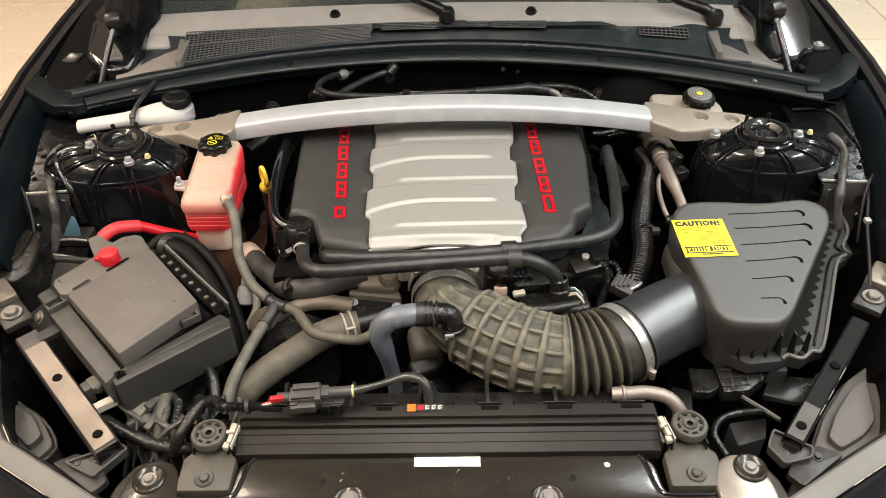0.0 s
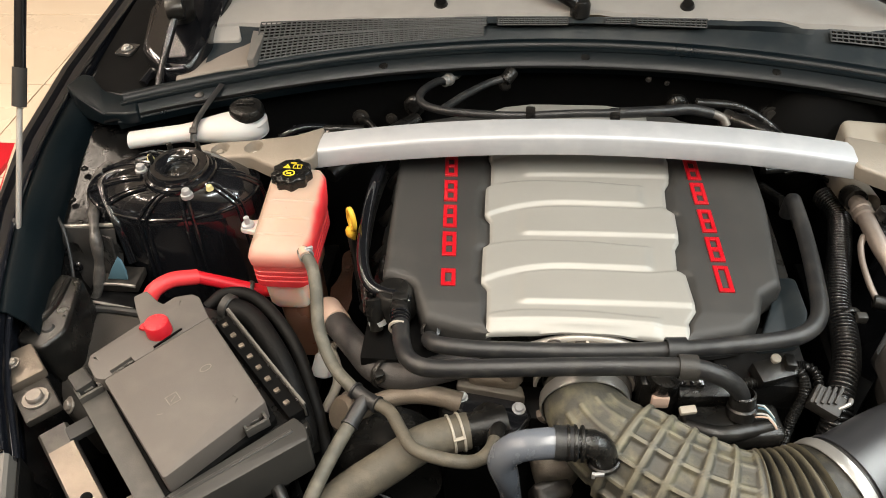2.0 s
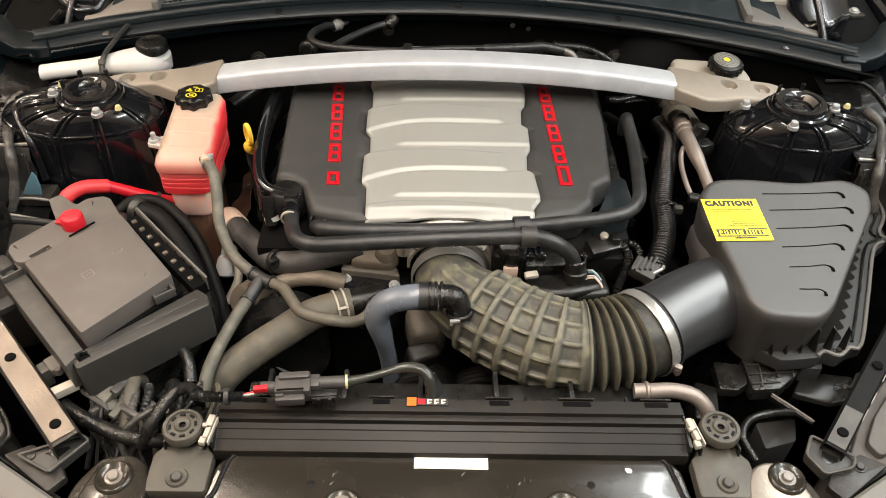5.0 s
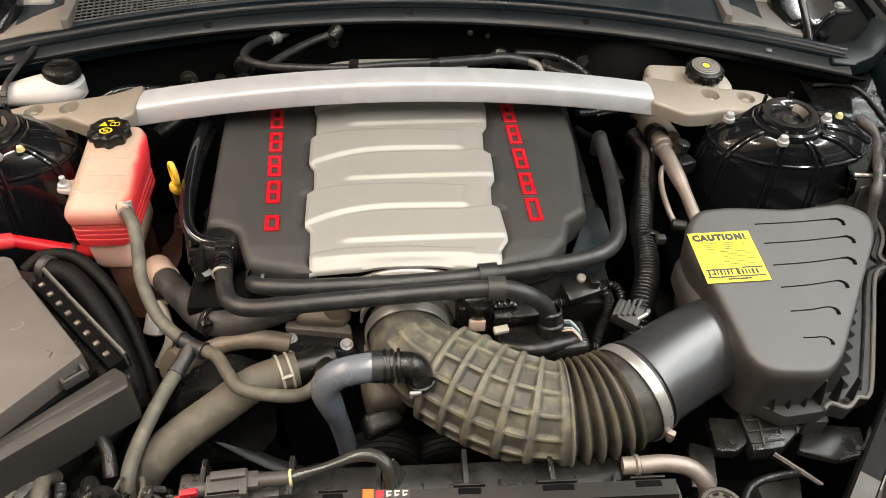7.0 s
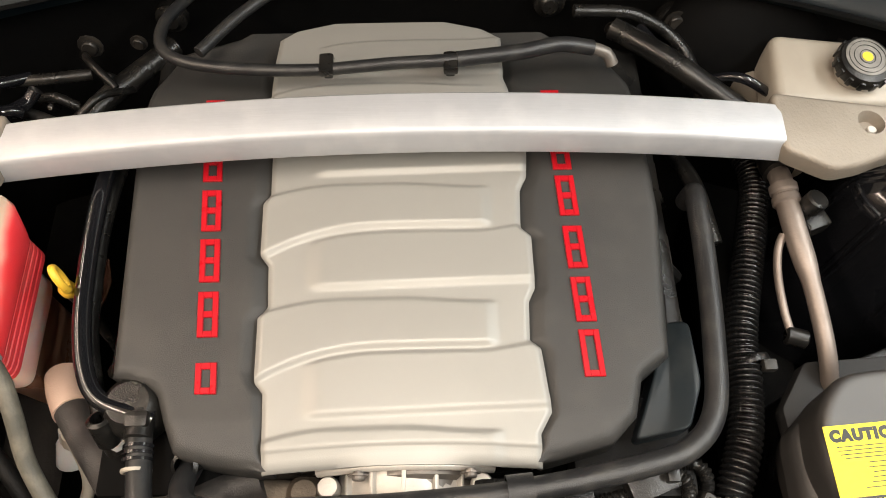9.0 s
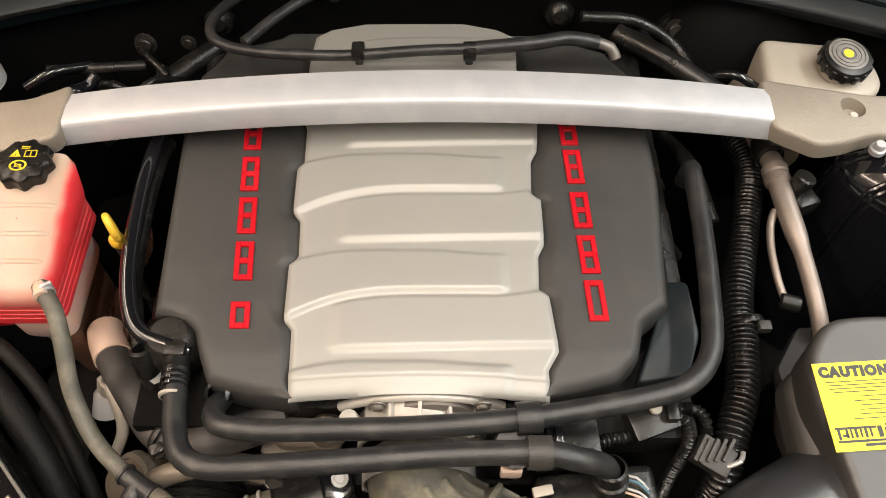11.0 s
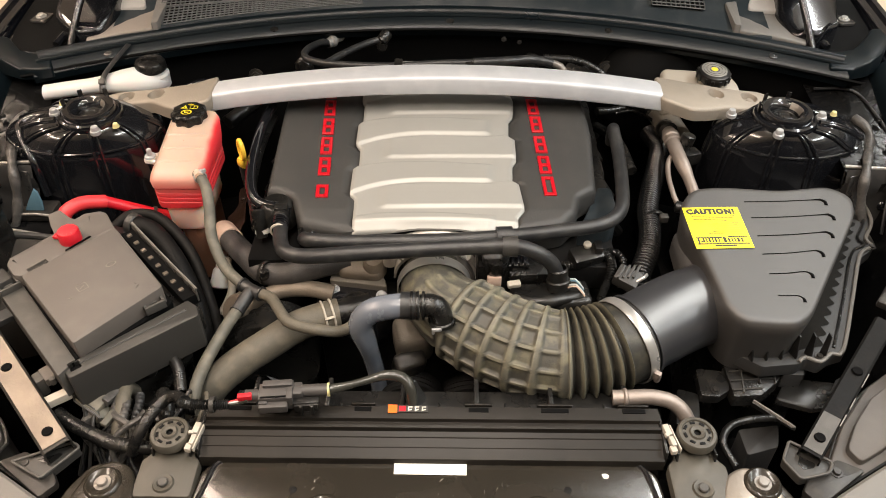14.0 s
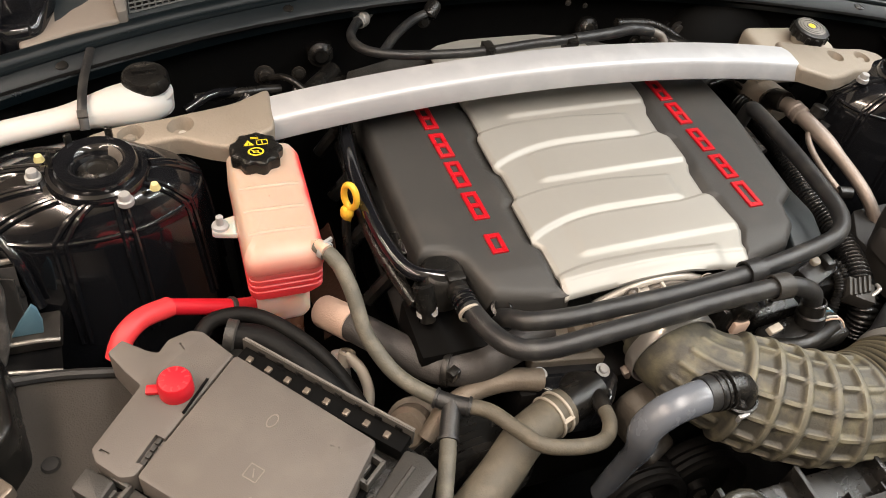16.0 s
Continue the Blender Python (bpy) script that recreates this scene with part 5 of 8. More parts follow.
part("quick_connector", lathe([(0.009, -0.02), (0.013, -0.018), (0.013, 0.01), (0.010, 0.014), (0.010, 0.02)], aim((-0.213, 1.012, 0.800), (0, 0.4, -1)), 16), PLASTIC, h1)
H2 = [(-0.256, 1.034, 0.822), (-0.252, 1.005, 0.825), (-0.245, 0.969, 0.830), (-0.231, 0.937, 0.838), (-0.200, 0.923, 0.842), (-0.119, 0.924, 0.848), (0.005, 0.931, 0.852), (0.100, 0.932, 0.856), (0.134, 0.928, 0.850), (0.158, 0.929, 0.832), (0.171, 0.930, 0.808), (0.175, 0.924, 0.785)]
h2 = hose("breather_hose", H2, 0.0115, RUBBER, "black rubber breather hose running across the engine front", n=18)
part("collar", lathe([(0.013, -0.011), (0.0155, -0.011), (0.0155, 0.011), (0.013, 0.011)], aim((0.100, 0.932, 0.856), (1, 0, 0)), 20), LINER, h2, "grey rubber collar")
part("quick_connector", join(lathe([(0.010, -0.022), (0.013, -0.020), (0.013, 0.006), (0.0105, 0.008), (0.0105, 0.016), (0.009, 0.02)], aim((-0.257, 1.036, 0.824), (0, -1, 0.1)), 16), rbox((0.022, 0.016, 0.020), pose(-0.257, 1.046, 0.828), 0.004)), PLASTIC, h2)
part("end_connector", join(lathe([(0.013, 0.03), (0.0155, 0.028), (0.0155, 0.012), (0.018, 0.010), (0.018, -0.004), (0.0145, -0.006), (0.0145, -0.02), (0.017, -0.022), (0.017, -0.032)], aim((0.176, 0.924, 0.785), (-0.1, 0.25, 1)), 20)), PLASTIC, h2)


def filler_pipe():
    pts = [(-0.318, 1.33, 0.845), (-0.323, 1.299, 0.845), (-0.328, 1.236, 0.840), (-0.325, 1.150, 0.835), (-0.314, 1.093, 0.830), (-0.296, 1.066, 0.827), (-0.263, 1.054, 0.826), (-0.246, 1.048, 0.822)]
    base = hose("crankcase_pipe", pts, 0.009, GLOSS, "shiny black crankcase pipe beside the engine cover", "pipe")
    part("side_pipe", tube([(x - 0.001, y, z - 0.025) for x, y, z in pts[:5]] + [(-0.302, 1.045, 0.80)], 0.008, 12), PLASTIC, base)
    part("white_collar", lathe([(0.010, -0.004), (0.0125, -0.004), (0.0125, 0.004), (0.010, 0.004)], aim((-0.290, 1.036, 0.795), (0.1, -0.4, -1)), 18), WHITE, base)
    part("connector", lathe([(0.008, -0.02), (0.012, -0.018), (0.012, 0.012), (0.009, 0.016), (0.009, 0.028)], aim((-0.293, 1.040, 0.812), (0.1, -0.5, -1)), 16), PLASTIC, base)


filler_pipe()


def connector_rings(parent, at, way, r=0.0125):
    """Ribbed push connector ends with a pale locking ring."""
    w = Vector(way).normalized()
    for k in range(3):
        part("connector_ring", lathe([(r * 0.8, -0.0018), (r + 0.0016, -0.0014), (r + 0.0016, 0.0014), (r * 0.8, 0.0018)], aim(Vector(at) + w * 0.0062 * k, way), 18), GLOSS, parent)
    part("locking_ring", lathe([(r * 0.9, -0.002), (r + 0.0014, -0.0014), (r + 0.0014, 0.0014), (r * 0.9, 0.002)], aim(Vector(at) + w * 0.022, way), 18), OFFWHITE, parent, "pale locking ring")


connector_rings(h2, (-0.255, 1.022, 0.824), (0.05, -1, 0.02), 0.0125)


def throttle_body():
    base = thing("throttle_body", (0.0, 0.96, 0.70), "bare aluminium throttle body under the hoses", "throttle body")
    m = aim((0.0, 0.985, 0.762), (0, -1, -0.06))
    part("housing", lathe([(0.030, -0.03), (0.056, -0.03), (0.058, -0.01), (0.052, -0.006), (0.050, 0.03), (0.046, 0.034), (0.04, 0.034)], m, 36), DULL, base)
    part("flange", rbox((0.125, 0.014, 0.080), pose(0.0, 1.0, 0.758), 0.006), DARKSTEEL, base)
    part("manifold_rim", tube([(-0.092, 1.000, 0.794), (-0.077, 1.000, 0.803), (-0.045, 1.000, 0.8175), (-0.010, 1.000, 0.8225), (0.028, 1.000, 0.8175), (0.060, 1.000, 0.803), (0.074, 1.000, 0.794)], 0.0052, 12, 0.004), CLEANALU, base, "bright machined rim")
    body = []
    for j in range(5):
        y = 0.966 + 0.0085 * j
        body.append([(-0.010 + 0.066 * math.cos(a), y, 0.758 + 0.058 * math.sin(a)) for a in (math.pi * k / 20 for k in range(21))])
    part("bright_casting", sheet(body, 0.004), CLEANALU, base, "bright machined upper casting")
    for k in range(5):
        a = math.pi * (0.22 + 0.14 * k)
        part("casting_rib", rbox((0.004, 0.034, 0.010), Matrix.Translation((-0.010 + 0.067 * math.cos(a), 0.983, 0.758 + 0.059 * math.sin(a))) @ pose(0, 0, 0, 0, 90 - math.degrees(a), 0), 0.001), CLEANALU, base)
    for x in (-0.082, 0.063):
        part("casting_boss", lathe([(0, 0.012), (0.009, 0.011), (0.011, 0.004), (0.011, -0.02)], pose(x, 0.985, 0.792), 18), CLEANALU, base)
    part("motor_housing", join(rbox((0.05, 0.05, 0.075), pose(0.078, 0.965, 0.770), 0.01), lathe([(0, 0.03), (0.02, 0.028), (0.022, 0), (0.022, -0.02)], aim((0.082, 0.955, 0.80), (0, -0.3, 1)), 20)), PLASTIC, base)
    part("brass_plug", rbox((0.022, 0.008, 0.02), pose(0.080, 0.936, 0.782), 0.003), TAN, base)
    for dx, dz in ((-0.052, 0.044), (0.052, 0.044), (-0.052, -0.04), (0.052, -0.04)):
        bolt((dx, 0.992, 0.772 + dz), (0, -1, 0), base, 0.006)


throttle_body()

AXIS = [(-0.012, 0.960, 0.768), (-0.010, 0.925, 0.768), (0.012, 0.890, 0.765), (0.060, 0.856, 0.760), (0.110, 0.828, 0.757), (0.165, 0.812, 0.757), (0.215, 0.814, 0.761), (0.262, 0.830, 0.767), (0.300, 0.852, 0.772)]


def intake_duct():
    base = thing("intake_duct", (0.11, 0.83, 0.69), "dusty ribbed black rubber intake duct", "intake duct")
    path = glide(AXIS, 0.0022)
    length = [0.0]
    for a, b in zip(path, path[1:]):
        length.append(length[-1] + (b - a).length)
    total = length[-1]
    n = 196
    bm = bmesh.new()
    rings = []
    seam = None
    side = None
    cuts = [0.262 + 0.0785 * k for k in range(6)]
    for i, p in enumerate(path):
        d = (path[min(i + 1, len(path) - 1)] - path[max(i - 1, 0)]).normalized()
        s = length[i] / total
        if s > 0.925:
            break
        side = d.cross(Vector((0, 0, 1))).normalized()
        up = side.cross(d)
        r0 = 0.051 + 0.010 * smooth_step(0.10, 0.34, s)
        ring = []
        for k in range(n):
            a = 2 * math.pi * k / n
            r = r0
            if 0.12 < s < 0.235:
                r += 0.0022 * max(0.0, math.cos(a * 16))
            if 0.235 < s < 0.67:
                hoop = max(max(0.0, 1 - abs(s - c) / 0.0165) for c in cuts)
                ribs = smooth_step(0.52, 0.84, math.cos(a * 14))
                r += max(0.0080 * min(1.0, 1.9 * hoop), 0.0062 * ribs if cuts[0] < s < cuts[-1] else 0) * (1 - 0.45 * smooth_step(0.53, 0.64, s))
            if s >= 0.67:
                ph = (s - 0.67) / 0.170
                if ph < 1:
                    r += 0.0130 * (0.5 + 0.5 * math.cos(2 * math.pi * 5 * ph)) ** 0.9 - 0.0065
                else:
                    r += 0.001
            ring.append(bm.verts.new(p + side * math.cos(a) * r + up * math.sin(a) * r))
        if seam is None and s >= 0.675:
            seam = len(rings)
        rings.append(ring)
    places = [[v.co.copy() for v in ring] for ring in rings]
    bm.free()
    for name, piece, mat, note in (("rubber_duct", places[:seam + 1], DUCT, ""), ("bellows", places[seam:], BELLOWS, "dark accordion bellows")):
        bm = bmesh.new()
        rings = [[bm.verts.new(c) for c in ring] for ring in piece]
        for a, b in zip(rings, rings[1:]):
            for k in range(n):
                bm.faces.new((a[k], a[(k + 1) % n], b[(k + 1) % n], b[k]))
        bmesh.ops.recalc_face_normals(bm, faces=bm.faces[:])
        part(name, bm, mat, base, note, crease=60)
    clamp_band((-0.0115, 0.9375, 0.768), (0.05, -1, 0), 0.0550, 0.0170, base, BAND, -152, "bright steel clamp")
    q = Vector((0.264, 0.831, 0.7675))
    way = Vector((0.85, 0.50, 0.10))
    v = aim(q, way).inverted() @ Vector((0.293, 0.784, 0.765))
    clamp_band(q, way, 0.0640, 0.0145, base, BAND, math.degrees(math.atan2(v.y, v.x)), "bright steel clamp")


intake_duct()


def air_box():
    base = thing("air_filter_box", (0.51, 0.95, 0.62), "satin charcoal plastic air filter box with slotted lid", "air filter box")
    lid = [(0.378, 0.930), (0.365, 0.985), (0.368, 1.030), (0.392, 1.062), (0.440, 1.068), (0.530, 1.064), (0.612, 1.078), (0.642, 1.058), (0.634, 1.018), (0.508, 0.822), (0.484, 0.803), (0.440, 0.803), (0.410, 0.806), (0.392, 0.830), (0.385, 0.880)]
    out = rounded(lid, 0.020, 5)

    def top(x, y):
        return 0.8535 + 0.11 * (y - 0.94) - 0.035 * (x - 0.37)
    cx, cy = 0.49, 0.955
    rows = []
    for k, (scale, dz) in enumerate(((0.90, -0.125), (0.935, -0.085), (0.975, -0.050), (0.998, -0.026), (1.008, -0.012), (0.997, -0.0035), (0.97, 0.0), (0.93, 0.0), (0.6, 0.0), (0.002, 0.0))):
        rows.append([(cx + (x - cx) * scale, cy + (y - cy) * scale, (top(cx + (x - cx) * min(scale, 1), cy + (y - cy) * min(scale, 1)) + dz) if k > 2 else 0.845 + dz) for x, y in out + out[:1]])
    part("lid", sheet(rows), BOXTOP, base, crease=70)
    # moulded slots, drawn as black lines that stand for their shade
    for x0, x1, y0, dy in ((0.466, 0.594, 1.034, 0.010), (0.468, 0.596, 1.000, 0.012), (0.468, 0.582, 0.963, 0.012), (0.466, 0.556, 0.927, 0.010), (0.466, 0.528, 0.890, 0.006), (0.468, 0.503, 0.851, 0.001)):
        pts = [(x0, y0), (x0 + (x1 - x0) * 0.45, y0 + dy * 0.40), (x1 - 0.014, y0 + dy), (x1 - 0.006, y0 + dy - 0.0005), (x1 - 0.001, y0 + dy - 0.005), (x1 - 0.001, y0 + dy - 0.011)]
        pts = [(x, y, top(x, y) + 0.0003) for x, y in pts]
        part("slot", tube(pts, lambda s: 0.0008 + 0.0018 * smooth_step(0.75, 1.0, s), 6, 0.004), VOID, base, "moulded groove drawn black for its shade")
    # rim, ribs and lower housing
    rim = [(0.42, 0.822), (0.455, 0.797), (0.507, 0.803), (0.520, 0.812), (0.539, 0.804), (0.560, 0.819), (0.582, 0.826), (0.682, 1.027), (0.712, 1.051), (0.709, 1.070), (0.738, 1.124), (0.738, 1.235), (0.66, 1.20), (0.62, 1.12), (0.42, 1.11), (0.385, 1.06), (0.40, 0.86)]
    part("rim", slab(rounded(rim, 0.005), 0.730, 0.752, 0.003), MATTE, base)
    edge = [(0.508, 0.806, 0.753), (0.520, 0.815, 0.753), (0.539, 0.807, 0.753), (0.559, 0.822, 0.753), (0.579, 0.829, 0.753), (0.630, 0.930, 0.754), (0.679, 1.029, 0.755), (0.708, 1.052, 0.755), (0.705, 1.071, 0.755), (0.734, 1.125, 0.756), (0.734, 1.22, 0.757)]
    part("rim_bead", tube(edge, 0.0030, 8, 0.006), FASCIA, base, "pale raised rim bead")
    part("inner_bead", tube([(x - 0.012, y + 0.004, z) for x, y, z in edge[4:]], 0.0022, 8, 0.006), PLASTIC, base)
    inner = [(0.44, 0.850), (0.54, 0.845), (0.565, 0.86), (0.705, 1.08), (0.72, 1.11), (0.71, 1.19), (0.43, 1.10), (0.40, 0.90)]
    part("lower_housing", slab(rounded(inner, 0.012), 0.50, 0.731, 0.003), PLASTIC, base)
    # triangular gussets between the lid wall and the rim
    def gusset(p, q, h=0.822):
        d = (q - p).normalized()
        n = Vector((-d.y, d.x)) * 0.0011
        rows = []
        for k in (-1, 1):
            rows.append([(p.x + n.x * k, p.y + n.y * k, 0.752), (p.x + n.x * k, p.y + n.y * k, h), (p.x + d.x * 0.006 + n.x * k, p.y + d.y * 0.006 + n.y * k, h - 0.004), (q.x + n.x * k, q.y + n.y * k, 0.7565), (q.x + n.x * k, q.y + n.y * k, 0.752), (p.x + n.x * k, p.y + n.y * k, 0.752)])
        bm = sheet(rows)
        for k in (0, 1):
            bm.faces.new([bm.verts.new(c) for c in rows[k][:5]])
        bmesh.ops.remove_doubles(bm, verts=bm.verts[:], dist=1e-6)
        bmesh.ops.recalc_face_normals(bm, faces=bm.faces[:])
        return bm
    for i in range(15):
        t = i / 14
        p = Vector((0.498, 0.826)).lerp(Vector((0.634, 1.085)), t)
        q = Vector((0.552, 0.838)).lerp(Vector((0.712, 1.130)), t)
        part("stiffening_rib", gusset(p, q), LINER, base, crease=20)
    for i in range(6):
        x = 0.436 + 0.0215 * i
        part("front_rib", gusset(Vector((x, 0.824)), Vector((x + 0.006, 0.806 + 0.002 * i)), 0.796), PLASTIC, base, crease=20)
    bolt((0.541, 0.817, 0.753), (0, 0, 1), base, 0.0042, DARKSTEEL)
    plan = [(0.415, 0.828), (0.419, 0.775), (0.459, 0.778), (0.497, 0.809), (0.501, 0.836)]
    latch = part("latch", slab(rounded(plan, 0.003), 0.690, lambda x, y: 0.716 + 0.12 * (y - 0.80), 0.002), PLASTIC, base, "dusty dark ribbed latch plate")
    for k in range(3):
        y = 0.786 + 0.016 * k
        x1 = 0.462 + 0.020 * k
        part("latch_rib", rbox((x1 - 0.419, 0.0022, 0.005), pose((0.419 + x1) / 2, y, 0.7165 + 0.12 * (y - 0.80), 0, 0, 5), 0.0005), LINER, latch)
    for x in (0.436, 0.462, 0.484):
        y0 = 0.780 if x < 0.46 else 0.795
        part("latch_rib", rbox((0.0022, 0.828 - y0, 0.006), pose(x, (0.828 + y0) / 2, 0.7165 + 0.12 * ((0.828 + y0) / 2 - 0.80), 7, 0, -6), 0.0005), LINER, latch)
    part("latch_block", slab(rounded([(0.497, 0.837), (0.530, 0.829), (0.523, 0.803), (0.493, 0.803)], 0.003), 0.700, 0.728, 0.002), MATTE, base, "grey plastic block")
    part("mount_plate", slab(rounded([(0.376, 0.828), (0.422, 0.822), (0.416, 0.788), (0.398, 0.776), (0.373, 0.778)], 0.005), 0.695, 0.711, 0.002), PLASTIC, base, "dark grey mounting plate")
    bolt((0.395, 0.787, 0.712), (0, 0, 1), base, 0.0045, DARKSTEEL)
    part("mount_plate", slab(rounded([(0.505, 0.834), (0.562, 0.842), (0.600, 0.880), (0.606, 0.866), (0.572, 0.828), (0.521, 0.822)], 0.004), 0.716, 0.731, 0.002), PLASTIC, base, "black mounting plate")
    bolt((0.559, 0.834, 0.732), (0, 0, 1), base, 0.0042, DARKSTEEL)
    for x, y in ((0.706, 1.050),):
        bolt((x, y, 0.756), (0, 0, 1), base, 0.0045, DARKSTEEL)
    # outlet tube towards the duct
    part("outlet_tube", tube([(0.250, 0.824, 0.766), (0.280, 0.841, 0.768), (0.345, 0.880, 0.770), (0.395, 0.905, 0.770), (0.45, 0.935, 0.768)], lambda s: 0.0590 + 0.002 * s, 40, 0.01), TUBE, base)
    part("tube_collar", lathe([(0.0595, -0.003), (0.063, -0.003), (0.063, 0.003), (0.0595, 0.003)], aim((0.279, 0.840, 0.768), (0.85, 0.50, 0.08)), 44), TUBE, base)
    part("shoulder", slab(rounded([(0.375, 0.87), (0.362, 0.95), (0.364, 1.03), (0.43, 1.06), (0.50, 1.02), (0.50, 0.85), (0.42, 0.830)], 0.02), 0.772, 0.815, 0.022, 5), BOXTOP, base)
    return top


box_top = air_box()


def caution_sticker():
    base = thing("caution_sticker", (0.417, 0.978, 0.862), "bright yellow caution sticker on the air box lid", "sticker")
    tl, tr, bl = Vector((0.3665, 1.015, 0)), Vector((0.4525, 1.021, 0)), Vector((0.371, 0.932, 0))
    for p in (tl, tr, bl):
        p.z = box_top(p.x, p.y) + 0.0014
    u, v = (tr - tl), (tl - bl)
    w, h = u.length, v.length
    u.normalize()
    nrm = u.cross(v).normalized()
    v = nrm.cross(u)
    m = Matrix((u, v, nrm)).transposed().to_4x4()

    def spot(a, b, up=0.0):
        k = m.copy()
        k.translation = bl + u * a * w + v * b * h + nrm * up
        return k
    part("yellow_sheet", rbox((w, h, 0.0006), spot(0.5, 0.5), 0), STICKER, base)
    writing("CAUTION!", 0.0132, spot(0.48, 0.885, 0.0005), INK, base, bold=0.0011, spread=1.22)
    rows = [(0.10, 0.775, 0.78), (0.10, 0.735, 0.74), (0.12, 0.695, 0.70), (0.16, 0.655, 0.55), (0.40, 0.60, 0.50), (0.36, 0.55, 0.52), (0.42, 0.50, 0.46), (0.40, 0.45, 0.50), (0.38, 0.40, 0.50), (0.30, 0.35, 0.62)]
    for a, b, ww in rows:
        part("text_bar", rbox((ww * w, 0.0008, 0.0004), spot(a + ww / 2, b, 0.0005), 0), INK, base)
    for a, b, ww, t in ((0.05, 0.250, 0.46, 0.0022), (0.62, 0.270, 0.34, 0.0022), (0.07, 0.185, 0.030, 0.0105), (0.12, 0.168, 0.07, 0.0022), (0.16, 0.190, 0.026, 0.0080), (0.21, 0.190, 0.022, 0.0080), (0.26, 0.190, 0.030, 0.0080), (0.32, 0.190, 0.022, 0.0080), (0.37, 0.190, 0.030, 0.0080), (0.43, 0.190, 0.022, 0.0080), (0.52, 0.198, 0.05, 0.0105), (0.60, 0.190, 0.030, 0.0080), (0.66, 0.190, 0.022, 0.0080), (0.71, 0.190, 0.020, 0.0080), (0.76, 0.190, 0.036, 0.0080), (0.83, 0.190, 0.030, 0.0080), (0.05, 0.105, 0.90, 0.0022), (0.34, 0.060, 0.38, 0.0026)):
        part("logo_bar", rbox((ww * w, t, 0.0004), spot(a + ww / 2, b, 0.0005), 0), INK, base)


caution_sticker()


# ---- left side: fuse box, reservoirs, cables ----
def fuse_box():
    base = thing("fuse_box", (-0.50, 0.90, 0.62), "dusty grey plastic fuse box with an open connector row", "fuse box")
    L, F, R, T = (-0.607, 0.888), (-0.484, 0.760), (-0.396, 0.869), (-0.507, 0.998)
    mark = pose(-0.510, 0.866, 0.8325, 0, 0, -46)
    lid_cuts = [rbox((0.0016, 0.007, 0.002), pose(-0.432, 0.868, 0.832, 0, 0, -10), 0), rbox((0.0016, 0.004, 0.002), pose(-0.437, 0.874, 0.832, 0, 0, 70), 0)]
    part("lid", carve(slab(rounded([L, F, R, T], 0.005, 3), 0.800, 0.832, 0.0022, 2), *lid_cuts), LID, base, crease=25)
    # Skirt coloured near black so the slit around the lid reads as shade.
    part("lid_skirt", slab(rounded([(-0.612, 0.885), (-0.483, 0.752), (-0.388, 0.868), (-0.508, 1.004)], 0.006, 3), 0.790, 0.8005, 0.002), VOID, base, "lid skirt coloured black for shade")
    # base tray with an open front bar
    tray = [(-0.664, 0.902), (-0.640, 0.876), (-0.503, 0.748), (-0.482, 0.745), (-0.362, 0.850), (-0.348, 0.868), (-0.505, 1.045), (-0.56, 1.06), (-0.64, 0.935)]
    part("tray", slab(rounded(tray, 0.008), 0.745, 0.788, 0.003, 2), PLASTIC, base)
    part("lower_body", slab(rounded([(-0.615, 0.895), (-0.487, 0.752), (-0.375, 0.853), (-0.515, 1.02)], 0.01), 0.58, 0.705, 0.004), PLASTIC, base)
    # The front bar is a darker copy of the frame plastic, for its shade.
    bar = slab(rounded([(-0.501, 0.742), (-0.484, 0.7225), (-0.342, 0.838), (-0.349, 0.856), (-0.366, 0.868)], 0.004), 0.742, 0.806, 0.003, 2)
    part("front_bar", carve(bar, rbox((0.015, 0.013, 0.02), pose(-0.4835, 0.7435, 0.806, 0, 0, 42), 0)), LINER, base, "front bar with a square hole, darkened for shade", crease=25)
    # Black floor set in the cut stands for the shade inside it.
    part("hole_floor", rbox((0.0135, 0.0115, 0.004), pose(-0.4835, 0.7435, 0.7985, 0, 0, 42), 0), VOID, base, "black floor standing for shade in the square hole")
    part("bar_ridge", slab([(-0.478, 0.747), (-0.362, 0.846), (-0.365, 0.850), (-0.481, 0.751)], 0.80, 0.8075, 0.001, 1), LINER, base)
    part("side_bar", carve(slab(rounded([(-0.653, 0.887), (-0.497, 0.7235), (-0.4845, 0.7510), (-0.6135, 0.8910)], 0.003), 0.765, 0.810, 0.002, 2), rbox((0.015, 0.013, 0.05), pose(-0.4835, 0.7435, 0.806, 0, 0, 42), 0)), HOUSING, base)
    # Black strip fills the slit by the lid in place of its shade.
    part("gap_shade", slab([(-0.624, 0.892), (-0.612, 0.892), (-0.484, 0.758), (-0.488, 0.746)], 0.79, 0.8068, 0), VOID, base, "black strip for shade in the gap beside the lid")
    # rear strip with the terminal cover
    strip = [(-0.643, 0.927), (-0.640, 0.913), (-0.621, 0.892), (-0.6085, 0.8905), (-0.5088, 1.0000), (-0.534, 1.036), (-0.546, 1.041), (-0.569, 1.034), (-0.579, 1.020), (-0.589, 1.025), (-0.612, 1.044), (-0.626, 1.031), (-0.611, 1.004), (-0.598, 0.985)]
    slots = [rbox((0.030, 0.010, 0.012), pose(-0.5935, 0.9125, 0.829, 0, 0, 52), 0), rbox((0.010, 0.0025, 0.006), pose(-0.632, 0.921, 0.829, 0, 0, -40), 0), rbox((0.0018, 0.010, 0.004), pose(-0.556, 1.022, 0.829, 0, 0, 20), 0)]
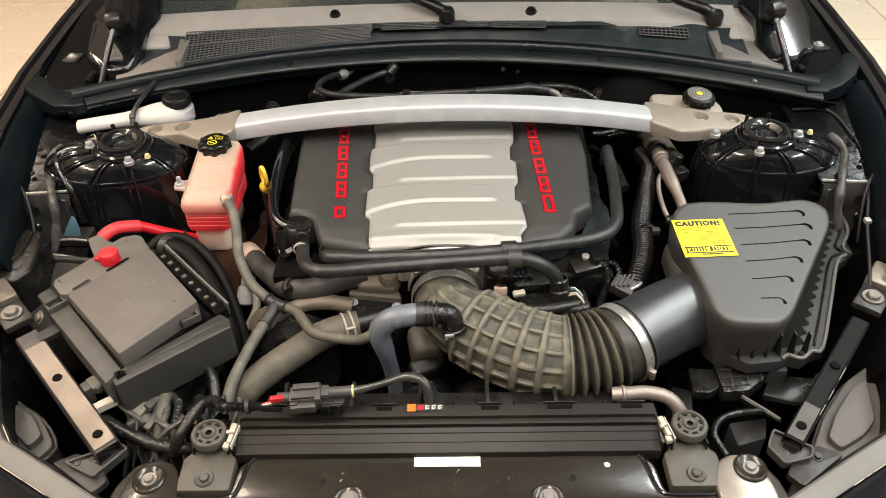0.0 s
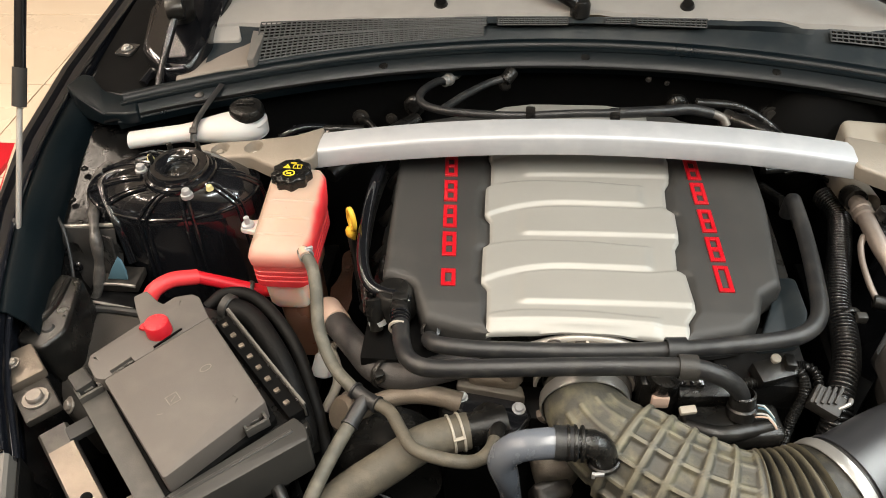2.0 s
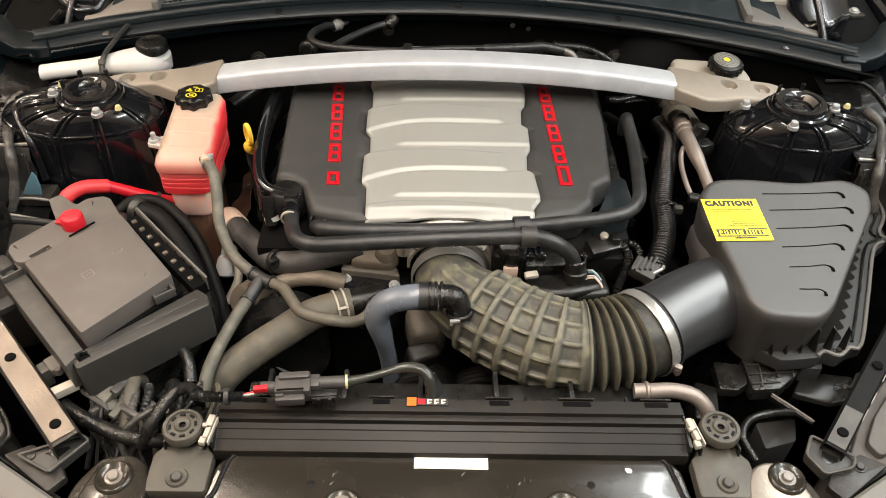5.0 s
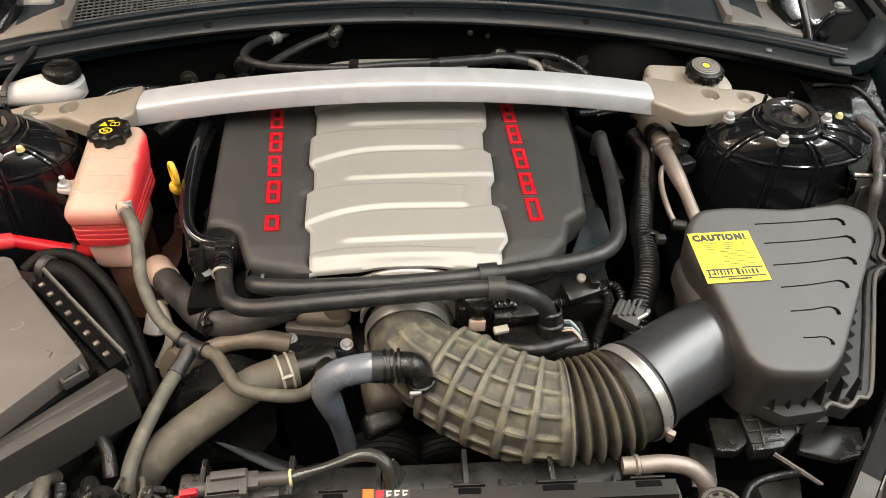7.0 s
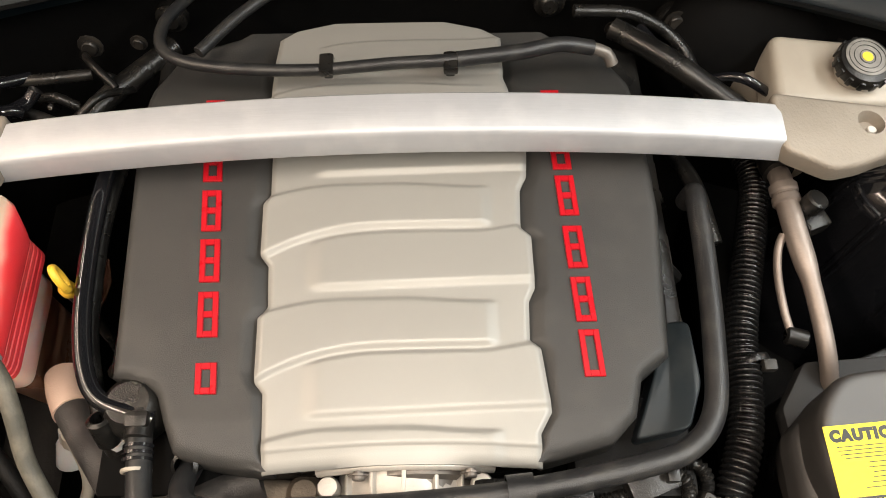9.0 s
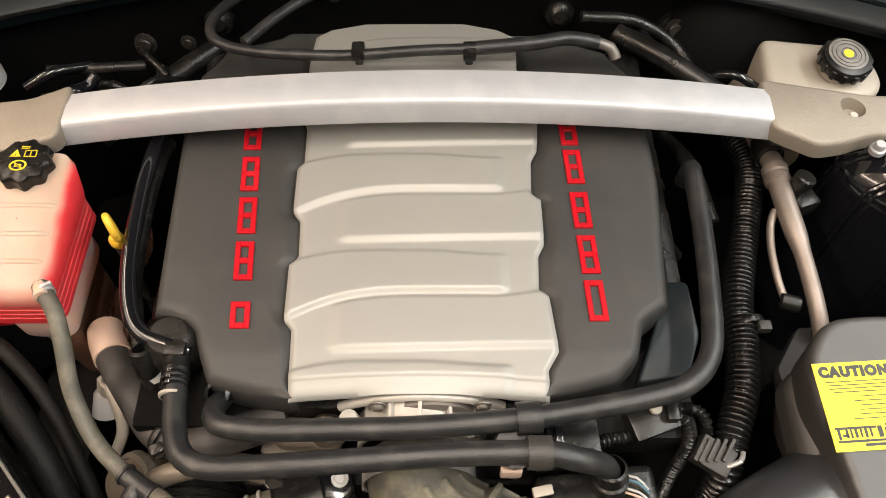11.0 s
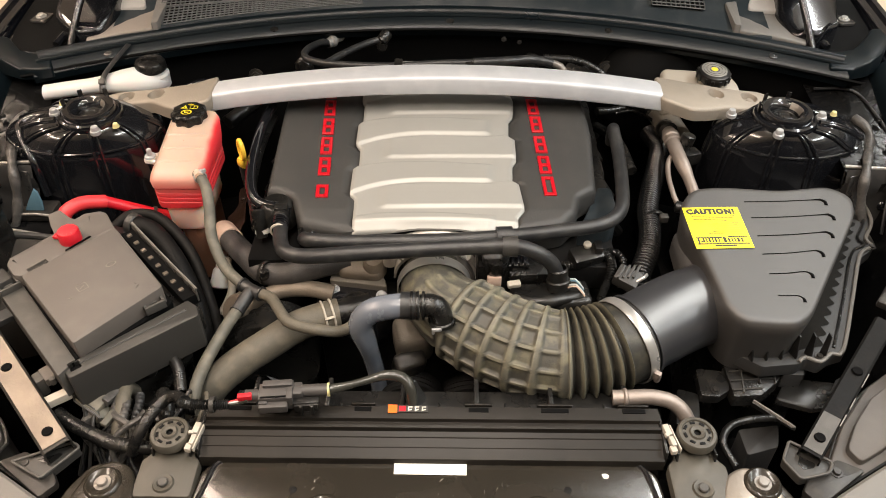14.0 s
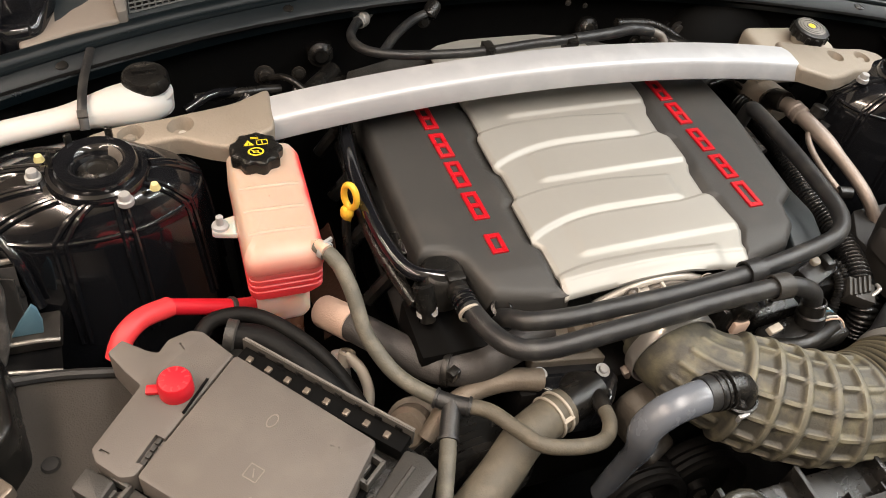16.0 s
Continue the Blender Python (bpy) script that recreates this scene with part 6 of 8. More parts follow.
    part("terminal_strip", carve(slab(rounded(strip, 0.003, 3), 0.79, 0.829, 0.002, 2), *slots), LID, base, crease=25)
    part("hinge_gap", rbox((0.0022, 0.042, 0.002), pose(-0.5495, 0.9585, 0.8325, 0, 0, -38), 0), VOID, base)
    for k in range(4):
        part("hatch_tooth", rbox((0.004, 0.006, 0.004), pose(-0.600 + 0.0045 * k, 0.9035 + 0.006 * k, 0.8255, 0, 0, -38), 0.0005), LINER, base)
    # latches
    for x, y, a in ((-0.630, 0.884, 46), (-0.409, 0.852, 40)):
        m = pose(x, y, 0.813, 0, 0, a)
        lt = part("latch", join(rbox((0.030, 0.004, 0.014), m @ pose(0, -0.009, 0), 0.001), rbox((0.004, 0.020, 0.014), m @ pose(-0.013, 0, 0), 0.001), rbox((0.004, 0.020, 0.014), m @ pose(0.013, 0, 0), 0.001), rbox((0.012, 0.006, 0.010), m @ pose(0, 0.002, -0.002), 0.001)), HOUSING, base, "open latch frame")
        part("latch_slot", rbox((0.022, 0.014, 0.004), m @ pose(0, 0.001, -0.006), 0), VOID, lt)
    part("corner_ear", slab(rounded([(-0.662, 0.896), (-0.640, 0.874), (-0.625, 0.893), (-0.648, 0.914)], 0.004), 0.80, 0.824, 0.003), LINER, base)
    # open connector row along the far side
    a, b = Vector((-0.505, 1.016)), Vector((-0.372, 0.876))
    d = (b - a).normalized()
    ang = math.degrees(math.atan2(d.y, d.x))
    part("connector_shell", rbox((0.200, 0.026, 0.020), Matrix.Translation((-0.431, 0.947, 0.796)) @ pose(0, 0, 0, 0, 0, ang), 0.002), VOID, base, "dark open connector row")
    for i in range(8):
        p = a + (b - a) * ((i + 0.4) / 8.2)
        part("connector_lug", rbox((0.0065, 0.0075, 0.010), Matrix.Translation((p.x + 0.005, p.y - 0.003, 0.8040)) @ pose(0, 0, 0, 0, 0, ang), 0.0012), BRACKET, base)
        part("connector_block", rbox((0.0085, 0.0045, 0.010), Matrix.Translation((p.x + 0.019, p.y + 0.001, 0.8065)) @ pose(0, 0, 0, 0, 0, ang), 0.0008), PLASTIC, base)
    part("rail_web", rbox((0.206, 0.0026, 0.024), Matrix.Translation((-0.4255, 0.9535, 0.804)) @ pose(0, 0, 0, 0, 0, ang), 0.0006), HOUSING, base, "thin upright rail")
    part("outer_rail", tube([(-0.494, 1.028, 0.816), (-0.425, 0.954, 0.8165), (-0.354, 0.880, 0.816)], 0.0016, 8), FASCIA, base, "pale rail edge")
    # moulded mark and scuffs on the lid
    part("moulded_mark", join(*[rbox((0.014, 0.0010, 0.0005), mark @ pose(0, k, -0.0004), 0) for k in (-0.007, 0.007)], *[rbox((0.0010, 0.014, 0.0005), mark @ pose(k, 0, -0.0004), 0) for k in (-0.007, 0.007)], rbox((0.0010, 0.009, 0.0005), mark @ pose(0, 0, -0.0004, 0, 0, 30), 0)), LIDMARK, base, "faint moulded square mark")
    part("oval_mark", lathe([(0.0052, 0), (0.0052, 0.0004), (0.0064, 0.0004), (0.0064, 0)], pose(-0.485, 0.914, 0.8320, 0, 0, 44), 24, (1.25, 0.75)), LIDMARK, base, "worn oval mark")
    part("scratch", rbox((0.006, 0.0010, 0.0004), pose(-0.518, 0.843, 0.8321, 0, 0, 15), 0), LIDMARK, base)
    for i, y in enumerate((0.80, 0.86)):
        bolt((-0.655 + 0.03 * i, 0.87 - 0.0 * i, 0.80), (-0.6, -0.5, 0.6), base, 0.007)
    part("side_tab", rbox((0.030, 0.022, 0.010), pose(-0.632, 0.842, 0.79, 0, 0, 44), 0.002), MATTE, base)
    part("side_block", rbox((0.032, 0.026, 0.014), pose(-0.530, 0.762, 0.770, 0, 0, 44), 0.002), LID, base, "dusty grey side block")
    part("side_lug", join(rbox((0.012, 0.020, 0.030), pose(-0.546, 0.748, 0.762, 0, 0, 44), 0.003), lathe([(0, 0.010), (0.004, 0.009), (0.005, 0)], pose(-0.524, 0.744, 0.770), 10)), HOUSING, base)
    cap = part("terminal_cap", lathe([(0, 0.0195), (0.012, 0.0195), (0.0145, 0.0190), (0.0160, 0.017), (0.0165, 0.004), (0.0165, 0.0)], pose(-0.566, 0.971, 0.829), 30), RED, base, "round red terminal cap")
    for k in range(10):
        t = 2 * math.pi * k / 10
        part("cap_notch", rbox((0.0016, 0.0045, 0.0008), pose(-0.566 + 0.0115 * math.cos(t), 0.971 + 0.0115 * math.sin(t), 0.8486, 0, 0, math.degrees(t) + 90), 0), REDTAPE, cap)
    part("cap_tab", rbox((0.016, 0.010, 0.005), pose(-0.5855, 0.9745, 0.832, 0, 0, 170), 0.002), RED, cap)
    return base


fuse_box()


def red_cable():
    pts = [(-0.622, 1.048, 0.795), (-0.613, 1.060, 0.811), (-0.594, 1.080, 0.813), (-0.566, 1.101, 0.800), (-0.534, 1.111, 0.780), (-0.495, 1.122, 0.757), (-0.472, 1.134, 0.742)]
    base = thing("battery_cable", (-0.62, 1.05, 0.80), "thick red battery cable behind the fuse box", "cable")
    part("cable", tube(pts[3:], 0.0095, 14), RED, base)
    part("sleeve", tube(pts[:4], 0.0115, 14), REDTAPE, base, "matte red tape sleeve")
    clamp_band((-0.500, 1.1205, 0.7595), (0.9, 0.25, -0.5), 0.010, 0.006, base, LINER)


red_cable()


def coolant_tank():
    base = thing("coolant_tank", (-0.44, 1.18, 0.62), "cream translucent coolant tank holding red coolant", "coolant tank")

    def ring(z, x0, x1, y0, y1, r=0.014):
        return [(x, y, z) for x, y in rounded([(x0, y0), (x1, y0), (x1, y1), (x0, y1)], r, 4)]

    def skin(rows):
        return sheet([row + row[:1] for row in rows])
    # upper body rises towards the filler neck
    def lift(row):
        return [(x, y, z + 0.12 * (y - 1.12)) for x, y, z in row]
    part("upper_body", skin([ring(0.826, -0.483, -0.396, 1.102, 1.25), ring(0.838, -0.484, -0.395, 1.101, 1.255), lift(ring(0.846, -0.482, -0.397, 1.104, 1.268)), lift(ring(0.852, -0.476, -0.403, 1.112, 1.272)), lift(ring(0.8535, -0.466, -0.420, 1.125, 1.268)), lift(ring(0.8538, -0.4435, -0.4425, 1.189, 1.190, 0.0002))]), TANKSKIN, base, crease=50)
    rows = [ring(0.778, -0.474, -0.412, 1.112, 1.24), ring(0.784, -0.480, -0.406, 1.104, 1.25)]
    z = 0.790
    for k in range(4):
        rows += [ring(z, -0.4815, -0.3970, 1.1035, 1.25), ring(z + 0.006, -0.4815, -0.3970, 1.1035, 1.25), ring(z + 0.0075, -0.4795, -0.3990, 1.1055, 1.25), ring(z + 0.009, -0.4795, -0.3990, 1.1055, 1.25)]
        z += 0.009
    rows.append(ring(0.8275, -0.483, -0.396, 1.102, 1.25))
    part("coolant_level", skin(rows), TANKSKIN, base, "band of red coolant behind the plastic", crease=30)
    part("sump", skin([ring(0.726, -0.462, -0.420, 1.122, 1.230), ring(0.729, -0.468, -0.413, 1.115, 1.236), ring(0.738, -0.472, -0.410, 1.112, 1.239), ring(0.780, -0.474, -0.411, 1.111, 1.24)]), CLEAR, base, "milky pink sump")
    # The tank turns brown towards the bottom.
    part("foot", skin([ring(0.60, -0.458, -0.414, 1.128, 1.225), ring(0.728, -0.463, -0.417, 1.120, 1.232)]), FOOTBROWN, base, "brown lower foot")
    part("neck", lathe([(0.022, -0.02), (0.022, 0.012)], pose(-0.447, 1.253, 0.855), 28), TANK, base)
    bm = bmesh.new()
    n = 48
    lev = [(0.92, 0.0), (1.0, 0.002), (1.0, 0.017), (0.96, 0.0205), (0.86, 0.0225), (0.0, 0.0225)]
    rings = []
    for f, h in lev:
        if f == 0:
            rings.append([bm.verts.new((0, 0, h))])
            continue
        rings.append([bm.verts.new(((0.0295 + (0.0022 * math.cos(9 * a) if h < 0.021 else 0)) * f * math.cos(a), (0.0295 + (0.0022 * math.cos(9 * a) if h < 0.021 else 0)) * f * math.sin(a), h)) for a in (2 * math.pi * k / n for k in range(n))])
    for a, b in zip(rings, rings[1:]):
        for k in range(n):
            j = (k + 1) % n
            bm.faces.new((a[k], a[j], b[j], b[k]) if len(b) > 1 else (a[k], a[j], b[0]))
    bmesh.ops.recalc_face_normals(bm, faces=bm.faces[:])
    bm.transform(pose(-0.447, 1.253, 0.861))
    cap = part("filler_cap", bm, PLASTIC, base, "knurled black cap with yellow print")
    zt = 0.8840
    cx, cy = -0.447, 1.253
    tri = [(cx - 0.0135, cy + 0.0030), (cx - 0.0015, cy + 0.0030), (cx - 0.0075, cy + 0.0130)]
    part("warning_mark", carve(slab(tri, zt - 0.0002, zt + 0.0004, 0), rbox((0.0012, 0.0045, 0.004), pose(cx - 0.0075, cy + 0.0062, zt), 0)), CAPINK, cap)
    part("book_mark", join(*[rbox((w, h, 0.0004), pose(cx + 0.0085 + dx, cy + 0.0075 + dy, zt), 0) for dx, dy, w, h in ((-0.0062, 0, 0.0011, 0.009), (0, 0, 0.0011, 0.009), (0.0062, 0, 0.0011, 0.009), (0, 0.0042, 0.0128, 0.0011), (0, -0.0042, 0.0128, 0.0011))]), CAPINK, cap)
    part("top_mark", join(*[rbox((0.009, 0.0010, 0.0004), pose(cx + 0.001, cy + 0.0150 + 0.0022 * k, zt), 0) for k in (0, 1)]), CAPINK, cap)
    part("round_mark", lathe([(0.0066, 0), (0.0066, 0.0004), (0.0086, 0.0004), (0.0086, 0)], pose(cx - 0.001, cy - 0.0090, zt), 28, (1.1, 0.85)), CAPINK, cap)
    part("round_mark_bar", join(rbox((0.012, 0.0014, 0.0004), pose(cx - 0.001, cy - 0.0090, zt, 0, 0, -38), 0), rbox((0.007, 0.0035, 0.0004), pose(cx - 0.001, cy - 0.0090, zt), 0)), CAPINK, cap)
    part("mount_ear", slab(rounded([(-0.512, 1.166), (-0.480, 1.158), (-0.480, 1.192), (-0.508, 1.184)], 0.006), 0.832, 0.839, 0.002), CLEAR, base)
    part("ear_stud", lathe([(0, 0.016), (0.004, 0.015), (0.0045, 0.004), (0.009, 0.003), (0.010, 0.0)], pose(-0.501, 1.175, 0.839), 16), STUDGREY, base)
    part("spout", tube([(-0.410, 1.125, 0.838), (-0.402, 1.112, 0.851), (-0.396, 1.100, 0.853)], 0.0072, 12), TANK, base)
    for y in (1.140, 1.172, 1.206):
        zz = 0.8512 + 0.12 * (y - 1.12)
        part("moulded_step", tube([(-0.474, y, zz - 0.002), (-0.460, y, zz), (-0.440, y, zz), (-0.420, y, zz), (-0.406, y, zz - 0.002)], 0.0038, 10), TANKSKIN, base)
    base.matrix_basis = Matrix.Translation((0.002, -0.006, 0.005)) @ base.matrix_basis
    return base


coolant_tank()

COOL = [(-0.402, 1.109, 0.853), (-0.394, 1.098, 0.853), (-0.383, 1.082, 0.846), (-0.374, 1.052, 0.828), (-0.367, 1.015, 0.800), (-0.345, 0.975, 0.777), (-0.318, 0.948, 0.768), (-0.295, 0.931, 0.765)]
ch = hose("coolant_hose", COOL, 0.0088, GREYHOSE, "thin grey green coolant hose from the tank to a Y joint", n=14)
part("end_clip", join(rbox((0.012, 0.004, 0.006), pose(-0.391, 1.104, 0.862, 0, 0, 30), 0.001), lathe([(0.009, -0.003), (0.0108, -0.003), (0.0108, 0.003), (0.009, 0.003)], aim((-0.395, 1.100, 0.853), (0.6, -0.8, -0.1)), 16)), STUDGREY, ch, "small spring clip")
joint = part("y_joint", join(tube([(-0.308, 0.940, 0.766), (-0.292, 0.929, 0.765), (-0.274, 0.918, 0.767)], 0.0100, 14), tube([(-0.292, 0.929, 0.765), (-0.302, 0.907, 0.760), (-0.308, 0.891, 0.757)], 0.0105, 14)), RUBBER, ch, "black moulded Y joint")
for at, way in (((-0.307, 0.9395, 0.766), (-0.8, 0.6, 0)), ((-0.276, 0.919, 0.767), (0.85, -0.5, 0)), ((-0.308, 0.892, 0.757), (-0.35, -0.9, -0.15))):
    part("joint_rim", lathe([(0.008, -0.002), (0.0117, -0.0016), (0.0117, 0.0016), (0.008, 0.002)], aim(at, way), 18), RUBBER, joint)
part("lower_branch", tube([(-0.3075, 0.893, 0.7575), (-0.317, 0.868, 0.755), (-0.332, 0.830, 0.744), (-0.343, 0.795, 0.734), (-0.347, 0.765, 0.725), (-0.348, 0.745, 0.700)], 0.0092, 14), GREYHOSE, ch)
part("cross_branch", tube([(-0.284, 0.924, 0.766), (-0.258, 0.908, 0.770), (-0.238, 0.876, 0.775), (-0.219, 0.850, 0.778), (-0.180, 0.840, 0.775), (-0.146, 0.846, 0.765), (-0.128, 0.866, 0.760), (-0.122, 0.895, 0.752)], 0.0085, 14), HOSE, ch)

RAD = [(-0.158, 0.909, 0.735), (-0.176, 0.903, 0.735), (-0.216, 0.886, 0.733), (-0.259, 0.854, 0.726), (-0.302, 0.826, 0.712), (-0.335, 0.800, 0.694), (-0.355, 0.785, 0.660), (-0.36, 0.77, 0.60)]
rh = hose("radiator_hose", RAD, 0.024, HOSE, "thick dusty olive radiator hose to the thermostat housing", n=24)
clamp_band((-0.168, 0.906, 0.735), (0.92, 0.36, 0.0), 0.0242, 0.0032, rh, OFFWHITE, None, "pale spring clamp")
clamp_band((-0.180, 0.9015, 0.735), (0.92, 0.36, 0.0), 0.0242, 0.0032, rh, OFFWHITE, None, "pale spring clamp")
part("clamp_bridge", join(*[rbox((0.016, 0.005, 0.002), aim((-0.174 + 0.0255 * math.sin(a) * -0.36, 0.9035 + 0.0255 * math.sin(a) * 0.92, 0.735 + 0.0255 * math.cos(a)), (0, 0, 1)) @ pose(0, 0, 0, 0, 0, 21), 0.0005) for a in (-0.9,)]), OFFWHITE, rh)


def thermostat():
    base = thing("thermostat_housing", (-0.11, 0.93, 0.68), "cast aluminium thermostat housing with a black outlet", "thermostat housing")
    part("cast_flange", slab(rounded([(-0.178, 0.966), (-0.176, 0.984), (-0.130, 0.984), (-0.090, 0.970), (-0.086, 0.952)], 0.004), 0.715, 0.752, 0.003, 3), ROUGHCAST, base)
    part("cast_hump", join(rbox((0.070, 0.034, 0.034), pose(-0.128, 0.984, 0.752, 8, 0, -6), 0.013, 4), lathe([(0, 0.014), (0.012, 0.013), (0.018, 0.006), (0.020, -0.01)], pose(-0.108, 0.985, 0.764), 24)), BRONZE, base, "dusty cast hump")
    part("black_outlet", slab(rounded([(-0.182, 0.944), (-0.180, 0.968), (-0.150, 0.967), (-0.110, 0.960), (-0.084, 0.954), (-0.076, 0.930), (-0.098, 0.900), (-0.145, 0.905)], 0.008), 0.68, 0.741, 0.005, 3), GLOSS, base)
    part("outlet_dome", lathe([(0, 0.017), (0.010, 0.016), (0.020, 0.011), (0.026, 0.0), (0.028, -0.02)], pose(-0.132, 0.925, 0.738), 24), PLASTIC, base)
    part("outlet_neck", tube([(-0.110, 0.925, 0.735), (-0.165, 0.907, 0.735)], 0.0225, 20), PLASTIC, base)
    part("side_neck", tube([(-0.118, 0.91, 0.745), (-0.122, 0.895, 0.752), (-0.123, 0.885, 0.754)], 0.010, 14), PLASTIC, base)
    bolt((-0.170, 0.955, 0.742), (0.1, -0.2, 1), base, 0.0058, STUDGREY)
    bolt((-0.094, 0.941, 0.744), (0.1, -0.2, 1), base, 0.0058, STUDGREY)
    part("cast_pipe", tube([(-0.318, 0.922, 0.712), (-0.290, 0.942, 0.732), (-0.247, 0.955, 0.740), (-0.205, 0.956, 0.741), (-0.170, 0.950, 0.737)], lambda s: 0.0110 + 0.003 * s, 16), BRONZE, base, "tarnished cast water pipe")
    part("cast_knee", rbox((0.06, 0.06, 0.07), pose(-0.045, 0.90, 0.690, 10, 0, 15), 0.02, 3), ROUGHCAST, base)
    part("cast_rib", rbox((0.05, 0.03, 0.05), pose(-0.050, 0.865, 0.670, 20, 0, 25), 0.01, 3), DARKSTEEL, base)


thermostat()

lh = hose("heater_hose", [(-0.388, 1.125, 0.714), (-0.380, 1.110, 0.722), (-0.366, 1.086, 0.731), (-0.324, 1.031, 0.742), (-0.288, 0.989, 0.748), (-0.246, 0.974, 0.756), (-0.198, 0.984, 0.764), (-0.15, 1.000, 0.768)], 0.0195, WRAP, "black wrapped heater hose with a tan heat sleeve end", n=20)
part("heat_sleeve", tube([(-0.388, 1.125, 0.714), (-0.378, 1.106, 0.724), (-0.363, 1.082, 0.7325)], 0.0212, 20), TAN, lh, "tan heat sleeve")
clamp_band((-0.277, 0.981, 0.7525), (0.8, -0.6, 0.2), 0.0200, 0.008, lh, PLASTIC)
part("clip_knob", rbox((0.014, 0.012, 0.016), pose(-0.279, 0.964, 0.766, 0, 0, 30), 0.003), PLASTIC, lh)


def sensor_pipe():
    base = thing("sensor_wire", (-0.37, 1.0, 0.66), "oil stained sensor plug with a pale wire", "sensor")
    part("plug", lathe([(0, 0.03), (0.009, 0.028), (0.010, 0.012), (0.014, 0.008), (0.018, -0.02), (0.012, -0.024)], aim((-0.386, 1.057, 0.675), (0.1, 0.5, 0.8)), 16), WHITE, base)
    part("collar", lathe([(0.008, 0.01), (0.011, 0.008), (0.011, -0.008)], aim((-0.376, 1.062, 0.697), (0.3, 0.4, 1)), 12), OFFWHITE, base)
    part("wire", tube([(-0.376, 1.062, 0.704), (-0.362, 1.040, 0.696), (-0.358, 1.015, 0.675), (-0.374, 0.985, 0.650)], 0.0070, 10), OFFWHITE, base)


sensor_pipe()


def pcv_elbow():
    pts = [(-0.004, 0.838, 0.824), (-0.030, 0.838, 0.829), (-0.067, 0.835, 0.829), (-0.098, 0.833, 0.820), (-0.113, 0.832, 0.795), (-0.107, 0.832, 0.755), (-0.102, 0.840, 0.710), (-0.098, 0.850, 0.650), (-0.097, 0.856, 0.600)]
    base = hose("clean_air_hose", pts[1:], 0.0175, SHEENHOSE, "grey elbow hose tinted blue for a window reflection, clipped to the intake duct", n=20, radius=lambda s: 0.0178 - 0.0045 * smooth_step(0.30, 0.62, s))
    part("sleeve", tube([(-0.030, 0.838, 0.828), (-0.056, 0.837, 0.8295)], 0.0195, 20), RUBBER, base)
    for x in (-0.024, -0.032, -0.040):
        part("sleeve_ring", lathe([(0.0185, -0.0022), (0.0208, -0.0015), (0.0208, 0.0015), (0.0185, 0.0022)], aim((x, 0.838, 0.8285), (1, 0, 0)), 22), PLASTIC, base)
    part("end_elbow", tube([(-0.027, 0.838, 0.828), (-0.012, 0.838, 0.829), (-0.002, 0.836, 0.822), (0.003, 0.835, 0.798)], 0.0165, 18), PLASTIC, base, "black plastic end elbow")
    part("end_ring", lathe([(0.017, -0.004), (0.0195, -0.003), (0.0195, 0.003), (0.017, 0.004)], aim((0.002, 0.835, 0.804), (0.1, 0, -1)), 20), PLASTIC, base)
    part("spring_clip", join(rbox((0.012, 0.004, 0.005), pose(-0.004, 0.815, 0.804, 0, 0, 10), 0.001), rbox((0.004, 0.004, 0.010), pose(-0.010, 0.815, 0.801), 0.001)), STUDGREY, base, "small pale spring clip")


pcv_elbow()


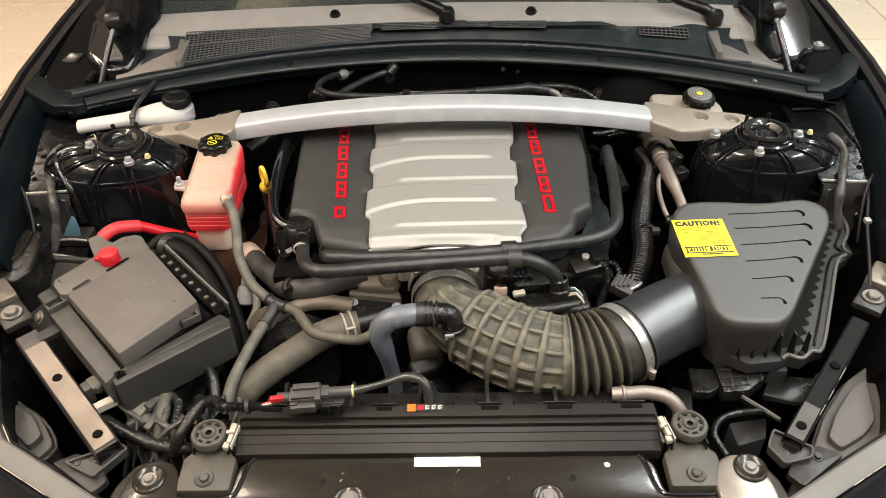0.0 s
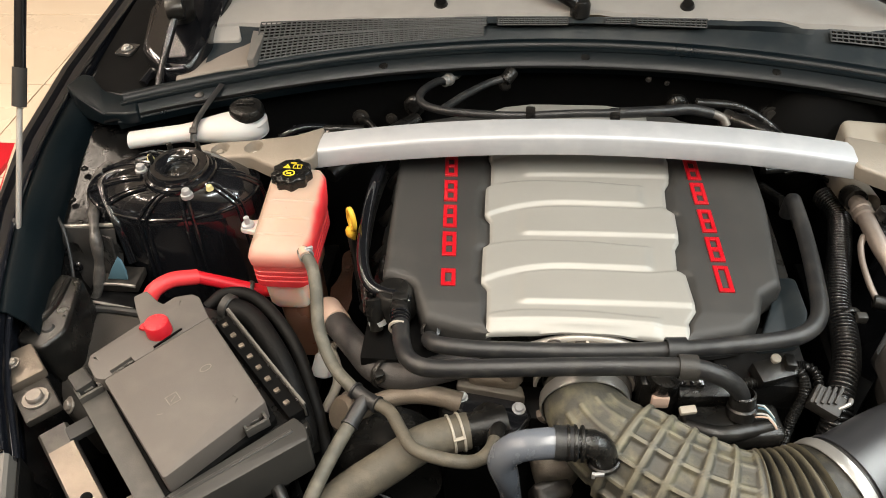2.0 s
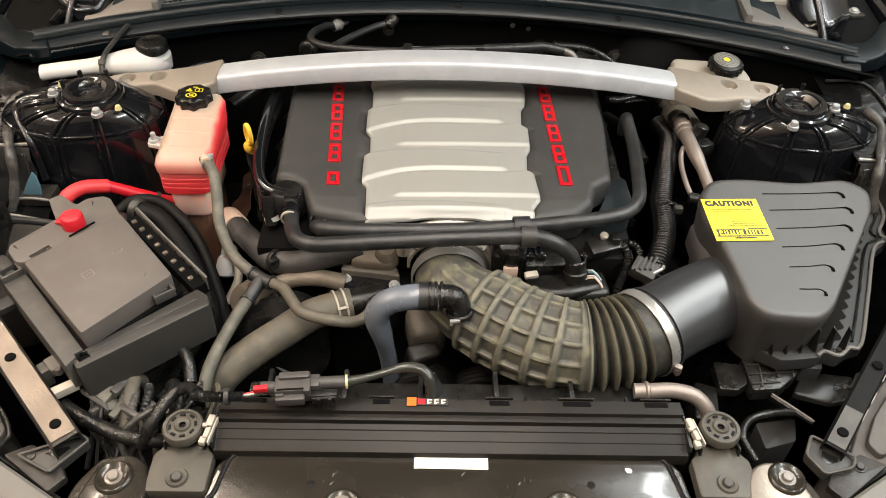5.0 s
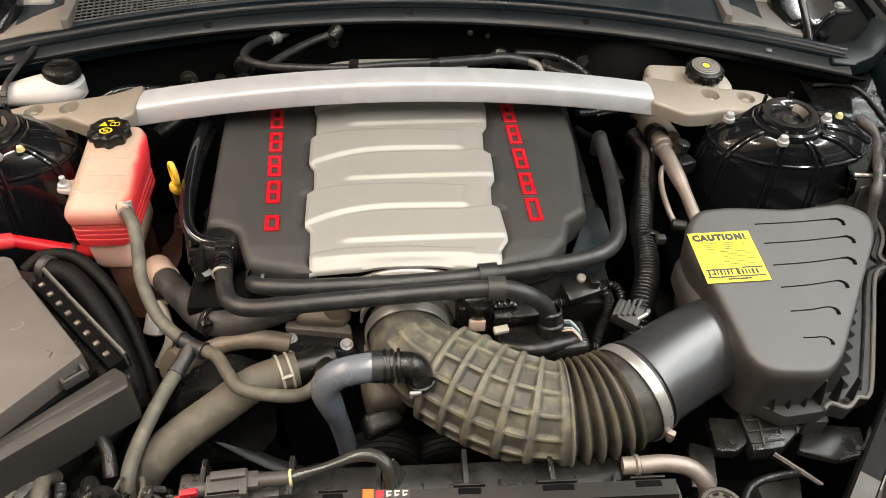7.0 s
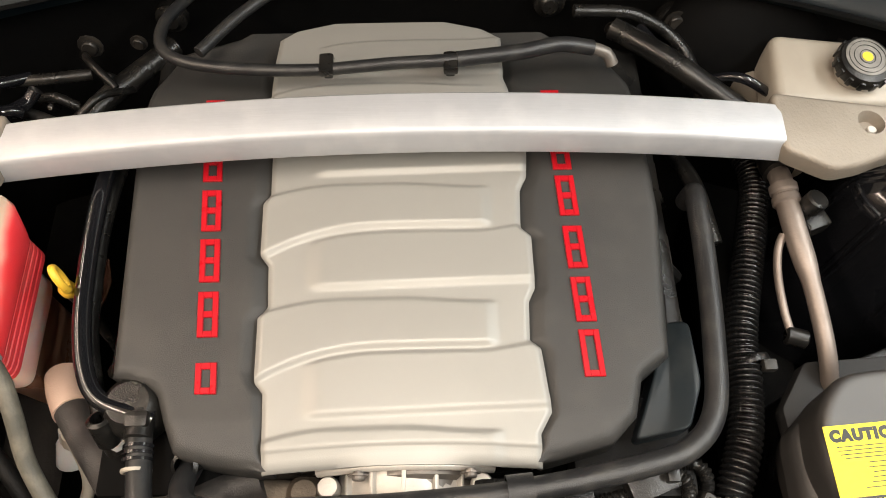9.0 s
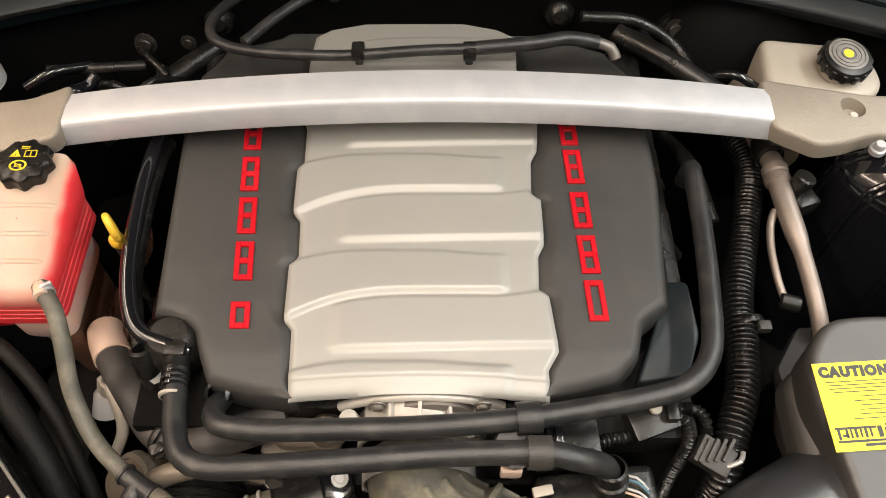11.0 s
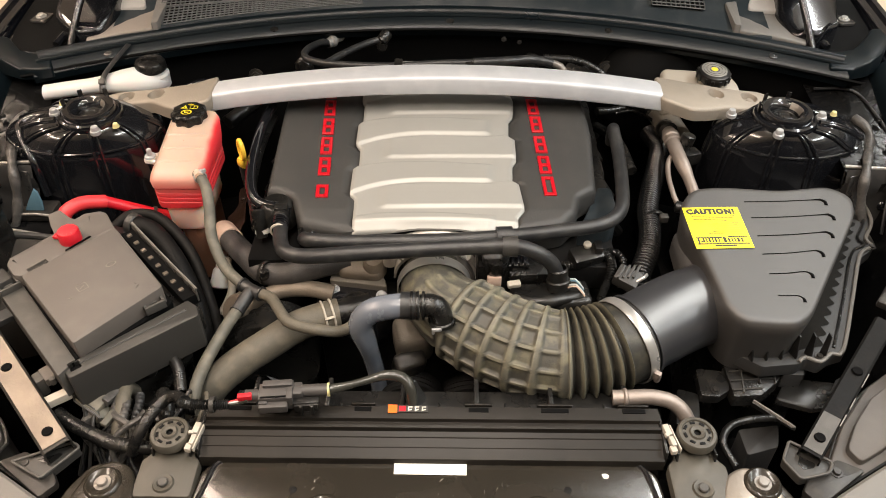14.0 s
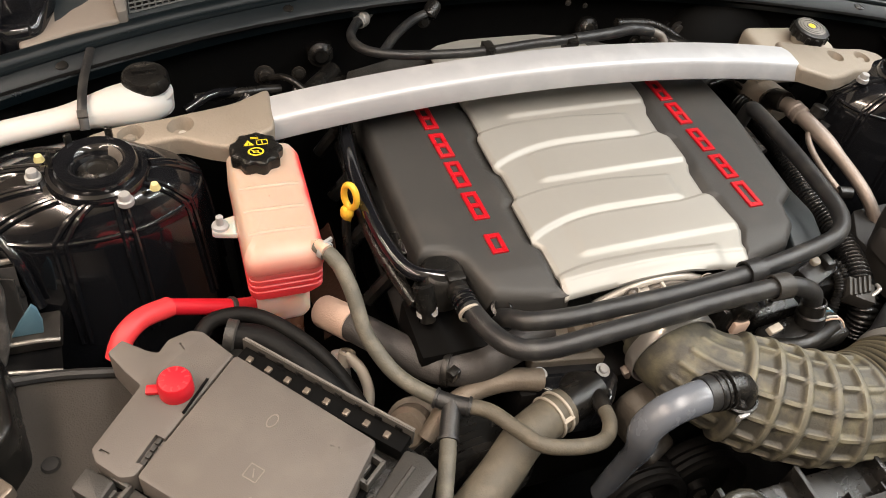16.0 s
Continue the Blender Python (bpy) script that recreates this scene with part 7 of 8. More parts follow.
def loom_plug():
    base = thing("wiring_plug", (-0.20, 0.705, 0.78), "grey and black wiring plug on a corrugated loom", "wiring plug")
    m = pose(-0.210, 0.706, 0.797, 0, 0, 5)
    part("plug_body", join(rbox((0.044, 0.026, 0.020), m, 0.003), rbox((0.038, 0.010, 0.025), m @ pose(0.002, 0.009, 0.002), 0.002), rbox((0.008, 0.030, 0.022), m @ pose(0.018, 0, 0), 0.001)), PLUGGREY, base, "grey brown locking plug")
    part("lock_lever", join(rbox((0.036, 0.010, 0.013), m @ pose(-0.003, -0.017, -0.003), 0.002), rbox((0.010, 0.006, 0.016), m @ pose(-0.016, -0.014, -0.002), 0.001)), PLUGGREY, base)
    part("lever_gap", rbox((0.034, 0.0022, 0.003), m @ pose(-0.002, -0.0105, 0.0092), 0), VOID, base)
    part("rear_boss", tube([m @ Vector((-0.040, 0.002, 0)), m @ Vector((-0.018, 0.001, 0))], 0.0078, 16), PLUGGREY, base)
    part("socket", join(tube([m @ Vector((0.020, 0.004, 0.001)), m @ Vector((0.066, 0.003, 0.001))], 0.0082, 18), rbox((0.016, 0.020, 0.018), m @ pose(0.026, 0.003, 0), 0.003)), PLUGGREY, base, "round grey socket")
    part("socket_bracket", join(rbox((0.034, 0.010, 0.005), m @ pose(0.038, -0.012, -0.001), 0.001), rbox((0.030, 0.004, 0.012), m @ pose(0.038, -0.018, -0.006), 0.001), rbox((0.004, 0.004, 0.018), m @ pose(0.032, -0.021, -0.008), 0.001), rbox((0.004, 0.004, 0.018), m @ pose(0.046, -0.021, -0.008), 0.001)), PLASTIC, base)
    part("end_seal", lathe([(0.006, -0.0014), (0.0092, -0.0014), (0.0092, 0.0014), (0.006, 0.0014)], aim(m @ Vector((0.067, 0.003, 0.001)), (1, 0.09, 0)), 18), CREAM, base, "pale yellow seal ring")
    part("red_lock", rbox((0.018, 0.007, 0.008), pose(-0.249, 0.6985, 0.8025, 0, 0, 8), 0.001), RED, base, "red locking tab")
    for k in (-1, 0, 1):
        part("wire", tube([(-0.245, 0.699 + 0.004 * k, 0.796 - 0.003 * k), (-0.262, 0.695 + 0.003 * k, 0.795), (-0.280, 0.692, 0.794)], 0.0018, 6), (INK, WHITE, REDTAPE)[k + 1], base)
    loom = [(-0.270, 0.692, 0.795), (-0.300, 0.691, 0.795), (-0.335, 0.697, 0.790), (-0.365, 0.690, 0.780), (-0.400, 0.680, 0.765), (-0.425, 0.672, 0.742)]
    part("corrugated_loom", tube(loom[:3], lambda s: 0.0060 + 0.0011 * math.sin(s * 140), 12, 0.0010), PLASTIC, base, "black corrugated loom")
    part("smooth_loom", tube([(-0.330, 0.700, 0.790), (-0.346, 0.715, 0.780), (-0.362, 0.718, 0.772), (-0.378, 0.700, 0.765), (-0.392, 0.675, 0.752), (-0.405, 0.665, 0.725)], 0.0082, 12), CABLE, base, "smooth black cable sleeve")
    part("pale_tie", lathe([(0.0085, -0.003), (0.0105, -0.003), (0.0105, 0.003), (0.0085, 0.003)], aim((-0.290, 0.6915, 0.795), (1, 0, 0)), 14), LINER, base)
    part("smoked_hose", tube([(-0.142, 0.715, 0.798), (-0.122, 0.720, 0.799), (-0.093, 0.729, 0.801), (-0.070, 0.737, 0.801), (-0.049, 0.736, 0.798), (-0.038, 0.724, 0.790), (-0.035, 0.712, 0.755)], lambda s: 0.0072 - 0.0022 * smooth_step(0.0, 0.2, s) + 0.0026 * smooth_step(0.25, 0.6, s), 14), SMOKED, base, "smoky translucent grey tube")


loom_plug()


def lower_left_loom():
    base = thing("wiring_bundle", (-0.43, 0.70, 0.66), "tangle of dusty wires and plugs below the fuse box", "wiring")
    part("main_loom", tube([(-0.518, 0.716, 0.740), (-0.500, 0.704, 0.738), (-0.471, 0.690, 0.735), (-0.430, 0.674, 0.732), (-0.389, 0.672, 0.726), (-0.36, 0.685, 0.70)], 0.0095, 12), CABLE, base)
    part("olive_elbow", tube([(-0.439, 0.690, 0.700), (-0.438, 0.715, 0.722), (-0.440, 0.745, 0.735), (-0.442, 0.765, 0.732), (-0.443, 0.780, 0.705)], 0.0105, 12), HOSE, base, "dusty olive elbow hose")
    part("top_elbow", tube([(-0.425, 0.805, 0.715), (-0.410, 0.815, 0.738), (-0.390, 0.812, 0.745), (-0.374, 0.793, 0.740), (-0.367, 0.766, 0.725)], 0.0085, 12), PLASTIC, base)
    for k in range(7):
        part("pale_wire", tube([(-0.512 + 0.002 * k, 0.752 - 0.003 * k, 0.745), (-0.492, 0.744 - 0.003 * k, 0.744 + 0.001 * k), (-0.472 + 0.002 * k, 0.734 - 0.004 * k, 0.738), (-0.468, 0.712, 0.715)], 0.0017, 6), (TAPE, PLASTIC, HOSE)[k % 3], base)
    part("pale_block", rbox((0.024, 0.026, 0.018), pose(-0.470, 0.735, 0.738, 15, 10, -30), 0.004), GREYHOSE, base, "dusty beige connector")
    part("pale_block", rbox((0.012, 0.026, 0.012), pose(-0.453, 0.742, 0.742, -10, 15, -25), 0.003), TAPE, base)
    part("white_plug", join(rbox((0.034, 0.013, 0.013), pose(-0.5125, 0.7225, 0.764, 0, 0, 36), 0.002), rbox((0.006, 0.016, 0.015), pose(-0.527, 0.712, 0.763, 0, 0, 36), 0.002)), OFFWHITE, base, "small white plug")
    rng = random.Random(11)
    for i in range(34):
        x0, y0 = -0.485 + 0.0052 * i + rng.uniform(-0.01, 0.01), 0.755 + rng.uniform(-0.035, 0.02)
        z0 = 0.705 + rng.uniform(-0.03, 0.02)
        pts = [(x0, y0, z0), (x0 + rng.uniform(-0.02, 0.02), y0 - 0.018, z0 + rng.uniform(0.005, 0.03)), (x0 + rng.uniform(-0.03, 0.03), y0 - 0.045, z0 + rng.uniform(-0.01, 0.015)), (x0 + rng.uniform(-0.03, 0.01), y0 - 0.08, 0.66)]
        part("wire", tube(pts, rng.uniform(0.0016, 0.0050), 8), (RUBBER, TAPE, PLASTIC, LINER, PLASTIC, HOSE, RUBBER, PLASTIC)[i % 8], base)
    for i in range(14):
        x, y, z = -0.48 + 0.010 * i, 0.728 + rng.uniform(-0.025, 0.025), 0.718 + rng.uniform(-0.02, 0.012)
        part("plug", join(rbox((0.013, 0.020, 0.011), pose(x, y, z, rng.uniform(-30, 30), 0, rng.uniform(-60, 60)), 0.002), rbox((0.006, 0.012, 0.013), pose(x + 0.003, y - 0.006, z + 0.002, 0, 0, rng.uniform(-60, 60)), 0.001)), (TAPE, PLASTIC, LINER, PLASTIC, HOSE)[i % 5], base)
    for k, (x0, y0, mt) in enumerate(((-0.452, 0.735, TAPE), (-0.437, 0.728, TAPE), (-0.420, 0.735, RUBBER))):
        part("corrugated_stub", tube([(x0, y0 + 0.02, 0.730), (x0 + 0.006, y0, 0.735), (x0 + 0.002, y0 - 0.02, 0.722), (x0 - 0.006, y0 - 0.035, 0.69)], lambda s: 0.0058 + 0.0007 * math.sin(s * 95), 12, 0.0016), mt, base)
    part("pale_fitting", join(rbox((0.022, 0.018, 0.014), pose(-0.462, 0.722, 0.728, 10, 20, 30), 0.004), rbox((0.010, 0.030, 0.008), pose(-0.448, 0.715, 0.733, 0, 10, -20), 0.002)), GREYHOSE, base)
    part("drain_pipe", tube([(-0.385, 0.752, 0.735), (-0.375, 0.735, 0.745), (-0.37, 0.715, 0.735), (-0.375, 0.70, 0.70)], 0.011, 12), PLASTIC, base)


lower_left_loom()


def washer_filler():
    base = thing("washer_filler", (-0.60, 1.38, 0.80), "white washer bottle neck with a black cap and strap", "washer bottle")
    path = [(-0.748, 1.354, 0.858), (-0.70, 1.362, 0.862), (-0.64, 1.372, 0.866), (-0.59, 1.384, 0.866), (-0.555, 1.394, 0.862), (-0.528, 1.398, 0.852)]
    part("neck", tube(path, lambda s: (0.018 + 0.016 * smooth_step(0.35, 0.80, s)) * math.sqrt(max(0.02, 1 - (max(0.0, s - 0.80) / 0.20) ** 2)), 22, flat=0.72), WHITE, base)
    part("collar", lathe([(0.030, -0.03), (0.031, -0.006), (0.026, -0.002), (0.026, 0.004)], pose(-0.557, 1.402, 0.878), 26), WHITE, base)
    cap = part("filler_cap", lathe([(0, 0.020), (0.020, 0.020), (0.026, 0.018), (0.0285, 0.014), (0.029, 0.002), (0.027, 0.0)], pose(-0.557, 1.403, 0.880), 32), PLASTIC, base, "round black cap")
    part("cap_grip", rbox((0.030, 0.009, 0.005), pose(-0.557, 1.405, 0.9015, 0, 0, 5), 0.002), PLASTIC, cap)
    part("cap_mark", join(*[rbox((0.020 - 0.004 * k, 0.0022, 0.0006), pose(-0.557, 1.413 - 0.0045 * k, 0.9035, 0, 0, 5), 0) for k in range(3)]), LINER, cap)
    part("strap", tube([(-0.632, 1.338, 0.868), (-0.632, 1.352, 0.884), (-0.631, 1.372, 0.890), (-0.628, 1.41, 0.892), (-0.618, 1.470, 0.897)], 0.0055, 8, flat=0.35), RUBBER, base, "black rubber strap")
    part("strap_buckle", rbox((0.012, 0.010, 0.005), pose(-0.632, 1.349, 0.884, 40, 0, 0), 0.001), DARKSTEEL, base)


washer_filler()


def dipstick():
    base = thing("dipstick", (-0.35, 1.19, 0.80), "yellow oil dipstick handle", "dipstick")
    ringpts = [(-0.346 + 0.0055 * math.cos(a), 1.183 - 0.0090 * math.cos(a), 0.850 + 0.017 * math.sin(a)) for a in (2 * math.pi * k / 20 for k in range(21))]
    part("handle_ring", tube(ringpts, 0.0042, 10, 0.004, cap=False), YELLOW, base)
    part("plug", lathe([(0, 0.008), (0.006, 0.008), (0.0085, 0.004), (0.0085, -0.004), (0.006, -0.008), (0.0045, -0.02)], pose(-0.349, 1.183, 0.825), 16), YELLOW, base)
    part("guide_tube", tube([(-0.350, 1.183, 0.816), (-0.348, 1.18, 0.77), (-0.34, 1.16, 0.68)], 0.006, 10), PLASTIC, base)


dipstick()


# ---- right side: brake reservoir, pipes, conduit ----
def brake_reservoir():
    base = thing("brake_reservoir", (0.49, 1.44, 0.74), "aged white brake fluid reservoir with a black cap", "brake reservoir")
    out = [(0.418, 1.392), (0.545, 1.380), (0.566, 1.402), (0.566, 1.440), (0.545, 1.470), (0.43, 1.490)]
    part("reservoir_body", slab(rounded(out, 0.014, 4), 0.79, lambda x, y: 0.845 - 0.10 * max(0, 0.47 - x), 0.010, 3), OFFWHITE, base)
    part("neck", lathe([(0.024, -0.02), (0.024, 0.006)], pose(0.514, 1.424, 0.852), 24), OFFWHITE, base)
    cap = part("filler_cap", lathe([(0, 0.018), (0.018, 0.018), (0.024, 0.0175), (0.0295, 0.016), (0.031, 0.012), (0.031, 0.002), (0.029, 0)], aim((0.514, 1.424, 0.855), (0.04, -0.1, 1)), 36), PLASTIC, base, "ribbed black cap with a pale print ring")
    for k in range(14):
        a = 2 * math.pi * k / 14
        part("cap_rib", rbox((0.004, 0.006, 0.012), aim((0.514, 1.424, 0.855), (0.04, -0.1, 1)) @ pose(0.031 * math.cos(a), 0.031 * math.sin(a), 0.007, 0, 0, math.degrees(a)), 0.001), PLASTIC, cap)
    m = aim((0.514, 1.424, 0.8735), (0.04, -0.1, 1))
    part("printed_top", lathe([(0, 0.0004), (0.0235, 0.0004), (0.0245, 0)], m, 32), CAPGREY, cap, "worn grey printed top")
    part("print_disc", lathe([(0, 0.0010), (0.0062, 0.0010), (0.0062, 0)], m, 24), CAPINK, cap)
    for r0, r1 in ((0.0085, 0.0092), (0.0150, 0.0156), (0.0205, 0.0210)):
        part("print_ring", lathe([(r0, 0), (r0, 0.0010), (r1, 0.0010), (r1, 0)], m, 32), INK, cap)
    booster = thing("brake_booster", (0.43, 1.53, 0.70), "black round brake booster behind the reservoir", "brake booster")
    part("shell", lathe([(0, 0.06), (0.04, 0.058), (0.09, 0.045), (0.115, 0.02), (0.12, 0), (0.115, -0.03)], aim((0.43, 1.53, 0.76), (-0.05, -1, 0.25)), 40), VOID, booster)
    part("cylinder", tube([(0.43, 1.50, 0.76), (0.44, 1.38, 0.77), (0.445, 1.34, 0.772)], 0.026, 18), CAST, booster)


brake_reservoir()


def ac_pipe():
    pts = [(0.418, 1.335, 0.79), (0.418, 1.312, 0.803), (0.417, 1.284, 0.806), (0.419, 1.233, 0.805), (0.427, 1.183, 0.795), (0.434, 1.130, 0.780), (0.440, 1.095, 0.760), (0.445, 1.065, 0.730)]
    base = thing("refrigerant_pipe", (0.42, 1.2, 0.74), "tarnished aluminium air conditioning pipe with a black cap", "pipe")
    part("pipe", tube(pts, lambda s: 0.0125 - 0.0030 * smooth_step(0.42, 0.55, s), 16), TARNISH, base)
    part("branch", tube([(0.407, 1.240, 0.800), (0.400, 1.225, 0.795), (0.397, 1.195, 0.786), (0.400, 1.156, 0.776), (0.405, 1.136, 0.770)], 0.0046, 10), TARNISH, base)
    part("service_port", lathe([(0.011, -0.02), (0.011, 0.004), (0.0125, 0.005), (0.0125, 0.020), (0.010, 0.022), (0, 0.022)], aim((0.437, 1.268, 0.806), (0.25, 0.1, 1)), 20), PLASTIC, base, "black service port cap")
    part("union", lathe([(0.0125, -0.012), (0.0155, -0.010), (0.0155, -0.002), (0.0132, 0), (0.0132, 0.003), (0.0155, 0.005), (0.0155, 0.012), (0.0125, 0.014)], aim((0.417, 1.288, 0.806), (0, -1, 0)), 18), TARNISH, base)
    part("black_elbow", tube([(0.43, 1.36, 0.775), (0.418, 1.34, 0.795), (0.418, 1.318, 0.803)], 0.0175, 14), PLASTIC, base)
    part("bracket", rbox((0.03, 0.025, 0.025), pose(0.450, 1.262, 0.785, 0, 0, 20), 0.004), PLASTIC, base)
    part("valve", lathe([(0.006, -0.012), (0.010, -0.01), (0.010, 0.01), (0.007, 0.012)], aim((0.409, 1.132, 0.770), (1, -0.3, 0)), 12), PLASTIC, base)


ac_pipe()


def conduit():
    pts = [(0.406, 1.402, 0.745), (0.414, 1.343, 0.750), (0.393, 1.267, 0.755), (0.371, 1.198, 0.758), (0.353, 1.135, 0.760), (0.347, 1.083, 0.762), (0.334, 1.027, 0.765), (0.313, 0.976, 0.763), (0.303, 0.944, 0.748), (0.30, 0.93, 0.71)]
    base = thing("corrugated_conduit", (0.36, 1.1, 0.70), "black corrugated wiring conduit beside the engine", "conduit")
    part("conduit_body", tube(pts, lambda s: 0.0145 + 0.0040 * abs(math.sin(s * 250)), 16, 0.0008), RIBBED, base)
    clamp_band((0.357, 1.108, 0.761), (0.2, -1, 0), 0.0185, 0.008, base, PLASTIC)
    part("clip", rbox((0.014, 0.012, 0.012), pose(0.372, 1.101, 0.772), 0.002), LINER, base)


conduit()


def right_front_wiring():
    base = thing("sensor_wiring", (0.25, 0.96, 0.72), "corrugated sensor wires and black plugs beside the throttle", "wiring")
    loops = [[(0.205, 0.985, 0.770), (0.235, 0.995, 0.785), (0.258, 0.985, 0.79), (0.262, 0.965, 0.775), (0.25, 0.945, 0.74), (0.245, 0.93, 0.70)],
             [(0.225, 1.0, 0.775), (0.27, 1.0, 0.785), (0.285, 0.985, 0.775), (0.28, 0.955, 0.75)],
             [(0.13, 0.955, 0.775), (0.17, 0.965, 0.785), (0.21, 0.975, 0.78), (0.24, 0.99, 0.78)]]
    for k, pts in enumerate(loops):
        part("corrugated_wire", tube(pts, lambda s: 0.0062 + 0.0010 * (1 if math.sin(s * 300) > 0 else -1), 12, 0.0015), PLASTIC, base)
    part("plug", join(rbox((0.038, 0.030, 0.022), pose(0.287, 0.955, 0.770, 12, 10, -30), 0.003), *[rbox((0.004, 0.026, 0.006), pose(0.276 + 0.008 * k, 0.957, 0.783, 12, 10, -30), 0.001) for k in range(4)]), LINER, base)
    part("plug_bail", tube([(0.298, 0.943, 0.775), (0.310, 0.946, 0.782), (0.316, 0.956, 0.778)], 0.0028, 8), STEEL, base)
    part("pale_clip", rbox((0.020, 0.010, 0.008), pose(0.108, 0.913, 0.798, 10, 0, 12), 0.002), OFFWHITE, base)
    part("valve_block", join(rbox((0.12, 0.05, 0.03), pose(0.165, 0.915, 0.765, 0, 0, 6), 0.010, 3), tube([(0.11, 0.908, 0.772), (0.15, 0.895, 0.778), (0.21, 0.912, 0.775)], 0.010, 12)), PLASTIC, base, "black purge valve")
    part("bracket", join(rbox((0.05, 0.03, 0.02), pose(0.225, 0.985, 0.79, 10, 0, 20), 0.003), rbox((0.012, 0.02, 0.02), pose(0.243, 0.99, 0.80), 0.002)), PLASTIC, base)
    bolt((0.129, 0.914, 0.755), (0.1, -0.2, 1), base, 0.0065, STUDGREY)
    bolt((0.226, 0.993, 0.805), (0, -0.2, 1), base, 0.0065, OFFWHITE, False, "nut")
    for k, mt in enumerate((WHITE, BLUEPIECE, INK, WHITE, TAN)):
        part("thin_wire", tube([(0.188, 0.930 - 0.004 * k, 0.790), (0.200, 0.926 - 0.005 * k, 0.797 + 0.001 * k), (0.213, 0.918 - 0.004 * k, 0.785)], 0.0013, 6), mt, base)
    part("module_top", join(rbox((0.040, 0.030, 0.012), pose(0.112, 0.962, 0.800, 8, 0, 4), 0.003), *[rbox((0.003, 0.030, 0.006), pose(0.098 + 0.009 * k, 0.962, 0.808, 8, 0, 4), 0.0008) for k in range(4)]), GLOSS, base)
    part("module", rbox((0.07, 0.05, 0.04), pose(0.135, 0.965, 0.775, 5, 0, 4), 0.005), PLASTIC, base)


right_front_wiring()


def rear_vent_hose():
    pts = [(-0.241, 1.560, 0.855), (-0.250, 1.540, 0.868), (-0.262, 1.512, 0.876), (-0.273, 1.485, 0.880), (-0.273, 1.452, 0.885), (-0.256, 1.428, 0.887), (-0.207, 1.413, 0.887), (-0.111, 1.407, 0.887), (-0.016, 1.412, 0.890), (0.053, 1.416, 0.890), (0.124, 1.427, 0.888), (0.168, 1.440, 0.884), (0.206, 1.441, 0.876)]
    base = hose("rear_vacuum_hose", pts, 0.0068, RUBBER, "black vacuum hose clipped along the back of the engine cover", n=14)
    for x in (-0.088, 0.046):
        part("hose_clip", join(rbox((0.016, 0.024, 0.012), pose(x, 1.412, 0.889), 0.003), rbox((0.010, 0.02, 0.02), pose(x, 1.420, 0.878), 0.002)), PLASTIC, base)
    part("end_fitting", tube([(0.202, 1.441, 0.877), (0.222, 1.438, 0.871), (0.230, 1.430, 0.860)], 0.0070, 12), DULL, base)
    part("sheath", tube(pts[9:13], 0.0088, 14), RUBBER, base)
    part("steel_fitting", lathe([(0.007, -0.022), (0.010, -0.02), (0.010, -0.012), (0.013, -0.010), (0.013, -0.003), (0.010, 0), (0.010, 0.01), (0.012, 0.012), (0.012, 0.02), (0.008, 0.022)], aim((-0.232, 1.572, 0.858), (0.5, 0.8, 0.05)), 16), STEEL, base)
    part("second_hose", tube([(-0.235, 1.45, 0.868), (-0.20, 1.50, 0.866), (-0.16, 1.54, 0.866), (-0.13, 1.555, 0.868)], 0.007, 10), RUBBER, base)
    part("second_fitting", lathe([(0.008, -0.015), (0.012, -0.012), (0.012, 0.008), (0.009, 0.012)], aim((-0.125, 1.558, 0.872), (0.6, 0.5, 0.6)), 14), PLASTIC, base)


rear_vent_hose()


def right_front_pipe():
    base = thing("transmission_pipe", (0.29, 0.72, 0.70), "bare metal pipe bending behind the radiator mount", "pipe")
    part("pipe", tube([(0.232, 0.732, 0.764), (0.255, 0.731, 0.766), (0.284, 0.732, 0.766), (0.314, 0.727, 0.760), (0.332, 0.714, 0.742), (0.340, 0.705, 0.70)], 0.0105, 16), TARNISH, base)
    part("bead", lathe([(0.0105, -0.003), (0.0125, -0.0015), (0.0125, 0.0015), (0.0105, 0.003)], aim((0.248, 0.731, 0.766), (1, 0, 0)), 18), TARNISH, base)


right_front_pipe()


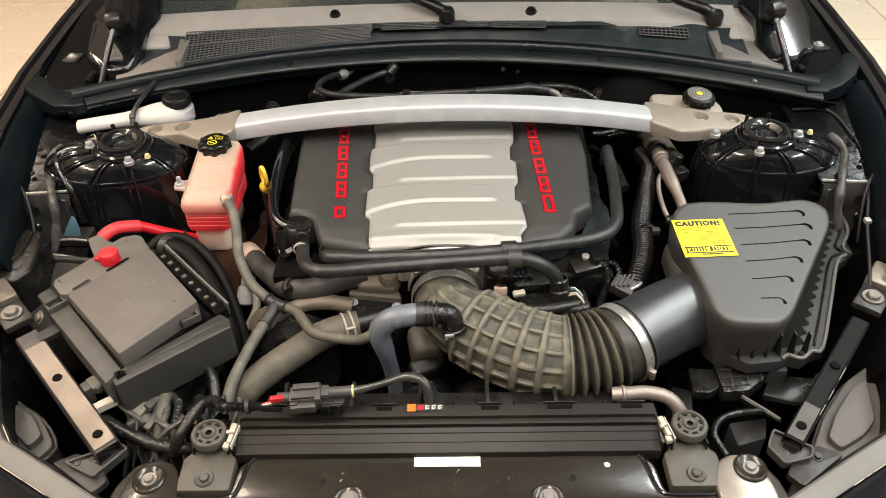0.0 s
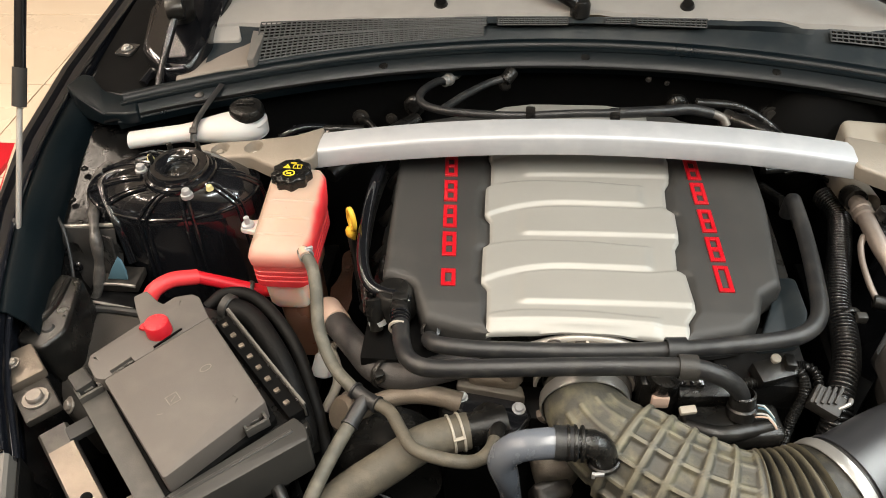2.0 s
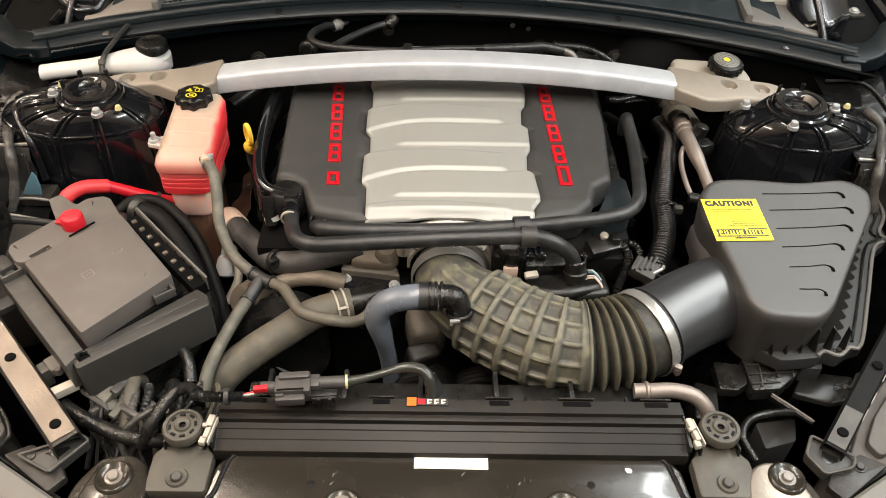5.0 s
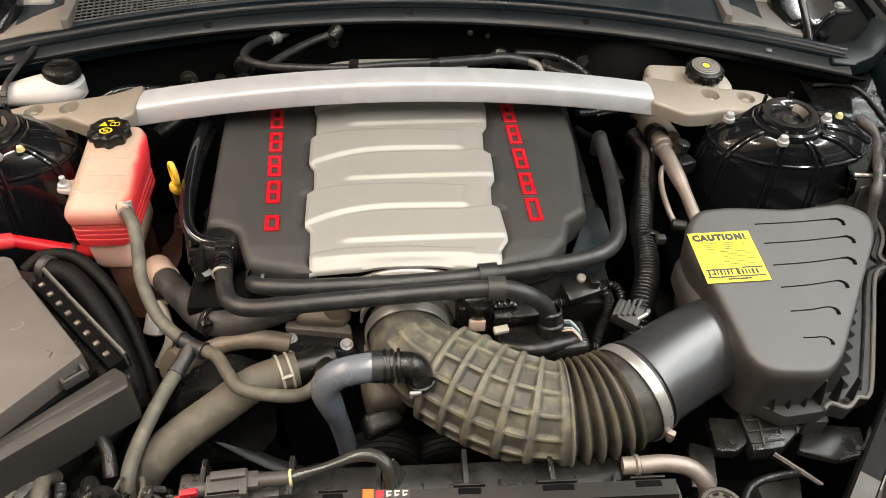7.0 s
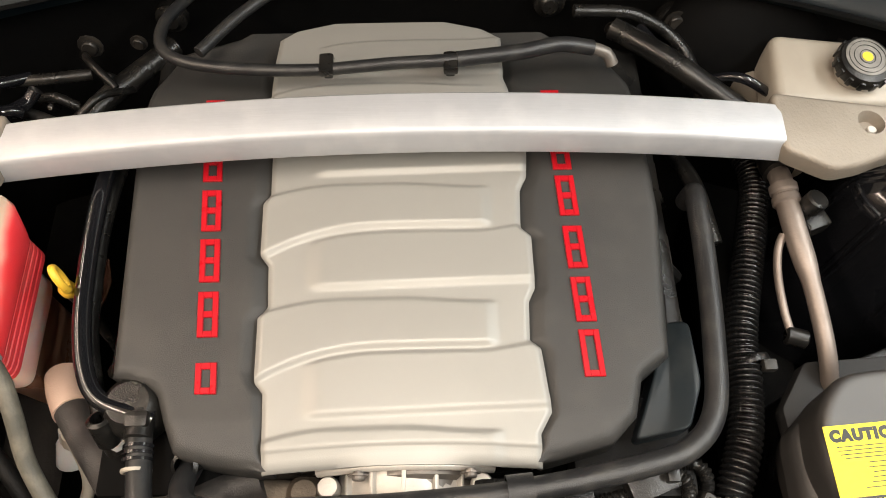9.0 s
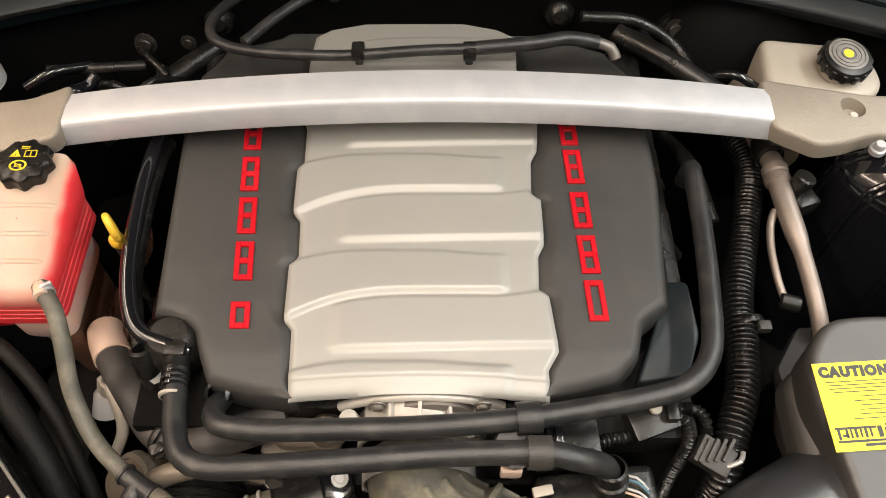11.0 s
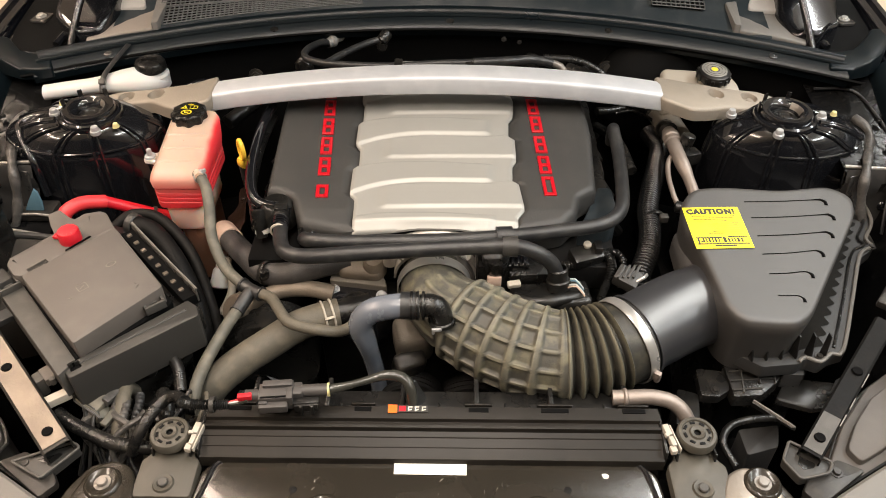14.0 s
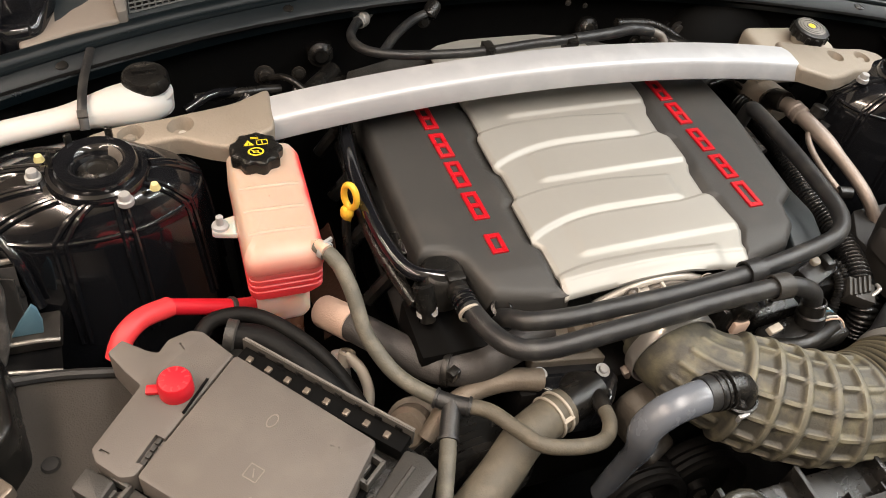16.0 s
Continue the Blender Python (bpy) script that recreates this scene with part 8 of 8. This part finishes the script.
def right_lower_bits():
    base = thing("air_duct_bracket", (0.45, 0.75, 0.62), "black plastic ducts and brackets below the air box", "bracket")
    part("flap", slab(rounded([(0.432, 0.757), (0.494, 0.766), (0.482, 0.727), (0.434, 0.713)], 0.006), 0.60, 0.660, 0.006), MATTE, base)
    part("black_plate", slab(rounded([(0.508, 0.818), (0.578, 0.810), (0.571, 0.773), (0.530, 0.764), (0.482, 0.780)], 0.006), 0.690, lambda x, y: 0.700 + 0.10 * (y - 0.78), 0.003), PLASTIC, base)
    part("slanted_rail", sheet([[(0.449 + 0.043 * u, 0.776 - 0.043 * u, 0.702), (0.452 + 0.045 * u, 0.780 - 0.040 * u, 0.688), (0.470 + 0.040 * u, 0.790 - 0.040 * u, 0.672)] for u in (0, 0.33, 0.67, 1)], 0.003), LINER, base)
    part("rail_edge", tube([(0.449, 0.776, 0.703), (0.470, 0.755, 0.703), (0.494, 0.731, 0.702)], 0.0018, 6), FASCIA, base)
    part("side_duct", slab(rounded([(0.330, 0.735), (0.365, 0.735), (0.375, 0.79), (0.345, 0.80)], 0.006), 0.56, 0.70, 0.006), PLASTIC, base)
    part("hose", tube([(0.400, 0.676, 0.69), (0.388, 0.706, 0.70), (0.404, 0.732, 0.702), (0.437, 0.744, 0.702), (0.480, 0.752, 0.695)], 0.0052, 12), PLASTIC, base)
    part("wire", tube([(0.56, 0.78, 0.745), (0.545, 0.765, 0.76), (0.530, 0.745, 0.76), (0.515, 0.74, 0.77)], 0.003, 8), RUBBER, base)


right_lower_bits()


# ---- side aprons and small details of the bay ----
def apron_details(side):
    shelf = thing("apron_shelf", both([(-0.78, 1.28, 0.80)], side)[0], "smooth black pressed steel shelf beside the strut tower", "inner apron", "apron shelves")
    rows = []
    for i in range(8):
        y = 1.178 + 0.27 * i / 7
        rows.append(both([(-0.856 - 0.03 * i / 7, y, 0.826 + 0.006 * i), (-0.82, y, 0.820 + 0.006 * i), (-0.77, y, 0.818 + 0.005 * i), (-0.715, y, 0.816 + 0.004 * i)], side))
    part("top_sheet", sheet(rows, 0.003), SHELF, shelf)
    part("front_lip", tube(both([(-0.855, 1.174, 0.826), (-0.80, 1.176, 0.822), (-0.76, 1.181, 0.820), (-0.716, 1.187, 0.819)], side), 0.0034, 8), WORNEDGE, shelf, "scuffed bright lip")
    rows = []
    for i in range(9):
        x = -0.81 + 0.095 * i / 8
        rows.append(both([(x, 1.176, 0.820), (x, 1.168 - 0.004 * (i % 2), 0.80), (x, 1.166 + 0.004 * (i % 3), 0.775), (x, 1.160, 0.755), (x, 1.150 - 0.004 * (i % 2), 0.735), (x, 1.145, 0.66)], side))
    part("front_sheet", sheet(rows, 0.003), CRUMPLE, shelf, "wavy pressed front sheet")
    part("side_fold", sheet([both([(x, y, 0.815), (x, y - 0.012, 0.77), (x, y - 0.03, 0.70)], side) for x, y in ((-0.742, 1.170), (-0.728, 1.166), (-0.716, 1.162))], 0.003), CRUMPLE, shelf, "worn bright folded edge")
    if side < 0:
        part("lower_ledge", rbox((0.060, 0.042, 0.016), pose(-0.715, 1.146, 0.742), 0.003), DARKSTEEL, shelf)
        part("ledge_edge", tube([(-0.744, 1.126, 0.750), (-0.709, 1.125, 0.7515), (-0.686, 1.126, 0.747)], 0.0026, 8), WORNEDGE, shelf, "scuffed bright edge")
        part("lower_edge", tube([(-0.765, 1.105, 0.732), (-0.752, 1.100, 0.738), (-0.718, 1.100, 0.731), (-0.688, 1.100, 0.724)], 0.0024, 8), WORNEDGE, shelf, "scuffed bright edge")
        part("lower_sheet", sheet([[(x, 1.145, 0.735), (x, 1.100, z), (x, 1.098, 0.66)] for x, z in ((-0.765, 0.730), (-0.75, 0.736), (-0.718, 0.729), (-0.688, 0.722))], 0.003), SHELF, shelf)
    for x, y, z in ((-0.805, 1.158, 0.785), (-0.785, 1.150, 0.762), (-0.800, 1.150, 0.745)):
        q = both([(x, y, z)], side)[0]
        part("pressed_hole", lathe([(0.003, 0.001), (0.006, 0.003), (0.009, 0.0)], aim(q, (0, -1, 0.15)), 14), GLOSS, shelf)
    for x, y in ((-0.835, 1.205), (-0.800, 1.225), (-0.822, 1.255), (-0.805, 1.29), (-0.83, 1.32)):
        q = both([(x, y, 0.826 + 0.18 * (y - 1.178))], side)[0]
        part("rivet", lathe([(0, 0.003), (0.004, 0.002), (0.006, -0.001)], pose(*q), 12), SHELF, shelf)
    base = thing("apron_wiring", both([(-0.74, 1.15, 0.78)], side)[0], "taped grey loom and thin wire along the inner fender", "wiring", "apron wirings")
    w = both([(-0.772, 1.312, 0.838), (-0.785, 1.282, 0.834), (-0.783, 1.258, 0.828), (-0.772, 1.232, 0.824), (-0.755, 1.198, 0.832), (-0.739, 1.160, 0.825), (-0.735, 1.145, 0.805), (-0.740, 1.135, 0.770), (-0.747, 1.118, 0.738), (-0.760, 1.10, 0.715), (-0.775, 1.08, 0.69)], side)
    part("taped_loom", tube(w, lambda s: 0.0080 + 0.0012 * math.sin(s * 37), 12), TAPE, base, "dusty grey tape wrapping")
    w = both([(-0.815, 1.215, 0.835), (-0.806, 1.185, 0.836), (-0.792, 1.168, 0.828), (-0.782, 1.145, 0.80), (-0.775, 1.12, 0.77), (-0.772, 1.10, 0.74)], side)
    part("thin_wire", tube(w, 0.0026, 8), RUBBER, base)
    if side > 0:
        part("bonnet_cable", tube([(0.700, 1.395, 0.850), (0.750, 1.392, 0.852), (0.776, 1.375, 0.850), (0.788, 1.302, 0.842), (0.792, 1.248, 0.830), (0.768, 1.157, 0.812), (0.733, 1.073, 0.805), (0.690, 0.954, 0.797), (0.655, 0.87, 0.79)], 0.0028, 8), RUBBER, base, "thin release cable")
        part("cable_clip", rbox((0.010, 0.012, 0.008), pose(0.736, 1.080, 0.806), 0.001), STUDGREY, base)
        part("pale_tab", rbox((0.016, 0.030, 0.004), pose(0.785, 1.15, 0.812, 0, 0, 12), 0.001), OFFWHITE, base)
    return base


for side in (-1, 1):
    apron_details(side)

# Blue wedge shape standing on the ledge.
blue = part("blue_wedge", plate([(-0.734, 0.7505), (-0.702, 0.7505), (-0.699, 0.768), (-0.700, 0.790), (-0.704, 0.797), (-0.720, 0.774)], pose(0, 1.138, 0, 90), 0.004), BLUEPIECE)
tagged(blue, "blue wedge shape beside the strut tower", "plastic piece")


def left_panel():
    base = thing("battery_tray_cover", (-0.68, 1.0, 0.60), "dark brown felt-like cover panel beside the fuse box", "cover")
    p = [(-0.752, 0.950), (-0.700, 0.905), (-0.640, 0.930), (-0.605, 1.000), (-0.612, 1.085), (-0.740, 1.092)]
    part("panel", slab(rounded(p, 0.02), 0.62, lambda x, y: 0.722 + 0.10 * (y - 1.0) - 0.10 * (x + 0.68), 0.015, 3), FELT, base)
    part("rolled_edge", tube([(-0.742, 1.086, 0.738), (-0.69, 1.088, 0.732), (-0.63, 1.082, 0.726)], 0.006, 8), MATTE, base)
    part("push_clip", lathe([(0, 0.004), (0.008, 0.003), (0.010, 0)], pose(-0.700, 0.985, 0.7225), 14), MATTE, base)
    p = [(-0.78, 0.97), (-0.735, 0.955), (-0.715, 0.99), (-0.735, 1.09), (-0.775, 1.10)]
    base = thing("side_rail_cover", (-0.75, 1.03, 0.70), "black plastic rail cover along the fender", "cover")
    part("body", slab(rounded(p, 0.01), 0.70, 0.80, 0.006, 3), PLASTIC, base)
    part("ridge", tube([(-0.768, 0.985, 0.800), (-0.752, 1.03, 0.801), (-0.755, 1.085, 0.800)], 0.005, 8), PLASTIC, base)
    part("push_clip", lathe([(0, 0.004), (0.007, 0.003), (0.009, 0)], pose(-0.742, 0.992, 0.800), 14), MATTE, base)


left_panel()


def dark_hoses():
    """Thick loom and hose between fuse box and tank."""
    base = thing("fuse_box_loom", (-0.42, 1.02, 0.66), "black loom curving behind the fuse box", "wiring loom")
    part("outer_loom", tube([(-0.545, 1.065, 0.775), (-0.52, 1.085, 0.785), (-0.47, 1.075, 0.785), (-0.41, 1.02, 0.76), (-0.37, 0.95, 0.71), (-0.35, 0.90, 0.66)], 0.009, 14), DARK, base)
    part("inner_loom", tube([(-0.51, 1.055, 0.79), (-0.47, 1.04, 0.785), (-0.42, 0.985, 0.765), (-0.385, 0.93, 0.73), (-0.37, 0.89, 0.69)], 0.0155, 18), DARK, base)
    part("loom_mouth", lathe([(0.013, 0.0), (0.0185, 0.0), (0.0185, 0.010), (0.0165, 0.012)], aim((-0.512, 1.056, 0.791), (1, -0.4, -0.1)), 20), LINER, base)


dark_hoses()


def pulleys():
    base = thing("accessory_pulleys", (-0.15, 0.83, 0.5), "dark belt pulleys on the front of the engine", "pulley")
    part("grooved_pulley", lathe([(0, 0.034), (0.070, 0.034)] + [(0.077 - 0.007 * (k % 2), 0.032 - 0.0046 * k) for k in range(15)] + [(0.070, -0.036), (0, -0.036)], aim((-0.272, 0.905, 0.655), (0.1, -1, 0.1)), 48), PLASTIC, base, "grooved black belt pulley")
    for x, y, z, r in ((-0.05, 0.84, 0.60, 0.055), (-0.13, 0.80, 0.60, 0.04), (0.05, 0.85, 0.56, 0.07)):
        w = part("pulley", lathe([(0, 0.018), (r * 0.25, 0.018), (r * 0.3, 0.008), (r * 0.75, 0.006), (r * 0.8, 0.02), (r, 0.02), (r, 0.016)] + [(r - 0.003 * (k % 2), 0.014 - 0.005 * k) for k in range(7)] + [(r, -0.022), (0, -0.022)], aim((x, y, z), (0, -1, 0.15)), 36), DARK, base)
        part("pulley_bolt", lathe([(0, 0.026), (0.008, 0.025), (0.010, 0.018)], aim((x, y, z), (0, -1, 0.15)), 6), DARKSTEEL, w)
    part("belt", tube([(-0.31, 0.885, 0.66), (-0.20, 0.86, 0.58), (-0.08, 0.84, 0.55)], 0.010, 8, flat=0.3), RUBBER, base)


pulleys()


def fan_shroud():
    base = thing("fan_shroud", (MID, 0.74, 0.4), "black radiator and fan shroud below the front cover", "fan shroud")
    part("radiator_core", rbox((0.58, 0.04, 0.45), pose(MID, 0.69, 0.50), 0.004), DARK, base)
    part("shroud_top", rbox((0.54, 0.05, 0.03), pose(MID, 0.735, 0.725), 0.006), PLASTIC, base)
    for k in range(6):
        part("shroud_rib", rbox((0.006, 0.05, 0.05), pose(-0.25 + 0.1 * k, 0.74, 0.735), 0.001), PLASTIC, base)
    part("peg", lathe([(0, 0.040), (0.003, 0.039), (0.017, -0.004), (0.017, -0.02)], pose(-0.034, 0.736, 0.752), 3, start=0.5), PLASTIC, base)


fan_shroud()

def water_pump_neck():
    base = thing("water_pump_neck", (-0.30, 0.93, 0.66), "tan cast water pump neck beside the hose joint", "water pump")
    part("neck", lathe([(0, 0.034), (0.020, 0.032), (0.026, 0.026), (0.028, 0.0), (0.026, -0.03)], aim((-0.318, 0.955, 0.690), (-0.55, -0.45, 0.6)), 26), BRONZE, base)
    part("flange", lathe([(0.028, 0.012), (0.034, 0.010), (0.034, 0.0), (0.028, -0.002)], aim((-0.318, 0.955, 0.690), (-0.55, -0.45, 0.6)), 26), ROUGHCAST, base)


water_pump_neck()


def heat_shield():
    base = thing("heat_shield", (-0.355, 1.18, 0.62), "rusty brown manifold heat shield beside the coolant tank", "heat shield")
    rows = [[(-0.395 + 0.03 * u + 0.004 * math.sin(9 * v + 5 * u), 1.10 + 0.16 * v, 0.690 + 0.030 * u + 0.006 * math.sin(14 * v)) for u in (0, 0.33, 0.67, 1.0, 1.3)] for v in (0, 0.12, 0.25, 0.4, 0.55, 0.7, 0.85, 1)]
    part("shield", sheet(rows, 0.002), RUST, base)
    for y in (1.13, 1.215):
        bolt((-0.372, y, 0.716), (-0.3, 0, 1), base, 0.005, RUST)


heat_shield()


def bulkhead_fittings():
    base = thing("bulkhead_fittings", (MID, 1.57, 0.80), "small bolts, grommets and dark pipes on the bulkhead", "fittings")
    for x, z, r in ((0.119, 0.863, 0.0035), (0.151, 0.858, 0.003), (0.331, 0.818, 0.009), (-0.133, 0.846, 0.007), (-0.394, 0.800, 0.010), (-0.34, 0.79, 0.007), (0.26, 0.79, 0.007)):
        y = 1.575 - 0.34 * (x - MID) ** 2
        bolt((x, y - 0.004, z), (0, -1, 0.2), base, r, DARKSTEEL)
    for x, z in ((0.335, 0.80), (-0.30, 0.80), (0.18, 0.80)):
        y = 1.575 - 0.34 * (x - MID) ** 2
        part("grommet", lathe([(0, 0.012), (0.010, 0.012), (0.014, 0.006), (0.020, 0.004), (0.022, -0.004)], aim((x, y + 0.02, z), (0, -1, 0.2)), 20), PLASTIC, base)
    for pts, r in (([(-0.42, 1.36, 0.79), (-0.36, 1.44, 0.80), (-0.29, 1.52, 0.80)], 0.014), ([(-0.50, 1.45, 0.82), (-0.43, 1.455, 0.82), (-0.38, 1.47, 0.81)], 0.007), ([(-0.50, 1.41, 0.81), (-0.45, 1.415, 0.81), (-0.40, 1.40, 0.80)], 0.007),
                   ([(0.25, 1.52, 0.82), (0.31, 1.47, 0.82), (0.40, 1.40, 0.80)], 0.014), ([(0.20, 1.53, 0.84), (0.28, 1.53, 0.83), (0.34, 1.50, 0.80), (0.36, 1.42, 0.78)], 0.008), ([(0.30, 1.40, 0.76), (0.33, 1.33, 0.77), (0.345, 1.25, 0.76)], 0.010)):
        part("pipe", tube(pts, r, 12), PLASTIC, base)
    rng = random.Random(21)
    for s in (-1, 1):
        for k in range(9):
            x0, y0, z0 = MID + s * rng.uniform(0.30, 0.56), rng.uniform(1.39, 1.50), rng.uniform(0.76, 0.83)
            dx, dy = rng.uniform(-0.09, 0.09), rng.uniform(-0.03, 0.07)
            part("line", tube([(x0, y0, z0), (x0 + dx * 0.5, y0 + dy * 0.4, z0 + rng.uniform(-0.01, 0.015)), (x0 + dx, y0 + dy, z0 + rng.uniform(-0.03, 0.01))], rng.uniform(0.003, 0.008), 10), GLOSS if k % 2 else PLASTIC, base)


bulkhead_fittings()

# ---- floor tiles ----
tile_mesh = None
side_len = 0.60
for i in range(-9, 10):
    for j in range(-2, 11):
        if tile_mesh is None:
            tb = rbox((side_len - 0.005, side_len - 0.005, 0.010), Matrix(), 0.0015, 1)
            ob = part("tile", tb, TILE, floor_ob)
            tile_mesh = ob.data
        else:
            ob = new("tile", tile_mesh)
            ob.parent = floor_ob
        ob.matrix_parent_inverse = Matrix()
        ob.location = (i * side_len + 0.1, j * side_len + 0.2, 0.0)
rest_verts, rest_faces = [], []
h = (side_len - 0.005) / 2
for i in range(-10, 11):
    for j in range(-11, 12):
        if -9 <= i < 10 and -2 <= j < 11:
            continue
        cx, cy = i * side_len + 0.1, j * side_len + 0.2
        if abs(cx) > 6.3 or cy < -5.7 or cy > 6.9:
            continue
        k = len(rest_verts)
        rest_verts += [(cx - h, cy - h, 0.005), (cx + h, cy - h, 0.005), (cx + h, cy + h, 0.005), (cx - h, cy + h, 0.005)]
        rest_verts += [(x, y, -0.005) for x, y, z in rest_verts[k:k + 4]]
        rest_faces += [(k, k + 1, k + 2, k + 3)] + [(k + a, k + 4 + a, k + 4 + (a + 1) % 4, k + (a + 1) % 4) for a in range(4)]
far_tiles = bpy.data.meshes.new("far_tiles")
far_tiles.from_pydata(rest_verts, [], rest_faces)
far_tiles.materials.append(TILE)
far = new("far_tiles", far_tiles)
far.parent = floor_ob
tagged(far, kind="stuff")
